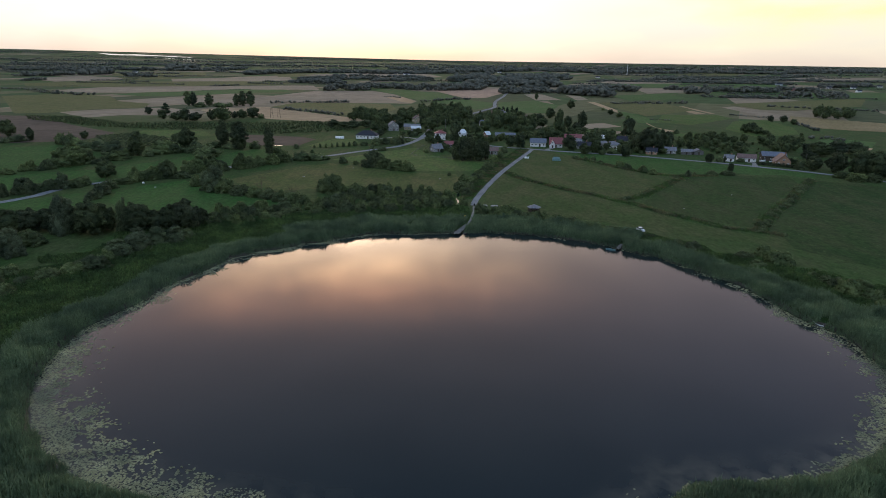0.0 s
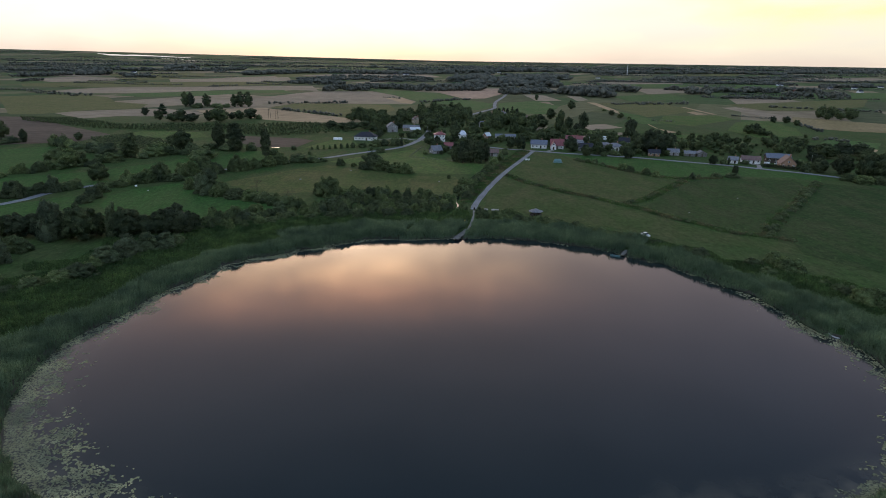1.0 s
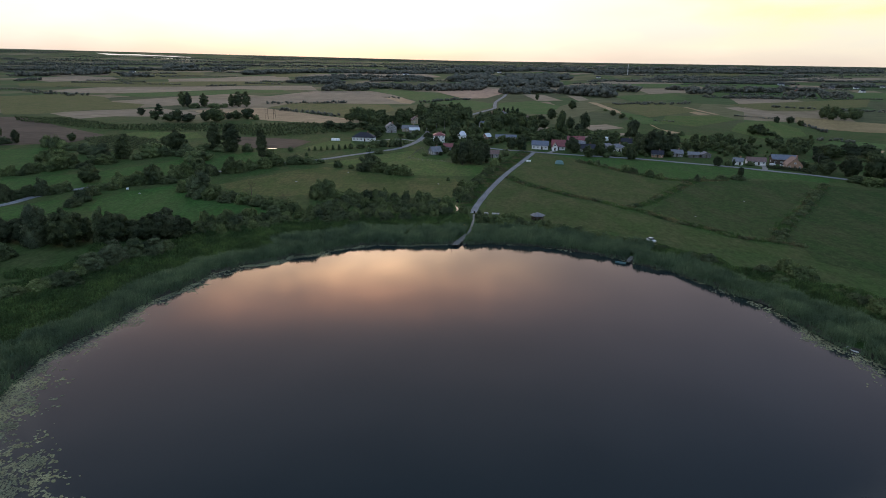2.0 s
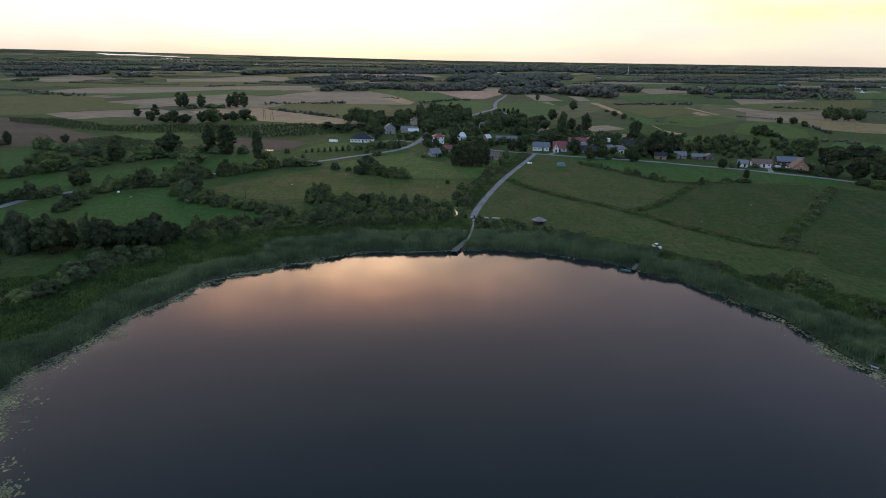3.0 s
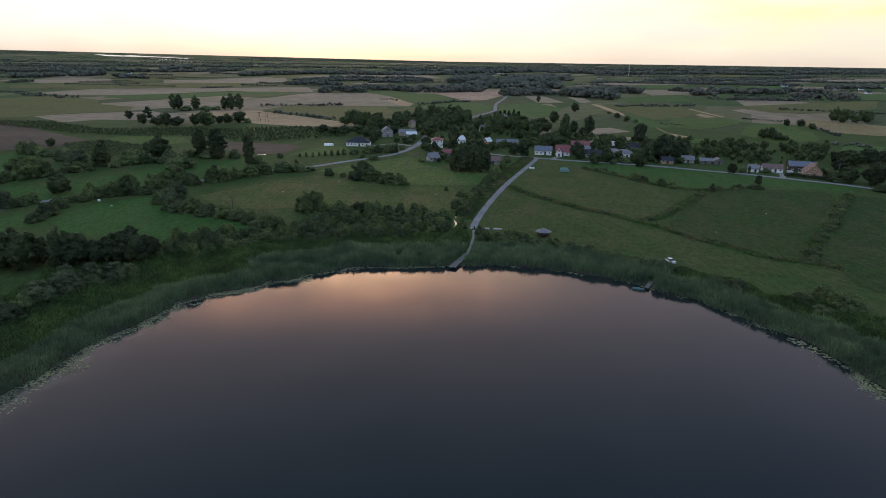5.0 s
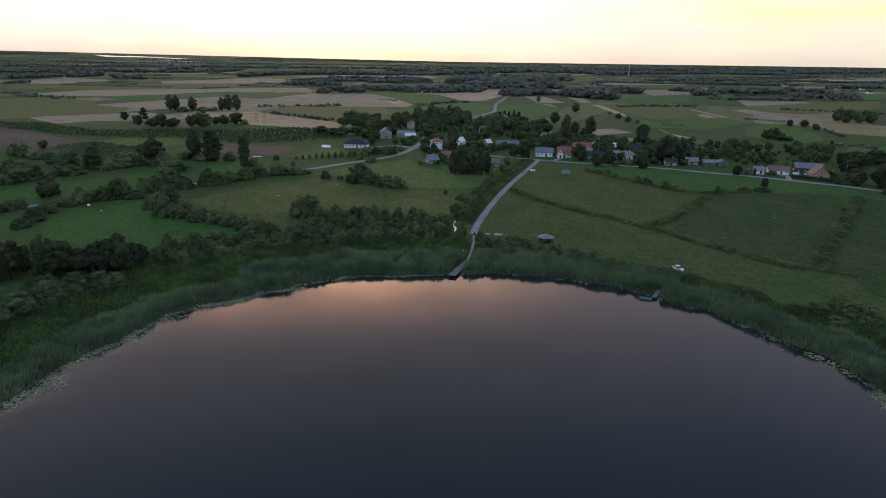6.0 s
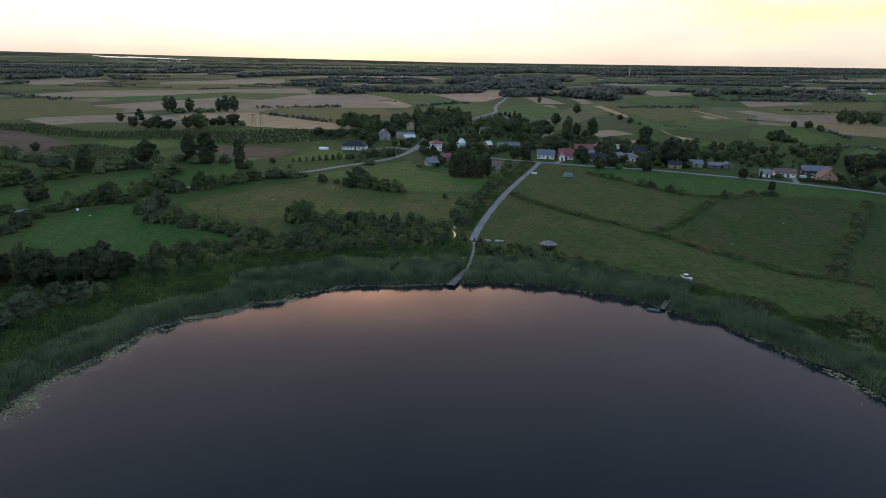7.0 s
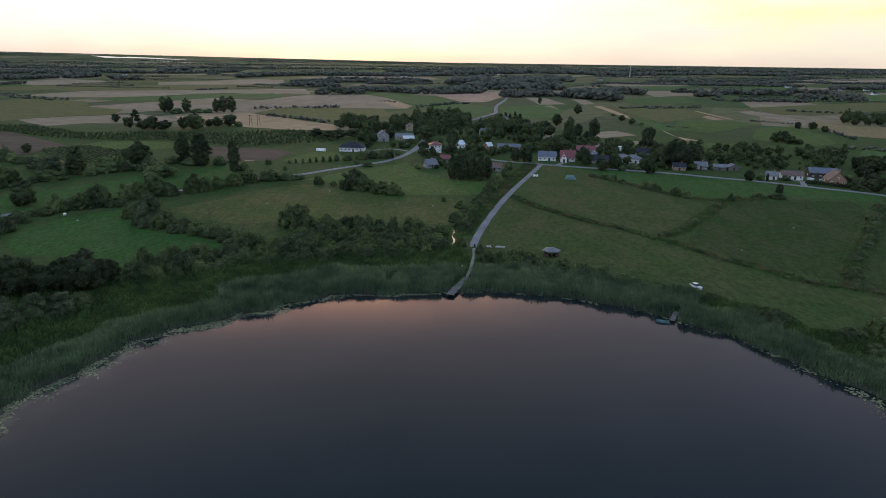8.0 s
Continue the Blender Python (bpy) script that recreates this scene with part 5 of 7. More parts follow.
PLANTS = {  # nominal width, height, lobes, sprays per lobe, spray size, leaves, variants
    "B": ("bush", 6.0, 4.4, 22, 46, 0.41, LEAF_BUSH, 6),
    "D": ("bush", 13.0, 8.5, 84, 64, 0.42, LEAF_BUSH, 4),
    "T": ("tree", 8.0, 9.0, 52, 64, 0.39, LEAF_TREE, 5),
    "P": ("tall_tree", 7.0, 16.0, 90, 50, 0.48, LEAF_POPLAR, 3),
    "W": ("willow", 8.0, 8.0, 50, 72, 0.36, LEAF_WILLOW, 3),
    "S": ("spruce", 5.0, 10.0, 40, 40, 0.4, LEAF_SPRUCE, 2),
    "b": ("bush", 6.0, 4.4, 11, 18, 0.56, LEAF_BUSH, 5),
    "t": ("tree", 8.0, 9.0, 20, 20, 0.66, LEAF_TREE, 6),
    "p": ("tall_tree", 7.0, 16.0, 64, 24, 0.6, LEAF_POPLAR, 3),
    "s": ("spruce", 5.0, 10.0, 24, 16, 0.6, LEAF_SPRUCE, 2),
}
PLANT_LABELS = {
    "B": "dark green rounded willow bush in a meadow hedge", "T": "dense dark green broadleaf tree with rounded crown",
    "P": "tall narrow dark green poplar tree", "W": "silvery grey-green willow with bushy crown",
    "D": "broad dome of dark green willow scrub in a hedge", "S": "dark narrow spruce beside village gardens", "b": "small dark green bush beside fields",
    "t": "dark green broadleaf tree among village houses", "p": "tall dark poplar tree beside a field", "s": "dark narrow spruce beside village gardens",
}
PLANT_WORDS = {"bush": "bush", "tree": "tree", "tall_tree": "tree", "willow": "tree", "spruce": "tree"}
plant_stock = {}
plant_rnd = random.Random(11)


def plant(kind, x, y, w, h, label="", group=""):
    """Sets a plant of width w and height h at x, y; alike plants share their meshes."""
    if y > (400 if kind in "BS" else 470) and kind in "BTPS":
        kind = kind.lower()
    elif y > 400 and kind == "W":
        kind = "b"
    elif kind == "B" and w > 9.0:
        kind = "D"
    name, w0, h0, clumps, per, leaf, mat, variants = PLANTS[kind]
    key = (kind, plant_rnd.randrange(variants))
    w, h = w * (0.92 if kind in "Pp" else 0.98), h * 1.02
    m = Matrix.LocRotScale((x, y, ground_z(y)), Euler((0, 0, plant_rnd.uniform(0, 6.28))), None)
    s = Matrix.Diagonal((w / w0, w / w0 * plant_rnd.uniform(0.85, 1.15), h / h0, 1))
    if key in plant_stock:
        ob = copy_thing(plant_stock[key], Matrix.Identity(4))
    else:
        ob = plant_stock[key] = make_plant(name, w0, h0, clumps, per, leaf, mat, 100 + 7 * len(plant_stock))
    ob.matrix_basis = m @ s
    tagged(ob, label or PLANT_LABELS[kind], PLANT_WORDS[name], group or ("bushes round the lake" if name == "bush" else "trees of the plain"))
    return ob


for rows in (TREES_WEST_A, TREES_WEST_B, TREES_WEST_C, TREES_WOOD_A, TREES_WOOD_B, TREES_MIDDLE_A, TREES_MIDDLE_B, TREES_STREAM_A, TREES_STREAM_B, TREES_STREAM_C, TREES_EAST_A, TREES_EAST_B, TREES_VILLAGE_A, TREES_VILLAGE_B, TREES_VILLAGE_C, TREES_VILLAGE_D, TREES_VILLAGE_E, TREES_VILLAGE_F, TREES_VILLAGE_G):
    for kind, x, y, w, h in rows:
        if distance_to(STREAM, np.array([x]), np.array([y]))[0] < w * 0.55 + 1.2:
            x += 2.5 if x > 1.0 else -4.5
        if distance_to(LAKE_ROAD, np.array([x]), np.array([y]))[0] < w * 0.6 + 1.6:
            x -= w * 0.45
        plant(kind, x, y, w, h)


def scattered(poly, gap, seed):
    """Points at least about gap apart inside a polygon."""
    rnd = random.Random(seed)
    xs, ys = [p[0] for p in poly], [p[1] for p in poly]
    cells, res = {}, []
    area = (max(xs) - min(xs)) * (max(ys) - min(ys))
    for _ in range(int(area / gap ** 2 * 4)):
        x, y = rnd.uniform(min(xs), max(xs)), rnd.uniform(min(ys), max(ys))
        if not inside(poly, np.array([x]), np.array([y]))[0]:
            continue
        c = (int(x / gap), int(y / gap))
        if any((x - q[0]) ** 2 + (y - q[1]) ** 2 < gap * gap for i in (-1, 0, 1) for j in (-1, 0, 1) for q in cells.get((c[0] + i, c[1] + j), ())):
            continue
        cells.setdefault(c, []).append((x, y))
        res.append((x, y))
    return res


crown_stock = {}


def joined_plants(name, rows, label, category, material):
    """Many plants that nobody could count, joined into one mesh of leafy crowns."""
    vs, fs, count = [], [], 0
    rnd = random.Random(len(rows))
    for kind, x, y, w, h in rows:
        key = (kind, rnd.randrange(4))
        base, w0, h0, clumps, per, leaf, _, _ = PLANTS[kind]
        if key not in crown_stock:
            g = np.random.default_rng(900 + len(crown_stock))
            crown_stock[key] = crown(g, base, w0, h0, clumps, per, leaf, 1)
        v, f = crown_stock[key]
        a = rnd.uniform(0, 6.28)
        c, s = math.cos(a), math.sin(a)
        k = w / w0
        out = np.stack([(v[:, 0] * c - v[:, 1] * s) * k + x, (v[:, 0] * s + v[:, 1] * c) * k + y, v[:, 2] * h / h0 + ground_z(y)], 1)
        vs.append(out)
        fs.append(f + count)
        count += len(v)
    return tagged(new(name, raw_mesh(name, np.concatenate(vs), np.concatenate(fs), material, True)), label, category, kind="stuff")


var = random.Random(21)
for x, y in scattered(SCRUB[0], 4.0, 5):
    plant("W" if var.random() < 0.12 else "B", x, y, var.uniform(3.6, 6.4), var.uniform(2.0, 4.6), "dense willow scrub bush behind the reeds", "scrub behind the reeds")
rows = []
for n, line in enumerate(HEDGES):
    for p in spline(line, 2.0):
        if var.random() < (0.62 if n != 2 else 0.5):
            w = var.uniform(1.2, 3.0) if n != 2 else var.uniform(2.5, 5.5)
            rows.append(("b", p.x + var.uniform(-1.3, 1.3), p.y + var.uniform(-1.3, 1.3), w, w * var.uniform(0.3, 0.6)))
joined_plants("ditch_scrub", rows, "low dark scrub along the meadow ditches", "scrub", LEAF_BUSH)


def bare_tree(x, y, h, seed):
    """A dead leafless tree: a trunk that forks three times."""
    rnd = random.Random(seed)
    root = empty("bare_tree", x, y, ground_z(y))
    tagged(root, "grey leafless dead tree in a meadow hedge", "tree", "dead trees")
    tips = [(Vector((0, 0, h * 0.35)), Vector((rnd.uniform(-0.1, 0.1), 0, 1)), h * 0.02)]
    bm = bmesh.new()
    tube(bm, (0, 0, -0.3), tips[0][0], h * 0.03, h * 0.02)
    part("trunk", bm, BARK, root)
    for level in range(3):
        grown = []
        for tip, way, r in tips:
            for _ in range(3):
                d = (way + Vector((rnd.uniform(-0.8, 0.8), rnd.uniform(-0.8, 0.8), rnd.uniform(0, 0.4)))).normalized()
                end = tip + d * h * 0.26 * (0.8 ** level)
                grown.append((end, d, r * 0.55, tip))
        bm = bmesh.new()
        for end, d, r, tip in grown:
            tube(bm, tip, end, r, r * 0.6, 4)
        part("branches", bm, BARK, root)
        tips = [(e, d, r) for e, d, r, _ in grown]


for bx, by, bh, bs in BARE:
    bare_tree(bx, by, bh, bs)


def tuft_field(rng, xs, ys, zs, blades, tall, width, lean, bend=False):
    """Upright blades, one triangle each."""
    n = len(xs) * blades
    x, y, z = (np.repeat(a, blades) for a in (xs, ys, zs))
    x = x + rng.normal(size=n) * 0.16
    y = y + rng.normal(size=n) * 0.16
    a = rng.random(n) * math.pi
    h = np.repeat(tall, blades) * (0.7 + 0.5 * rng.random(n))
    dx, dy = np.cos(a) * width / 2, np.sin(a) * width / 2
    lx, ly = rng.normal(size=n) * lean * h, rng.normal(size=n) * lean * h
    if bend:
        tipx, tipy = lx + rng.normal(size=n) * 0.35, ly + rng.normal(size=n) * 0.35
        v = np.stack([np.stack([x, y, z], 1), np.stack([x + lx + dx, y + ly + dy, z + h * 0.8], 1), np.stack([x + tipx, y + tipy, z + h], 1), np.stack([x + lx - dx, y + ly - dy, z + h * 0.8], 1)], 1).reshape(-1, 3)
        return v, np.arange(n * 4).reshape(-1, 4)
    v = np.stack([np.stack([x - dx, y - dy, z], 1), np.stack([x + dx, y + dy, z], 1), np.stack([x + lx, y + ly, z + h], 1)], 1).reshape(-1, 3)
    return v, np.arange(n * 3).reshape(-1, 3)


def smooth_field(xs, ys, size, seed):
    """Slow random variation between 0 and 1."""
    return np.array([noise.noise(Vector((x / size, y / size, seed))) for x, y in zip(xs, ys)]) * 0.5 + 0.5


rng = np.random.default_rng(5)
SHORE_LOOP = SHORE + [SHORE[0]]
CHANNEL = [(-15.0, 243.0), (-13.5, 249.0), (-9.0, 256.0), (-2.0, 264.0), (2.0, 276.0)]
JETTY_LINE = [(1.5, 229.0), (8.1, 247.0)] + JETTY_PATH[::-1]
PIER_LINE = [(57.0, 216.0), (60.5, 218.0), (63.4, 223.6)]
MOORING = [(93.5, 151.0), (99.0, 155.5)]
xs = rng.uniform(-190, 190, 900000)
ys = rng.uniform(15, 300, 900000)
wet = inside(SHORE, xs, ys)
d = distance_to(SHORE_LOOP, xs, ys)
west = np.clip((-xs - 40) / 50, 0, 1) * np.clip((255 - ys) / 40, 0, 1)
south = np.clip((110 - ys) / 30, 0, 1)
reach = 22 + 26 * west + 30 * south + 20 * np.clip((14 - xs) / 8, 0, 1) * np.clip((ys - 215) / 20, 0, 1)
reach += 20 * np.clip((xs - 60) / 25, 0, 1) * np.clip((215 - ys) / 40, 0, 1)
side = np.where(wet, -d, d)
edge_noise = smooth_field(xs, ys, 9.0, 2.0)
keep = (side > -0.5 + 2.8 * (edge_noise - 0.5)) & (side < reach * (0.75 + 0.5 * edge_noise))
keep &= distance_to(JETTY_LINE, xs, ys) > np.where(ys < 249, 1.75, 1.2)
keep &= distance_to(CHANNEL, xs, ys) > 1.1
keep &= distance_to(PIER_LINE, xs, ys) > 1.1
keep &= distance_to(MOORING, xs, ys) > 1.0
keep &= distance_to(LAKE_ROAD, xs, ys) > 3.0
xs, ys, side, edge_noise, reach = xs[keep], ys[keep], side[keep], edge_noise[keep], reach[keep]
thin = smooth_field(xs, ys, 6.0, 7.0)
blend = smooth_field(xs, ys, 14.0, 4.0)
tuft = smooth_field(xs, ys, 2.2, 8.0)
is_reed = side < 5 + 11 * blend + 9 * np.clip((xs - 60) / 25, 0, 1) * np.clip((200 - ys) / 40, 0, 1) + 9 * np.clip((ys - 226) / 10, 0, 1)
for name, pick, tall, width, mat, label in (
        ("reed_bed", is_reed, 2.3, 0.11, REED, "dense tall blue-green reeds along the shore"),
        ("sedge_bed", ~is_reed, 1.1, 0.30, SEDGE, "rank green sedge and grass behind the reeds")):
    hgt = tall * (0.55 + 0.9 * thin[pick]) * np.clip(0.55 + side[pick] / 5.0, 0.45, 1.0) * (0.62 + 0.76 * tuft[pick])
    z = np.where(side[pick] < 2, np.clip(0.6 * side[pick] / 2, -0.4, 0.6), 0.6)
    v, f = tuft_field(rng, xs[pick], ys[pick], z, 3 if name == "reed_bed" else 1, hgt, width, 0.10, True)
    tagged(new(name, raw_mesh(name, v, f, mat)), label, "reeds" if name == "reed_bed" else "grass", kind="stuff")

# rank dry grass along ditches, stream and lane
lines = HEDGES + [[(x - 4.0, y) for x, y in LAKE_ROAD[1:]], [(x - 8.0, y) for x, y in LAKE_ROAD[1:]], STREAM]
xs, ys = [], []
for line in lines:
    for p in spline(line, 0.16):
        for _ in range(3):
            xs.append(p.x + var.gauss(0, 1.5))
            ys.append(p.y + var.gauss(0, 1.5))
xs, ys = np.array(xs), np.array(ys)
keep = (distance_to(STREAM, xs, ys) > 1.7) & (distance_to(LAKE_ROAD, xs, ys) > 2.0) & (distance_to(VILLAGE_ROAD, xs, ys) > 2.6)
xs, ys = xs[keep], ys[keep]
pale = smooth_field(xs, ys, 7.0, 1.0) > 0.52
for name, pick, mat, label in (("dry_grass", pale, STRAW, "straw-coloured rank grass along the ditches"), ("rank_grass", ~pale, SEDGE, "rank green grass along the ditches")):
    v, f = tuft_field(rng, xs[pick], ys[pick], np.full(pick.sum(), 0.6), 3, np.full(pick.sum(), 0.85), 0.22, 0.25)
    tagged(new(name, raw_mesh(name, v, f, mat)), label, "grass", kind="stuff")

# lily pads along the shallow edges
xs = rng.uniform(-100, 110, 800000)
ys = rng.uniform(66, 245, 800000)
wet = inside(SHORE, xs, ys)
xs, ys = xs[wet], ys[wet]
d = distance_to(SHORE_LOOP, xs, ys)
clump = smooth_field(xs, ys, 3.6, 9.0) * 0.45 + smooth_field(xs, ys, 0.8, 3.0) * 0.55
belt = np.where((xs > 15) & (ys > 165), 2.0, 2.0) + 5.0 * np.clip((-xs - 35) / 30, 0, 1) * np.clip((165 - ys) / 40, 0, 1) + 4.5 * np.clip((115 - ys) / 25, 0, 1) * (xs < 30) + 3.0 * np.clip((xs - 60) / 30, 0, 1) * np.clip((205 - ys) / 40, 0, 1)
belt += 2.5 * np.clip((xs - 52) / 20, 0, 1) * np.clip((205 - ys) / 30, 0, 1)
belt += 3.5 * np.clip((-xs - 35) / 20, 0, 1)
chance = np.clip(1.25 - d / belt, 0, 1)
patches = smooth_field(xs, ys, 11.0, 13.0) - 0.5
keep = clump > np.where((xs > 5) & (ys > 150), 0.80, np.where(ys > 135, 0.75, 0.69)) - 0.30 * chance - 0.22 * patches
keep &= chance > 0.02
keep |= (d < 19.0 * np.clip(smooth_field(xs, ys, 8.0, 6.0) - 0.42, 0, 1)) & (rng.random(len(d)) < 0.30) & ((xs < -8) | ((xs > 62) & (ys < 172)))
xs, ys = xs[keep], ys[keep]
n = len(xs)
rad = 0.08 + 0.14 * rng.random(n)
ang = np.linspace(0.25, 2 * math.pi - 0.25, 6)
turn = rng.random(n) * 6.28
px = xs[:, None] + rad[:, None] * np.cos(ang[None] + turn[:, None])
py = ys[:, None] + rad[:, None] * np.sin(ang[None] + turn[:, None])
pz = 0.012 + 0.02 * rng.random((n, 1)) + 0.012 * rng.random((n, 6))
v = np.stack([px, py, pz], 2).reshape(-1, 3)
tagged(new("lily_pads", raw_mesh("lily_pads", v, np.arange(n * 6).reshape(-1, 6), LILY)), "pale green lily pads floating along the shore", "water plants", kind="stuff")

# orchard shrubs in loose rows, vines in straight rows
pts = [p for p in scattered(ORCHARD[0], 3.0, 8)]
v_all, f_all, count = [], [], 0
for x, y in pts:
    c = np.array([[x + var.uniform(-0.5, 0.5), y + var.uniform(-0.5, 0.5), 0.6 + var.uniform(0.6, 1.6)] for _ in range(3)])
    v, f = leaf_cloud(rng, c, np.full(3, var.uniform(0.5, 1.0)), 4, 0.7, 0.15, 1)
    v_all.append(v)
    f_all.append(f + count)
    count += len(v)
tagged(new("orchard_shrubs", raw_mesh("orchard_shrubs", np.concatenate(v_all), np.concatenate(f_all), LEAF_TREE)), "rows of small green orchard shrubs", "shrubs", kind="stuff")
v_all, f_all, count = [], [], 0
poly = VINES[0]
cx, cy = sum(p[0] for p in poly) / len(poly), sum(p[1] for p in poly) / len(poly)
for row in range(-34, 35):
    t = np.arange(-90, 90, 1.3)
    rx, ry = cx + row * 4.2 + t * 0.69, cy - t * 0.72
    ok = inside(poly, rx, ry)
    if ok.sum() < 4:
        continue
    c = np.stack([rx[ok], ry[ok], np.full(ok.sum(), 1.1)], 1)
    v, f = leaf_cloud(rng, c, np.full(len(c), 0.8), 4, 0.6, 0.15, 1)
    v_all.append(v)
    f_all.append(f + count)
    count += len(v)
tagged(new("vine_rows", raw_mesh("vine_rows", np.concatenate(v_all), np.concatenate(f_all), LEAF_BUSH)), "straight dark green rows of berry bushes", "shrubs", kind="stuff")

# woods and hedges of the far plain, their leaf colour paled to stand for haze
far_rnd = random.Random(77)
for _ in range(160):
    y0 = 1900 + 3100 * far_rnd.random() ** 0.75
    x0 = far_rnd.uniform(-0.8, 0.8) * y0
    run = far_rnd.uniform(60, 420) * (0.5 + y0 / 3000)
    FAR_WOODS.append((far_rnd.uniform(5, 11) * (1.0 if y0 < 3300 else 0.8), [(x0, y0), (x0 + run, y0 + far_rnd.uniform(-0.12, 0.12) * run)]))
for _ in range(85):
    y0 = far_rnd.uniform(950, 1950)
    x0 = far_rnd.uniform(-0.75, 0.75) * y0
    run = far_rnd.uniform(15, 170)
    line = [(x0, y0), (x0 + run, y0 + far_rnd.uniform(-0.5, 0.3) * run)]
    spots = np.array([line[0], ((line[0][0] + line[1][0]) / 2, (line[0][1] + line[1][1]) / 2), line[1]])
    if not any(inside(poly, spots[:, 0], spots[:, 1]).any() for poly in PALE_FIELDS):
        FAR_WOODS.append((far_rnd.uniform(2.8, 6.0), line))
for y0 in (4680, 4760, 4830, 4890, 4940):
    FAR_WOODS.append((6.5, [(-0.78 * y0, y0), (0.0, y0 + 20), (0.78 * y0, y0)]))
v_all, f_all, count = [], [], 0
for tall, line in FAR_WOODS:
    pts = spline(line, max(2.6 if line[0][1] < 2000 else 4.0, tall * 0.62, line[0][1] * (0.0018 if tall < 7 else 0.0045))) if len(line) > 1 else line
    far = pts[0][1]
    for p in pts:
        for layer in range(3 if tall > 14 else 2 if tall > 7 else 1):
            x = p.x + var.uniform(-0.5, 0.5) * tall
            y = p.y + var.uniform(-0.6, 0.6) * tall + layer * tall * 0.9
            if y > 4980 or (y > 4560 and -2750 < x < -1500):
                continue
            h = tall * var.uniform(0.55, 1.1)
            k = 2 if tall < 6.5 else 7 if y < 1500 else 4 if y < 2300 else 2 if y < 3300 else 1
            fine = {7: 0.6, 4: 0.76, 2: 0.95, 1: 1.2}[k]
            c = np.stack([x + rng.normal(size=k) * h * 0.24, y + rng.normal(size=k) * h * 0.24, ground_z(y, x) + h * rng.uniform(0.18, 0.72, k)], 1)
            v, f = lumps(rng, c, h * fine * rng.uniform(0.30, 0.46, k), 1, 0.16)
            if tall > 7:
                v[:, 0] = x + (v[:, 0] - x) * (1.2 if y < 1500 else 1.6)
            v[:, 2] = np.maximum(v[:, 2], ground_z(y, x) - 0.2)
            v_all.append(v)
            f_all.append(f + count)
            count += len(v)
tagged(new("far_woods", raw_mesh("far_woods", np.concatenate(v_all), np.concatenate(f_all), LEAF_HAZED, True)), "distant woods and hedgerows across the plain, haze painted into their leaves", "woods", kind="stuff")

# ---------- houses ----------
def prism_roof(bm, w, d, eave, ridge, over, thick, along="x"):
    """A gabled roof of two thick slabs; the ridge runs along x or y."""
    if along == "y":
        w, d = d, w
    rise = (ridge - eave) / (d / 2)
    a = w / 2 + over
    b = d / 2 + over
    low = eave - over * rise
    prof = [(-b, low), (0, ridge), (b, low), (b, low + thick), (0, ridge + thick), (-b, low + thick)]
    vs = []
    for s in (-a, a):
        vs.append([bm.verts.new((s, p, q) if along == "x" else (p, s, q)) for p, q in prof])
    n = len(prof)
    for i in range(n):
        j = (i + 1) % n
        bm.faces.new((vs[0][i], vs[0][j], vs[1][j], vs[1][i]))
    for v in vs:
        bm.faces.new((v[0], v[1], v[4], v[5]))
        bm.faces.new((v[1], v[2], v[3], v[4]))


def hip_roof(bm, w, d, eave, ridge, over, thick):
    a, b = w / 2 + over, d / 2 + over
    k = max(0.3, a - b)
    low = [(-a, -b, eave), (a, -b, eave), (a, b, eave), (-a, b, eave)]
    up = [(x, y, eave + thick) for x, y, _ in low]
    solid(bm, low + up + [(-k, 0, ridge + thick), (k, 0, ridge + thick)],
          [(3, 2, 1, 0), (0, 1, 5, 4), (1, 2, 6, 5), (2, 3, 7, 6), (3, 0, 4, 7), (4, 5, 9, 8), (5, 6, 9), (6, 7, 8, 9), (7, 4, 8)])


window_mesh = {}


def window_at(parent, x, y, z, w, h, turn):
    """A window with a white frame and a pane set a little back; alike ones share their meshes."""
    key = (round(w, 2), round(h, 2))
    if key not in window_mesh:
        bm = bmesh.new()
        for sx in (-1, 1):
            box(bm, sx * (w / 2 - 0.05), 0, 0, 0.1, 0.14, h)
        for z0 in (0, h - 0.1):
            box(bm, 0, 0, z0, w - 0.2, 0.14, 0.1)
        box(bm, 0, 0, 0.1, 0.07, 0.12, h - 0.2)
        f = part("window", bm, PLASTER_WHITE, parent)
        bm = bmesh.new()
        box(bm, 0, 0.02, 0.05, w - 0.12, 0.05, h - 0.1)
        p = part("pane", bm, GLASS, f, "dark reflecting glass pane")
        window_mesh[key] = (f.data, p.data)
    else:
        f = new("window", window_mesh[key][0])
        f.parent = parent
        p = new("pane", window_mesh[key][1])
        p.parent = f
        p["label"] = "dark reflecting glass pane"
    f.matrix_basis = Matrix.Translation((x, y, z)) @ Matrix.Rotation(turn, 4, "Z")
    return f


house_spots = []


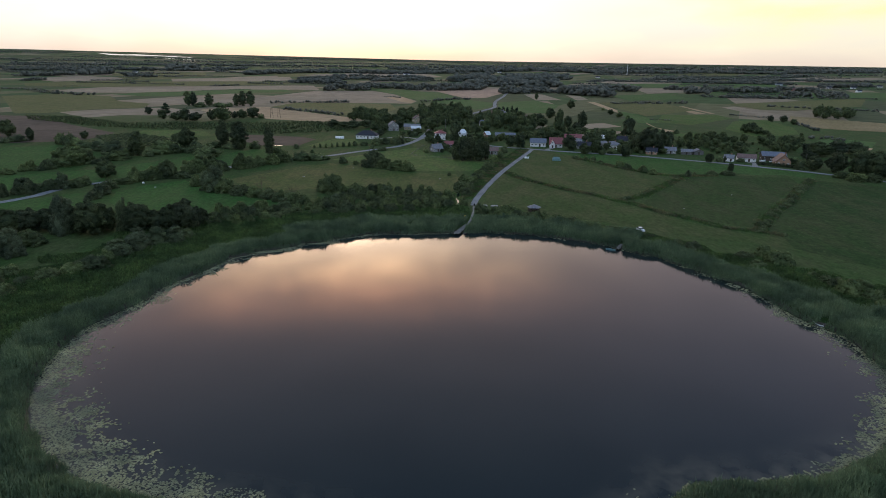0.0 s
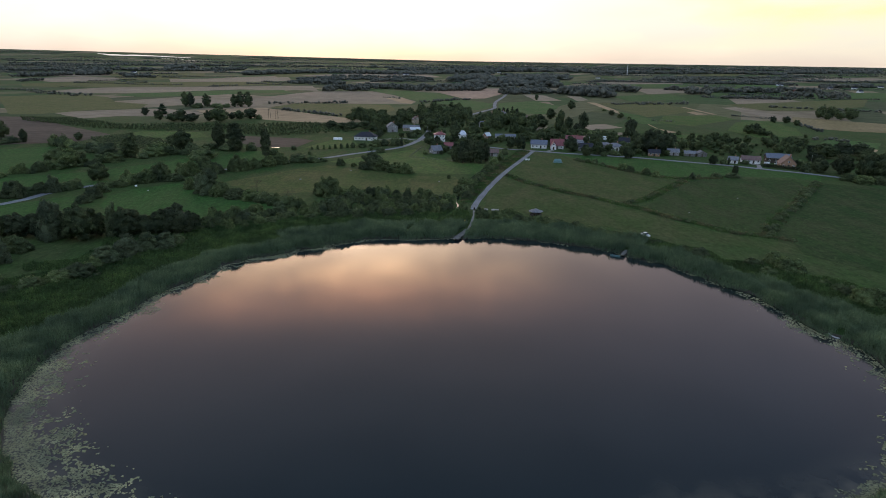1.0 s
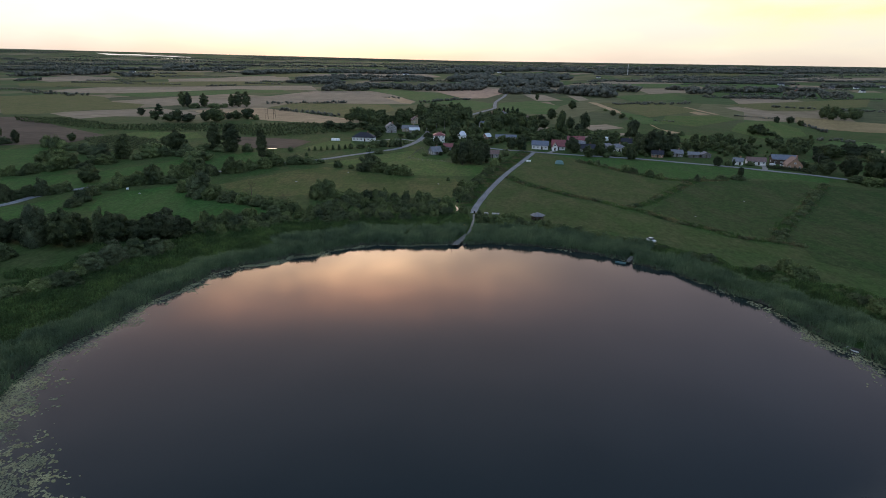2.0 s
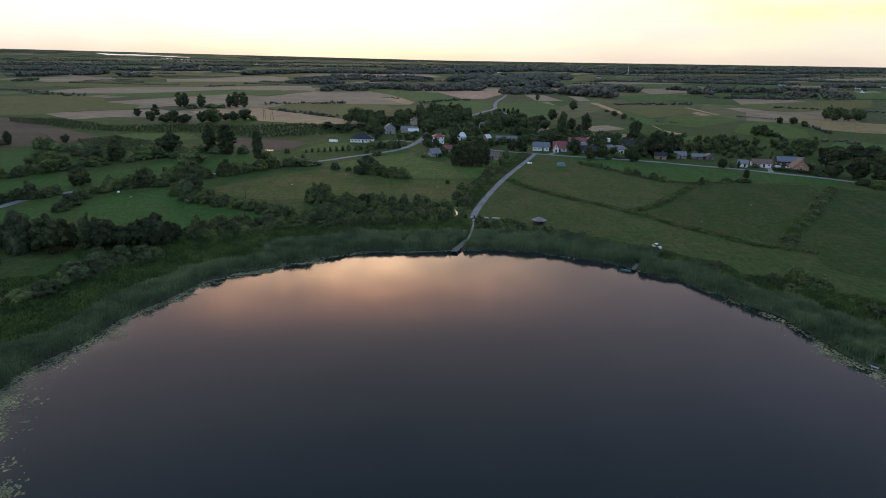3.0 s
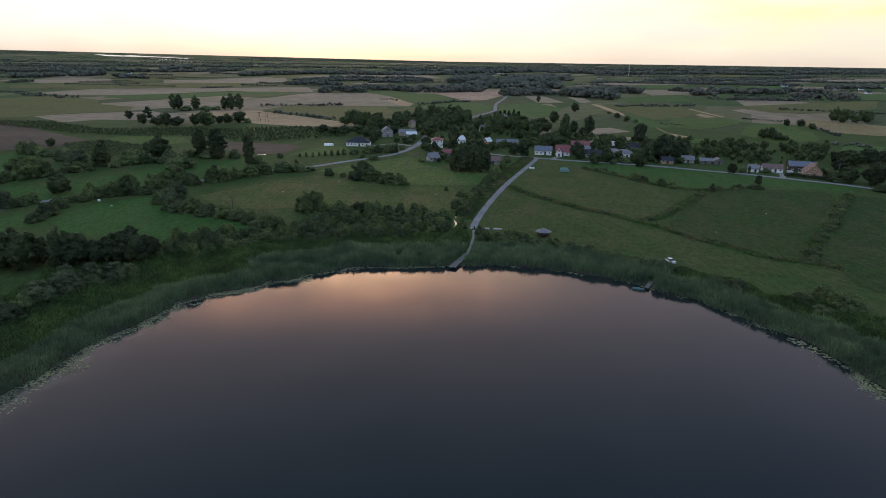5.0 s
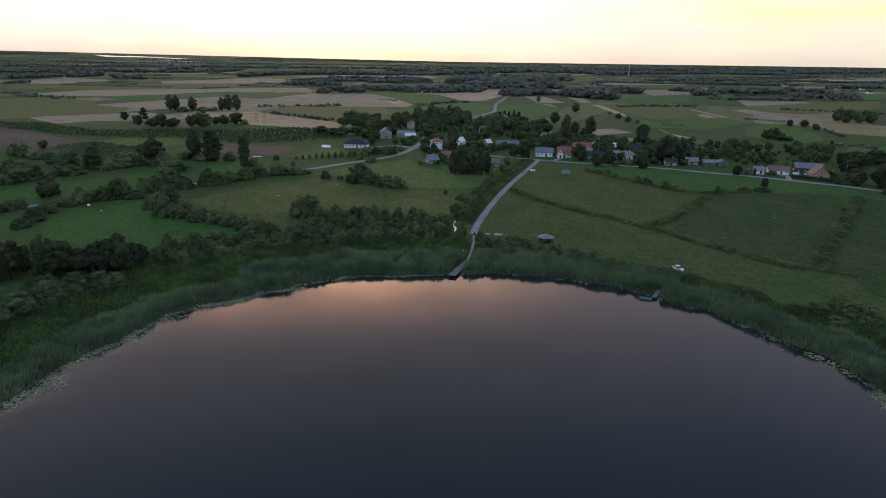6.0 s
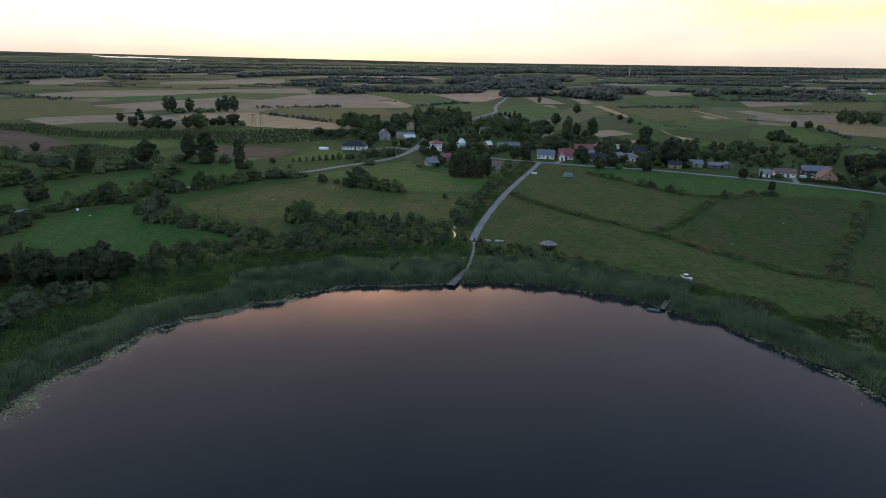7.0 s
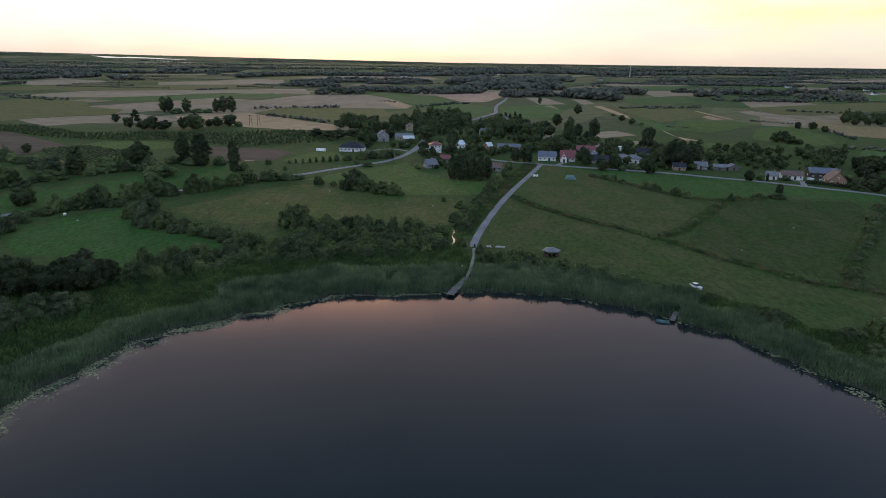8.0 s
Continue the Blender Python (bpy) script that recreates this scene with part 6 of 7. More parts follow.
def house(label, x, y, w, d, eave, ridge, walls, roofing, turn=0.0, roof="x", windows=3, floors=1, door=True, chimney=True, side_windows=2, category="house", name="house"):
    """A house: walls with gables, a roof slab, chimney, windows and door. Its front faces the lake."""
    root = empty(name, x, y + d / 2, ground_z(y, x), radians(turn))
    w, d, eave, ridge = w * 0.9, d * 0.92, eave * 0.9, ridge * 0.92
    house_spots.append((x, y + d / 2, max(w, d) / 2))
    tagged(root, label, category, "village buildings")
    bm = bmesh.new()
    box(bm, 0, 0, -0.3, w, d, eave + 0.3)
    if roof == "x":
        for s in (-1, 1):
            e = s * (w / 2 - 0.1)
            solid(bm, [(e - 0.1, -d / 2, eave), (e - 0.1, d / 2, eave), (e - 0.1, 0, ridge), (e + 0.1, -d / 2, eave), (e + 0.1, d / 2, eave), (e + 0.1, 0, ridge)],
                  [(0, 2, 1), (3, 4, 5), (0, 1, 4, 3), (1, 2, 5, 4), (2, 0, 3, 5)])
    elif roof == "y":
        for s in (-1, 1):
            e = s * (d / 2 - 0.1)
            solid(bm, [(-w / 2, e - 0.1, eave), (w / 2, e - 0.1, eave), (0, e - 0.1, ridge), (-w / 2, e + 0.1, eave), (w / 2, e + 0.1, eave), (0, e + 0.1, ridge)],
                  [(0, 1, 2), (3, 5, 4), (0, 3, 4, 1), (1, 4, 5, 2), (2, 5, 3, 0)])
    part("wall", bm, walls, root)
    bm = bmesh.new()
    if roof == "hip":
        hip_roof(bm, w, d, eave + 0.01, ridge, 0.6, 0.22)
    else:
        prism_roof(bm, w, d, eave + 0.02, ridge + 0.02, 0.5, 0.2, roof)
    roof_ob = part("roof", bm, roofing, root)
    # gutter under the front eave
    if roof != "y":
        bm = bmesh.new()
        drop = 0.5 * (ridge - eave) / (d / 2) if roof == "x" else 0
        box(bm, 0, -d / 2 - (0.56 if roof == "x" else 0.66), eave - drop - 0.02, w + 1.0, 0.12, 0.12)
        part("gutter", bm, METAL, roof_ob)
    if chimney:
        bm = bmesh.new()
        box(bm, w * 0.18, 0.5 if roof != "y" else 0, ridge - 0.9, 0.7, 0.7, 1.9)
        box(bm, w * 0.18, 0.5 if roof != "y" else 0, ridge + 1.0, 0.85, 0.85, 0.12)
        part("chimney", bm, BRICK_MAT, roof_ob, "brick chimney with a cap")
    for fl in range(floors):
        z0 = 1.0 + fl * 2.8
        for i in range(windows):
            wx = -w / 2 + w * (i + 0.5) / windows
            if door and fl == 0 and i == windows // 2:
                bm = bmesh.new()
                box(bm, wx, -d / 2, 0.05, 1.1, 0.12, 2.1)
                part("door", bm, WOOD_DARK, root, "dark wooden front door")
            else:
                window_at(root, wx, -d / 2, z0, 1.1, 1.1, 0)
        for s in (-1, 1):
            for i in range(side_windows):
                window_at(root, s * w / 2, -d / 2 + d * (i + 0.5) / side_windows, z0, 1.0, 1.1, s * math.pi / 2)
    if roof == "y" and ridge - eave > 2:
        window_at(root, 0, -d / 2, eave + 0.5, 1.2, 1.1, 0)
    return root


house("white bungalow with a dark hipped tile roof", -65.3, 512, 18.5, 11, 3.0, 6.6, PLASTER_WHITE, ROOF_DARK, -4, "hip", 6)
house("grey plastered two-storey house with grey gable roof", -49.4, 571, 9.5, 9, 5.6, 9.0, PLASTER_GREY, ROOF_GREY, 14, "y", 3, 2)
house("long brown farm building with grey roof", -33, 581, 15.5, 8, 3.4, 5.6, PLASTER_TAN, ROOF_GREY, -5, "x", 5)
house("open shed with bright pale metal roof", -29.2, 574, 9.0, 6, 2.8, 4.6, PLASTER_GREY, ROOF_PALE, 8, "x", 2, 1, False, False, 0, "shed", "shed")
house("small brown-roofed house behind the farm", -31.9, 650, 8.5, 8, 4.5, 7.4, PLASTER_TAN, ROOF_BROWN, 20, "y", 2, 2)
house("white two-storey house with red hipped roof", -6.7, 513, 9.3, 8.5, 5.8, 7.9, PLASTER_WHITE, ROOF_RED, 4, "hip", 3, 2)
house("lean-to with pale roof beside the white house", -13.5, 511, 4.5, 4, 2.2, 3.0, PLASTER_WHITE, ROOF_PALE, 4, "x", 1, 1, False, False, 0, "shed", "shed")
house("small grey cottage with a steep grey roof", -8.4, 447.5, 7.6, 6.6, 2.8, 5.6, PLASTER_GREY, ROOF_GREY, 28, "x", 3)
house("low outbuilding with a dull red roof", 0.7, 470.5, 7.0, 6, 2.8, 4.8, PLASTER_GREY, ROOF_RED, -6, "x", 3, 1, True, False, 1, "shed", "shed")
house("tall narrow shed with pale blue roof", 10.7, 535, 5.6, 9, 3.6, 6.4, PLASTER_WHITE, ROOF_PALE, 30, "x", 2, 1, False, False, 1, "shed", "shed")
house("wooden hut with a bright metal roof", 32.1, 538, 5.2, 5, 2.6, 5.0, BRICK_MAT, ROOF_PALE, 40, "x", 1, 1, True, False, 1, "shed", "shed")
house("long low farm shed with grey-blue roof", 47.1, 533, 18, 8, 3.0, 4.5, PLASTER_GREY, ROOF_BLUE, -3, "x", 6, 1, False, False, 1, "shed", "shed")
house("grey block garage with a mauve-brown gable roof", 30.2, 439.5, 9.0, 7, 2.9, 5.0, PLASTER_GREY, ROOF_BROWN, -6, "x", 3, 1, True, False, 1, "garage", "garage")
house("white house with slate blue gable roof", 68, 484, 12.8, 8.5, 3.4, 6.2, PLASTER_WHITE, ROOF_BLUE, -8, "x", 4)
house("white house with a steep red gable roof", 81.2, 482, 10.5, 8.5, 3.2, 7.4, PLASTER_WHITE, ROOF_RED, -6, "x", 3)
house("red-roofed front wing of the white house", 77.8, 478, 4.2, 6, 3.2, 6.3, PLASTER_WHITE, ROOF_RED, -6, "y", 1, 1, True, False, 0, "house", "house_wing")
house("long house with a low bright red roof", 101.5, 521, 14.5, 9, 3.2, 5.6, PLASTER_WHITE, ROOF_RED, -12, "x", 4)
house("grey garage with a flat-pitched grey roof", 101, 503, 8, 6, 2.8, 3.9, PLASTER_GREY, ROOF_GREY, -10, "x", 2, 1, False, False, 0, "garage", "garage")
house("low house with a dark grey roof", 101, 475, 11.2, 8, 2.9, 5.4, PLASTER_GREY, ROOF_DARK, -6, "x", 4)
house("white-walled house with a grey hipped roof", 122.7, 477, 12.6, 9, 3.4, 5.8, PLASTER_WHITE, ROOF_GREY, -4, "hip", 4)
house("grey-roofed annex beside a white house", 117.5, 492, 8, 6, 2.8, 4.2, PLASTER_GREY, ROOF_GREY, -4, "x", 2, 1, False, False, 1, "shed", "shed")
house("dark-roofed house behind the road", 139, 510, 9.5, 8, 3.2, 6.0, PLASTER_GREY, ROOF_DARK, -20, "x", 3)
house("small apricot cottage with a dark roof", 144.4, 453.5, 8.2, 6, 2.7, 4.8, PLASTER_ORANGE, ROOF_DARK, -10, "x", 3)
house("small grey farmhouse with grey roof", 159.6, 459, 8.4, 6.5, 2.8, 4.8, PLASTER_GREY, ROOF_GREY, -10, "x", 3)
house("low grey shed with patched roof", 170, 456, 8, 5.5, 2.6, 4.0, WOOD_GREY, ROOF_GREY, -12, "x", 1, 1, True, False, 0, "shed", "shed")
house("low grey barn with patched roof", 178, 455, 7, 6, 2.6, 4.3, WOOD_GREY, ROOF_GREY, -4, "y", 1, 1, True, False, 0, "shed", "shed")
house("small white cottage with pale grey roof", 188.5, 427, 6.4, 6, 2.7, 4.6, PLASTER_WHITE, ROOF_GREY, -30, "x", 2)
house("white garage block with a dark brown roof", 200.5, 428, 12.5, 7, 2.8, 5.0, PLASTER_WHITE, ROOF_BROWN, -14, "x", 4, 1, True, False, 1, "garage", "garage")
house("large dark barn with blue-grey roof", 221, 432, 16.5, 10, 3.8, 6.2, WOOD_DARK, ROOF_BLUE, -14, "x", 4, 1, True, False, 1, "barn", "barn")
house("apricot house with a steep brown gable roof", 217.4, 412, 9.8, 11, 3.2, 7.8, PLASTER_ORANGE, ROOF_BROWN, -14, "y", 3)
house("white house with a grey hipped roof", 60.1, 740, 13, 10, 4.2, 7.0, PLASTER_WHITE, ROOF_GREY, -4, "hip", 4)
house("low house under grey roofs among trees", 76, 699, 10, 8, 3.0, 6.0, PLASTER_TAN, ROOF_GREY, 10, "x", 3)
house("outbuilding with a grey roof among trees", 85, 704, 8, 7, 3.0, 5.2, PLASTER_GREY, ROOF_BROWN, -20, "x", 2, 1, True, False, 0, "shed", "shed")
house("house with a pale blue roof among trees", 33.4, 616, 7, 9, 4.6, 7.0, PLASTER_GREY, ROOF_BLUE, 20, "x", 2)
for fx, fy, fw, fm in ((961, 1543, 25, PLASTER_WHITE), (1003, 1740, 22, PLASTER_GREY), (813, 1548, 20, BRICK_MAT), (964, 1927, 36, ROOF_PALE), (-152, 2346, 40, PLASTER_WHITE),
                       (-190, 2346, 18, PLASTER_TAN), (-700, 2600, 40, PLASTER_WHITE), (-980, 2050, 30, PLASTER_WHITE), (530, 2350, 30, PLASTER_WHITE), (-560, 2500, 30, PLASTER_TAN),
                       (1080, 1760, 24, PLASTER_WHITE), (900, 1640, 18, PLASTER_WHITE), (1240, 1900, 24, PLASTER_WHITE), (220, 2900, 30, PLASTER_WHITE), (-420, 2700, 24, PLASTER_WHITE)):
    house("distant pale farm building on the plain", fx, fy, fw * 0.6, 8, 3.6, 6.4, fm, ROOF_DARK if fm is not BRICK_MAT else ROOF_RED, var.uniform(-20, 20), "x", 3, 1, True, False, 0, "farm building", "farm_building")


# groves behind the village, kept clear of walls and yards
rows = []
for n, poly in enumerate(WOODS):
    gap = 7.4 if n in (0, 3) else 8.4 if n == 1 else 8.2 if n == 2 else 16
    for x, y in scattered(poly, gap, 30 + n):
        k = 1.2 if n == 4 else 1.0
        w = var.uniform(5.0, 11.0) if n != 2 else var.uniform(4.0, 8.5)
        if n < 3 and noise.noise(Vector((x / 22, y / 45, 5.0))) < -0.22:
            w *= 0.45
        if any(math.hypot(x - a, y - b) < c + w * 0.5 or (abs(x - a) < c and b - 30 < y < b) for a, b, c in house_spots):
            continue
        rows.append(("s" if var.random() < 0.06 else "t", x, y, w * k, w * var.uniform(0.85, 1.35) * k))
joined_plants("village_grove", rows, "dense dark green groves of broadleaf trees", "trees", LEAF_TREE)

# garden trees and shrubs between the houses
rows = []
for n, poly in enumerate(GARDENS):
    for x, y in scattered(poly, 6.0, 60 + n):
        w = var.uniform(3.0, 7.0)
        if min(distance_to(line, np.array([x]), np.array([y]))[0] for line in (LAKE_ROAD, VILLAGE_ROAD, WEST_ROAD)) < w / 2 + 2.5:
            continue
        if any(math.hypot(x - a, y - b) < c + w * 0.5 or (abs(x - a) < c and b - 14 < y < b) for a, b, c in house_spots):
            continue
        rows.append(("b" if w < 4.5 else "t", x, y, w, w * var.uniform(0.7, 1.15)))
joined_plants("garden_trees", rows, "fruit trees and shrubs in village gardens", "trees", LEAF_TREE)


def tunnel(label, x, y, w, d, h, turn, material, ribs):
    """A half-round tunnel with end walls and hoops."""
    root = empty("greenhouse_tunnel", x, y, ground_z(y), radians(turn))
    tagged(root, label, "greenhouse")
    bm = bmesh.new()
    rows = []
    for s in (-w / 2, w / 2):
        rows.append([bm.verts.new((s, d / 2 * math.cos(a), h * math.sin(a) - 0.05)) for a in np.linspace(0, math.pi, 9)])
    for i in range(8):
        bm.faces.new((rows[0][i], rows[0][i + 1], rows[1][i + 1], rows[1][i]))
    bm.faces.new(rows[0])
    bm.faces.new(rows[1][::-1])
    part("cover", bm, material, root)
    for i in range(ribs):
        s = -w / 2 + w * i / (ribs - 1)
        bm = bmesh.new()
        pts = [(s, (d / 2 + 0.03) * math.cos(a), (h + 0.03) * math.sin(a)) for a in np.linspace(0, math.pi, 9)]
        for a, b in zip(pts[:-1], pts[1:]):
            tube(bm, a, b, 0.05, 0.05, 4)
        part("hoop", bm, METAL, root)


tunnel("small white film greenhouse beside the garden", -86.8, 513, 6.5, 3.0, 2.0, -6, FILM, 4)
tunnel("long white round-roofed hall behind houses", 128.6, 540, 10, 6, 3.6, -4, FILM, 5)
tunnel("yellow canvas tunnel tent in a yard", 142.4, 545, 4.5, 4.4, 2.8, 70, YELLOW, 3)


# ---------- jetty, path end, lake side ----------
def jetty(label, a, b, width, deck, posts):
    """A plank jetty between two points on low posts."""
    a, b = Vector(a), Vector(b)
    length = (b - a).length
    turn = math.atan2(b.y - a.y, b.x - a.x)
    root = empty("jetty", a.x, a.y, 0.0, turn)
    tagged(root, label, "jetty")
    planks = int(length / 0.3)
    bm = bmesh.new()
    box(bm, 0, 0, 0, 0.27, width, 0.06)
    first = part("plank", bm, WOOD_GREY, root)
    for i in range(planks):
        p = first if i == 0 else new("plank", first.data)
        p.parent = root
        p.matrix_basis = Matrix.Translation((0.15 + i * length / planks, random.uniform(-0.03, 0.03), deck + random.uniform(-0.008, 0.008)))
    for s in (-1, 1):
        bm = bmesh.new()
        box(bm, length / 2, s * (width / 2 - 0.15), deck - 0.2, length, 0.14, 0.19)
        part("beam", bm, WOOD_DARK, root)
        for i in range(posts):
            bm = bmesh.new()
            tube(bm, (length * (i + 0.3) / posts, s * (width / 2 - 0.08), -1.0), (length * (i + 0.3) / posts, s * (width / 2 - 0.08), deck + 0.35), 0.09, 0.08, 7)
            part("post", bm, WOOD_DARK, root)
    bm = bmesh.new()
    tube(bm, (0.5, width / 2 + 0.1, -1.0), (0.5, width / 2 + 0.1, deck + 1.4), 0.05, 0.04, 6)
    part("mooring_pole", bm, WOOD_DARK, root)
    return root


jetty("weathered grey wooden jetty reaching out of the reeds", (3.1, 233.0), (8.3, 247.6), 2.3, 0.75, 5)
jetty("short weathered wooden pier in the reeds", (60.2, 217.6), (63.4, 223.6), 1.4, 0.6, 3)


def boat(label, x, y, turn, length, beam, hull, inner):
    """An open rowing boat with thwarts."""
    root = empty("rowing_boat", x, y, -0.08, radians(turn))
    tagged(root, label, "boat")
    bm = bmesh.new()
    sections = []
    for k in range(9):
        u = k / 8
        half = beam / 2 * (math.sin(min(1.0, u * 1.6 + 0.35) * math.pi / 2) if u < 0.55 else math.cos((u - 0.55) / 0.45 * math.pi / 2) ** 0.7 + 0.02)
        top = 0.45 + 0.18 * u * u
        ring_pts = [(-half, top), (-half * 0.85, 0.1), (0, -0.02), (half * 0.85, 0.1), (half, top), (half * 0.88, top - 0.02), (half * 0.7, 0.16), (0, 0.12), (-half * 0.7, 0.16), (-half * 0.88, top - 0.02)]
        sections.append([bm.verts.new((-length / 2 + length * u, p, q)) for p, q in ring_pts])
    for r, s in zip(sections[:-1], sections[1:]):
        for k in range(10):
            j = (k + 1) % 10
            bm.faces.new((r[k], r[j], s[j], s[k]))
    bm.faces.new(sections[0])
    bm.faces.new(sections[-1][::-1])
    part("hull", bm, hull, root)
    for u in (-0.25, 0.08):
        bm = bmesh.new()
        box(bm, length * u, 0, 0.3, 0.28, beam * 0.8, 0.04)
        part("thwart", bm, inner, root)
    return root


boat("dark wooden rowing boat moored at the jetty", 6.9, 236.4, 70, 3.6, 1.3, WOOD_DARK, WOOD_GREY)
boat("pale teal rowing boat moored at the pier", 57.8, 217.6, 160, 3.4, 1.3, TARP, WOOD_GREY)
boat("white rowing boat at the reed edge", 95.9, 154.0, 125, 2.8, 1.2, PAINT_WHITE, WOOD_GREY)
boat("dark rowing boat at the reed edge", 97.6, 153.2, 150, 3.4, 1.25, WOOD_DARK, WOOD_GREY)


def pavilion(x, y):
    """An open picnic shelter with a hexagonal roof on posts."""
    root = empty("picnic_shelter", x, y, 0.6)
    tagged(root, "wooden picnic shelter with dark hexagonal shingle roof", "shelter")
    bm = bmesh.new()
    n, r = 6, 3.2
    low = [bm.verts.new((r * math.cos(i * math.pi / 3), r * math.sin(i * math.pi / 3), 1.9)) for i in range(n)]
    rim = [bm.verts.new((r * math.cos(i * math.pi / 3), r * math.sin(i * math.pi / 3), 2.02)) for i in range(n)]
    tip = bm.verts.new((0, 0, 3.2))
    bm.faces.new(low)
    for i in range(n):
        j = (i + 1) % n
        bm.faces.new((low[i], low[j], rim[j], rim[i]))
        bm.faces.new((rim[i], rim[j], tip))
    part("roof", bm, ROOF_GREY, root)
    for i in range(n):
        bm = bmesh.new()
        box(bm, 2.4 * math.cos(i * math.pi / 3), 2.4 * math.sin(i * math.pi / 3), -0.2, 0.16, 0.16, 2.2)
        part("post", bm, WOOD_DARK, root)
        if i != 4:
            a = (i + 0.5) * math.pi / 3
            bm = bmesh.new()
            box(bm, 2.05 * math.cos(a), 2.05 * math.sin(a), 0.1, 0.1, 2.2, 0.85, a)
            part("rail", bm, WOOD_DARK, root)
    bm = bmesh.new()
    box(bm, 0, 0, 0.7, 1.6, 0.8, 0.06)
    box(bm, 0, 0, 0.0, 0.2, 0.5, 0.7)
    part("table", bm, WOOD_GREY, root)


pavilion(37.6, 272.4)

def slab_stack(label, x, y, turn, w, d, n):
    root = empty("concrete_slabs", x, y, 0.6, radians(turn))
    tagged(root, label, "slabs", "slabs by the lane")
    for i in range(n):
        bm = bmesh.new()
        box(bm, random.uniform(-0.08, 0.08), random.uniform(-0.08, 0.08), i * 0.2, w, d, 0.18, random.uniform(-0.03, 0.03), 0.02)
        part("slab", bm, CONCRETE, root)


slab_stack("low stack of pale concrete slabs by the lane", 17.0, 281.4, 5, 1.7, 1.8, 2)
slab_stack("wide stack of pale concrete slabs by the lane", 21.0, 281.0, -8, 3.2, 1.8, 2)


def bin_post(label, x, y, material):
    root = empty("litter_bin", x, y, 0.72)
    tagged(root, label, "bin", "bins at the lane end")
    bm = bmesh.new()
    tube(bm, (0, 0, 0), (0, 0, 0.85), 0.24, 0.28, 10)
    part("body", bm, material, root)
    bm = bmesh.new()
    tube(bm, (0, 0, 0.85), (0, 0, 0.95), 0.30, 0.22, 10)
    part("lid", bm, RUBBER, root)


bin_post("pale upright litter bin at the lane end", 10.9, 281.3, PAINT_WHITE)
bin_post("dark upright litter bin at the lane end", 12.0, 281.2, RUBBER)


def heap(x, y, w, seed):
    """A low mound of pale spoil."""
    rnd = random.Random(seed)
    bm = bmesh.new()
    bmesh.ops.create_icosphere(bm, subdivisions=2, radius=1.0)
    for v in bm.verts:
        v.co = Vector((v.co.x * w / 2, v.co.y * 0.9, max(v.co.z, -0.1) * 0.45)) * (1 + 0.25 * noise.noise(v.co * 2 + Vector((seed, 0, 0))))
    ob = part("spoil_heap", bm, SAND, None, "", True)
    ob.matrix_basis = Matrix.LocRotScale((x, y, 0.62), Euler((0, 0, rnd.uniform(0.6, 1.2))), None)
    tagged(ob, "pale sandy spoil heap along the ditch", "heap", "spoil heaps")


for i, (hx, hy, hw) in enumerate(HEAPS):
    heap(hx, hy, hw, i)


def boulder(x, y, w, seed):
    bm = bmesh.new()
    bmesh.ops.create_icosphere(bm, subdivisions=2, radius=1.0)
    for v in bm.verts:
        v.co = Vector((v.co.x * w / 2, v.co.y * w * 0.4, v.co.z * w * 0.3)) * (1 + 0.3 * noise.noise(v.co * 1.6 + Vector((seed * 3, 0, 0))))
    ob = part("field_boulder", bm, CONCRETE)
    ob.matrix_basis = Matrix.LocRotScale((x, y, 0.66), Euler((0, 0, seed)), None)
    tagged(ob, "pale grey boulder lying in the meadow", "stone", "boulders in the meadows")


for i, (bx, by, bw) in enumerate(STONES):
    boulder(bx, by, bw, i)


def sign_post(x, y):
    root = empty("sign_post", x, y, 0.6, radians(10))
    tagged(root, "thin wooden post with a small yellow board", "sign")
    bm = bmesh.new()
    tube(bm, (0, 0, -0.3), (0, 0, 2.6), 0.06, 0.05, 6)
    part("post", bm, WOOD_GREY, root)
    bm = bmesh.new()
    box(bm, 0, -0.07, 1.9, 0.6, 0.05, 0.55)
    part("board", bm, YELLOW, root, "small yellow board")


sign_post(7.0, 253.0)


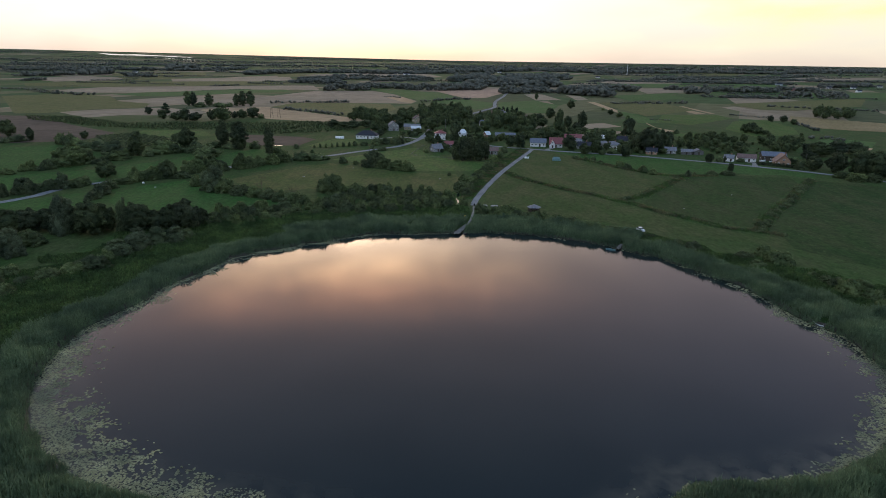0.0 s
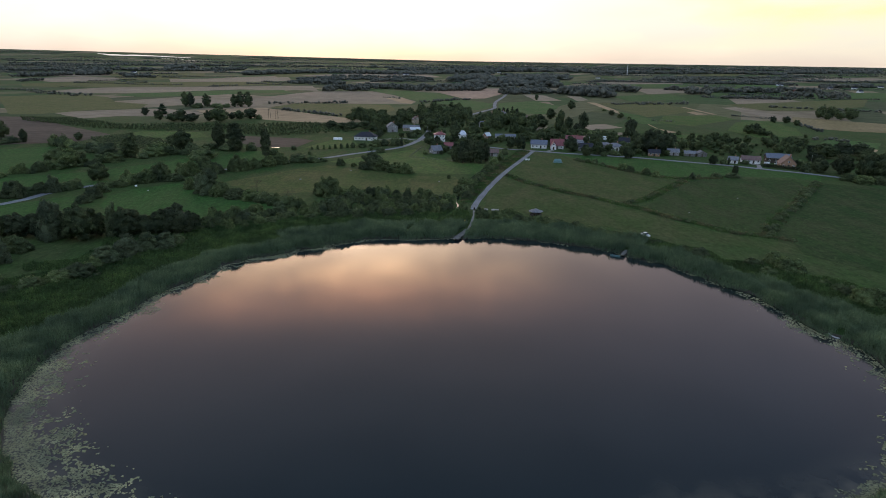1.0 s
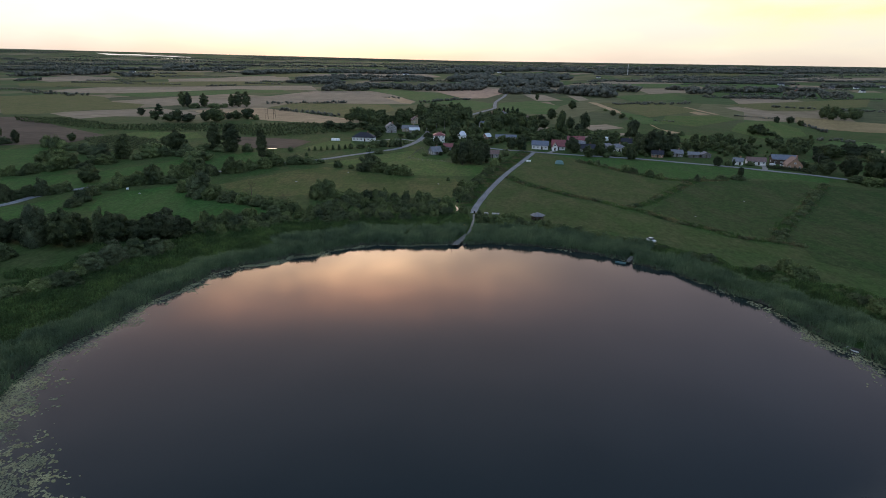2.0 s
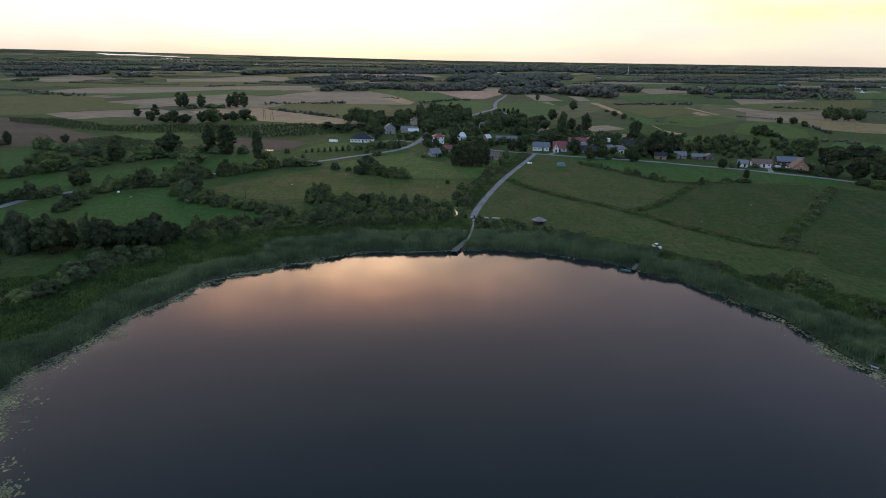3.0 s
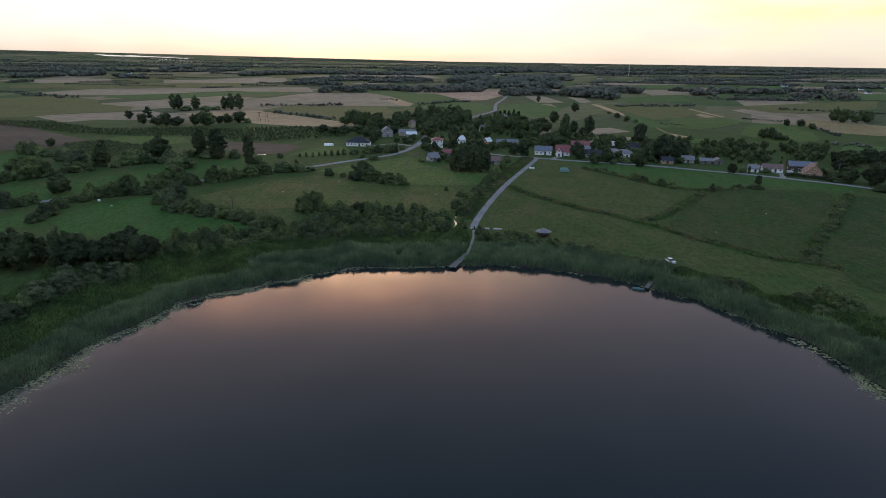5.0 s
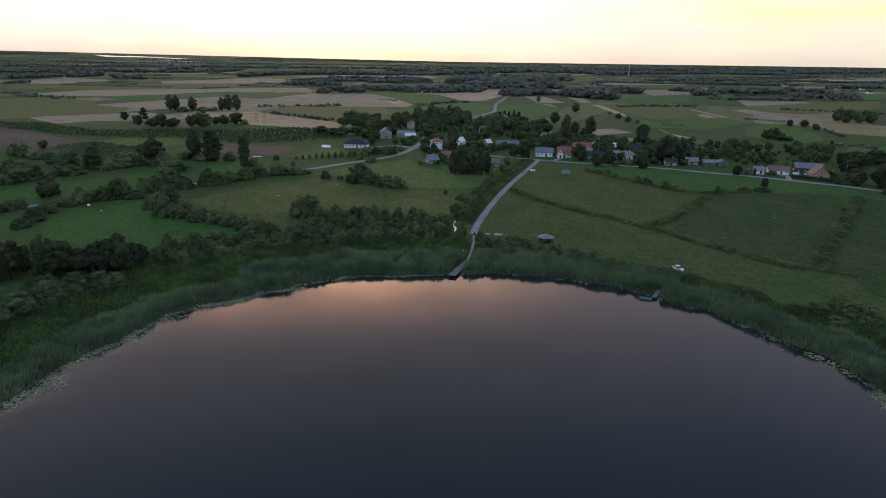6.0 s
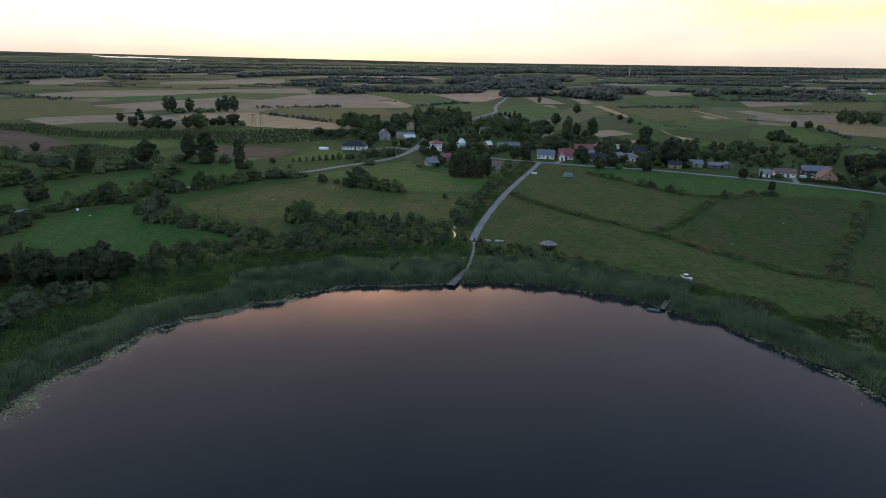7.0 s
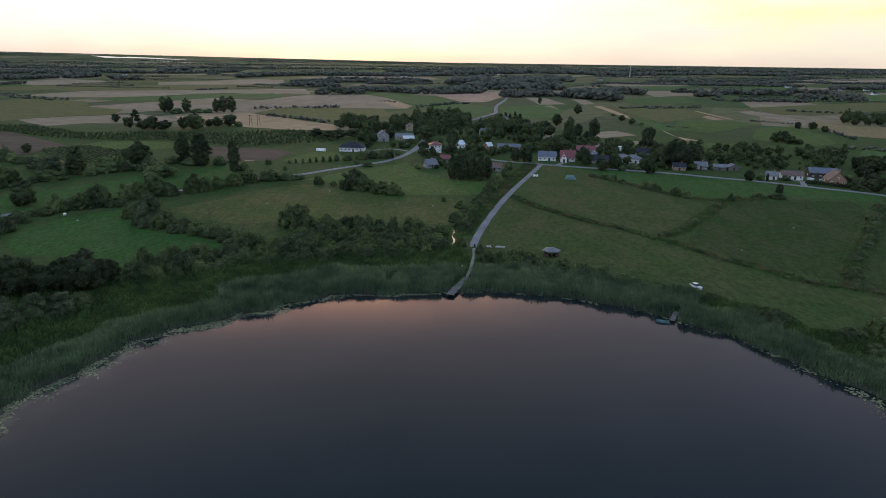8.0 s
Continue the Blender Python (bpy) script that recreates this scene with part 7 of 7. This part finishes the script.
def car(label, x, y, turn, paint):
    """A small hatchback with wheels, windows and lamps."""
    root = empty("car", x, y, 0.72, radians(turn))
    tagged(root, label, "car")
    bm = bmesh.new()
    prof = [(-2.05, 0.30), (-2.08, 0.75), (-1.95, 0.98), (-0.95, 1.03), (1.35, 1.03), (1.95, 0.95), (2.08, 0.70), (2.05, 0.30)]
    rows = [[bm.verts.new((px, s * (0.86 if pz < 0.9 else 0.82), pz)) for px, pz in prof] for s in (-1, 1)]
    for i in range(len(prof)):
        j = (i + 1) % len(prof)
        bm.faces.new((rows[0][i], rows[0][j], rows[1][j], rows[1][i]))
    for r in rows:
        bm.faces.new(r)
    bmesh.ops.bevel(bm, geom=bm.edges[:], offset=0.06, segments=2, affect="EDGES")
    part("body", bm, paint, root)
    bm = bmesh.new()
    solid(bm, [(-1.0, -0.8, 1.02), (1.5, -0.8, 1.02), (1.5, 0.8, 1.02), (-1.0, 0.8, 1.02), (-0.3, -0.66, 1.44), (1.15, -0.66, 1.44), (1.15, 0.66, 1.44), (-0.3, 0.66, 1.44)],
          [(3, 2, 1, 0), (0, 1, 5, 4), (1, 2, 6, 5), (2, 3, 7, 6), (3, 0, 4, 7), (4, 5, 6, 7)])
    part("windows", bm, GLASS, root, "dark tinted side and front windows")
    bm = bmesh.new()
    box(bm, 0.42, 0, 1.43, 1.5, 1.34, 0.05, 0, 0.02)
    part("roof", bm, paint, root)
    for sx in (-1.3, 1.3):
        for sy in (-1, 1):
            bm = bmesh.new()
            tube(bm, (sx, sy * 0.68, 0.31), (sx, sy * 0.88, 0.31), 0.31, 0.31, 14)
            wheel = part("wheel", bm, RUBBER, root)
            bm = bmesh.new()
            tube(bm, (sx, sy * 0.87, 0.31), (sx, sy * 0.90, 0.31), 0.19, 0.17, 10)
            part("rim", bm, METAL, wheel)
    for sy in (-0.6, 0.6):
        bm = bmesh.new()
        box(bm, -2.07, sy, 0.62, 0.05, 0.34, 0.14)
        part("headlight", bm, GLASS, root)
        bm = bmesh.new()
        box(bm, 2.06, sy, 0.66, 0.05, 0.3, 0.16)
        part("tail_light", bm, PAINT_RED, root)


car("white hatchback car parked on the meadow", 75.2, 241.8, 104, PAINT_WHITE)
car("pale car parked in the yard by the barn", 215.8, 425.5, 170, PAINT_WHITE)


def pool(x, y):
    root = empty("garden_pool", x, y, 0.6)
    tagged(root, "round pale blue garden pool beside the barn", "pool")
    bm = bmesh.new()
    rows = [[bm.verts.new((rr * math.cos(a), rr * math.sin(a), z)) for a in np.linspace(0, 2 * math.pi, 20, endpoint=False)] for rr, z in ((1.9, 0), (1.9, 1.0), (1.75, 1.0), (1.75, 0.1))]
    for p, q in zip(rows[:-1], rows[1:]):
        for i in range(20):
            bm.faces.new((p[i], p[(i + 1) % 20], q[(i + 1) % 20], q[i]))
    part("wall", bm, PAINT_WHITE, root)
    bm = bmesh.new()
    bm.faces.new([bm.verts.new((1.76 * math.cos(a), 1.76 * math.sin(a), 0.85)) for a in np.linspace(0, 2 * math.pi, 20, endpoint=False)])
    part("cover", bm, ROOF_PALE, root)


pool(210.7, 429.5)


def mast(x, y, h):
    root = empty("radio_mast", x, y, ground_z(y, x))
    tagged(root, "slender pale lattice mast on the far plain", "mast")
    for i in range(3):
        a = i * 2.094
        bm = bmesh.new()
        tube(bm, (1.8 * math.cos(a), 1.8 * math.sin(a), -1), (0.7 * math.cos(a), 0.7 * math.sin(a), h), 0.5, 0.3, 5)
        part("leg", bm, PLASTER_WHITE, root)
    for z in np.linspace(6, h - 2, 6):
        bm = bmesh.new()
        k = 1.8 - 1.1 * z / h
        ring_pts = [(k * math.cos(i * 2.094), k * math.sin(i * 2.094), z) for i in range(3)]
        for i in range(3):
            tube(bm, ring_pts[i], ring_pts[(i + 1) % 3], 0.2, 0.2, 4)
        part("brace", bm, METAL, root)


mast(761, 2834, 46)


def covered_stack(x, y):
    root = empty("covered_haystack", x, y, 0.66, radians(-8))
    tagged(root, "haystack under a teal tarpaulin on the meadow", "haystack")
    bm = bmesh.new()
    solid(bm, [(-2.9, -1.6, 0), (2.9, -1.6, 0), (2.9, 1.6, 0), (-2.9, 1.6, 0), (-2.6, -1.3, 1.2), (2.1, -1.3, 1.3), (2.1, 1.3, 1.3), (-2.6, 1.3, 1.2), (-2.2, 0, 2.3), (1.4, 0, 2.35)],
          [(0, 1, 5, 4), (1, 2, 6, 5), (2, 3, 7, 6), (3, 0, 4, 7), (4, 5, 9, 8), (5, 6, 9), (6, 7, 8, 9), (7, 4, 8), (3, 2, 1, 0)])
    bmesh.ops.subdivide_edges(bm, edges=bm.edges[:], cuts=2, use_grid_fill=True)
    for v in bm.verts:
        v.co += Vector((noise.noise(v.co * 1.3), noise.noise(v.co * 1.3 + Vector((9, 0, 0))), 0)) * 0.12
    part("tarpaulin", bm, TARP, root)


covered_stack(71.0, 418.5)


def bale(label, x, y, material, r, length, turn):
    root = empty("round_bale", x, y, ground_z(y), radians(turn))
    tagged(root, label, "bale", "bales on the meadows")
    bm = bmesh.new()
    tube(bm, (-length / 2, 0, r), (length / 2, 0, r), r, r, 14)
    bmesh.ops.bevel(bm, geom=bm.edges[:], offset=0.08, segments=1, affect="EDGES")
    part("wrap", bm, material, root)


bale("white wrapped round bale beside the lane", 51.4, 424.6, FILM, 0.65, 1.3, 20)
bale("white wrapped round bale beside the lane", 52.9, 424.2, FILM, 0.65, 1.3, 60)
bale("pale wrapped round bale beside a hedge", -153.4, 316.6, FILM, 0.55, 1.1, 30)


def pole(label, x, y, h, turn):
    """A timber power pole with a crossarm and insulators."""
    root = empty("power_pole", x, y, ground_z(y), radians(turn))
    tagged(root, label, "pole", "power poles")
    bm = bmesh.new()
    tube(bm, (0, 0, -0.5), (0, 0, h), 0.17, 0.11, 8)
    part("pole", bm, WOOD_GREY, root)
    bm = bmesh.new()
    box(bm, 0, 0, h - 0.7, 1.7, 0.12, 0.14)
    part("crossarm", bm, WOOD_GREY, root)
    for s in (-0.7, 0, 0.7):
        bm = bmesh.new()
        tube(bm, (s, 0, h - 0.56 if s else h), (s, 0, h - 0.3 if s else h + 0.26), 0.07, 0.05, 6)
        part("insulator", bm, PLASTER_WHITE, root)


for px, py, ph in ((-17.2, 538, 8.5), (-9.7, 572, 9), (14, 500, 8.5), (232, 416, 8), (-3, 600, 8.5), (154, 470, 8), (108, 500, 7.5)):
    pole("grey timber power pole with a crossarm", px, py, ph, plant_rnd.uniform(0, 90))


def h_pylon(x, y, h):
    root = empty("power_pylon", x, y, ground_z(y), radians(20))
    tagged(root, "slender two-legged power pylon in a wheat field", "pylon", "pylons in the wheat")
    for s in (-1, 1):
        bm = bmesh.new()
        tube(bm, (s * 1.4, 0, -0.5), (s * 0.5, 0, h), 0.16, 0.11, 6)
        part("leg", bm, WOOD_DARK, root)
    for z, w in ((h - 0.3, 4.0), (h * 0.55, 1.9)):
        bm = bmesh.new()
        box(bm, 0, 0, z, w, 0.14, 0.16)
        part("crossarm", bm, WOOD_DARK, root)


h_pylon(-184.2, 674, 10)
h_pylon(-177.0, 675.5, 10)


def tractor(x, y):
    root = empty("tractor", x, y, 0.62, radians(200))
    tagged(root, "red tractor parked before a long shed", "tractor")
    bm = bmesh.new()
    box(bm, 0.9, 0, 0.8, 1.7, 0.9, 0.8, 0, 0.06)
    box(bm, -0.5, 0, 0.7, 1.2, 1.2, 0.6, 0, 0.06)
    part("body", bm, PAINT_RED, root)
    bm = bmesh.new()
    box(bm, -0.5, 0, 1.3, 1.2, 1.3, 1.0, 0, 0.05)
    part("cab_windows", bm, GLASS, root)
    bm = bmesh.new()
    box(bm, -0.5, 0, 2.3, 1.4, 1.5, 0.12, 0, 0.03)
    part("roof", bm, PAINT_RED, root)
    for sx, r in ((-0.7, 0.75), (1.3, 0.45)):
        for sy in (-1, 1):
            bm = bmesh.new()
            tube(bm, (sx, sy * 0.65, r), (sx, sy * 1.0, r), r, r, 14)
            part("wheel", bm, RUBBER, root)


tractor(42.4, 526)


def fence(label, line, gap, h):
    """Wire-and-post fence: a post each step and two rails."""
    pts = spline(line, gap)
    root = empty("garden_fence", pts[0].x, pts[0].y, 0.6)
    tagged(root, label, "fence")
    for p in pts:
        bm = bmesh.new()
        tube(bm, (p.x - pts[0].x, p.y - pts[0].y, -0.3), (p.x - pts[0].x, p.y - pts[0].y, h), 0.07, 0.06, 5)
        part("post", bm, WOOD_GREY, root)
    for z in (h * 0.45, h * 0.9):
        bm = bmesh.new()
        for a, b in zip(pts[:-1], pts[1:]):
            tube(bm, (a.x - pts[0].x, a.y - pts[0].y, z), (b.x - pts[0].x, b.y - pts[0].y, z), 0.035, 0.035, 4)
        part("rail", bm, WOOD_GREY, root)


fence("weathered post-and-rail fence round a cottage garden", [(-25.4, 428.5), (-18.7, 475.6), (-16.1, 466.6)], 3.0, 1.2)
fence("weathered post fence round a cottage garden", [(-25.4, 428.5), (-12.7, 420.4), (4.7, 414.9)], 3.0, 1.2)


def clipped_hedge(label, a, b, w, h):
    """A clipped hedge: a leafy box."""
    root = empty("clipped_hedge", a[0], a[1], 0.6)
    tagged(root, label, "hedge")
    a, b = Vector(a), Vector(b)
    n = int((b - a).length / 0.8)
    cs = np.array([[(b.x - a.x) * i / n, (b.y - a.y) * i / n, z] for i in range(n + 1) for z in (h * 0.3, h * 0.72)])
    v, f = leaf_cloud(rng, cs, np.full(len(cs), w * 0.5), 12, 0.4, 0.15, 1)
    v[:, 2] = np.maximum(v[:, 2], 0.02)
    ob = new("foliage", raw_mesh("foliage", v, f, LEAF_TREE))
    ob.parent = root


clipped_hedge("dark clipped hedge in front of the apricot house", (201.2, 416.6), (219, 403.6), 1.8, 2.0)

# far river and pond
bm = bmesh.new()
bm.faces.new([bm.verts.new((x, y, ground_z(y, x) + 0.5)) for x, y in [(-2363.6, 4615.6), (-2295.9, 4828.8), (-1796.8, 4570.7), (-1737.4, 4483.3), (-2088.7, 4650.5), (-2405.3, 4793.8), (-2600, 4881.7)]])
bm.faces.new([bm.verts.new((x, y, ground_z(y, x) + 0.5)) for x, y in [(-1991.2, 4428.3), (-1602.1, 4142.2), (-1563.7, 4078.7), (-1923.5, 4328.2)]])
bm.faces.new([bm.verts.new((x, y, ground_z(y, x) + 0.5)) for x, y in [(637.2, 3388.8), (834.4, 3617.7), (912.6, 3558.1), (863.8, 3444.8), (602.3, 3282.1)]])
bm.faces.new([bm.verts.new((x, y, ground_z(y) + 0.12)) for x, y in [(-126.5, 464.1), (-123.5, 465.4), (-119.6, 464.9), (-120.4, 463.2), (-124.6, 462.9)]])
bm.faces.new([bm.verts.new((x, y, ground_z(y, x) + 0.5)) for x, y in [(-1042.9, 2557.8), (-1045.2, 2586.7), (-996, 2466.7), (-994.8, 2441.5)]])
tagged(part("far_water", bm, WATER), "distant river reaches and ponds shining pale", "water", kind="structure")
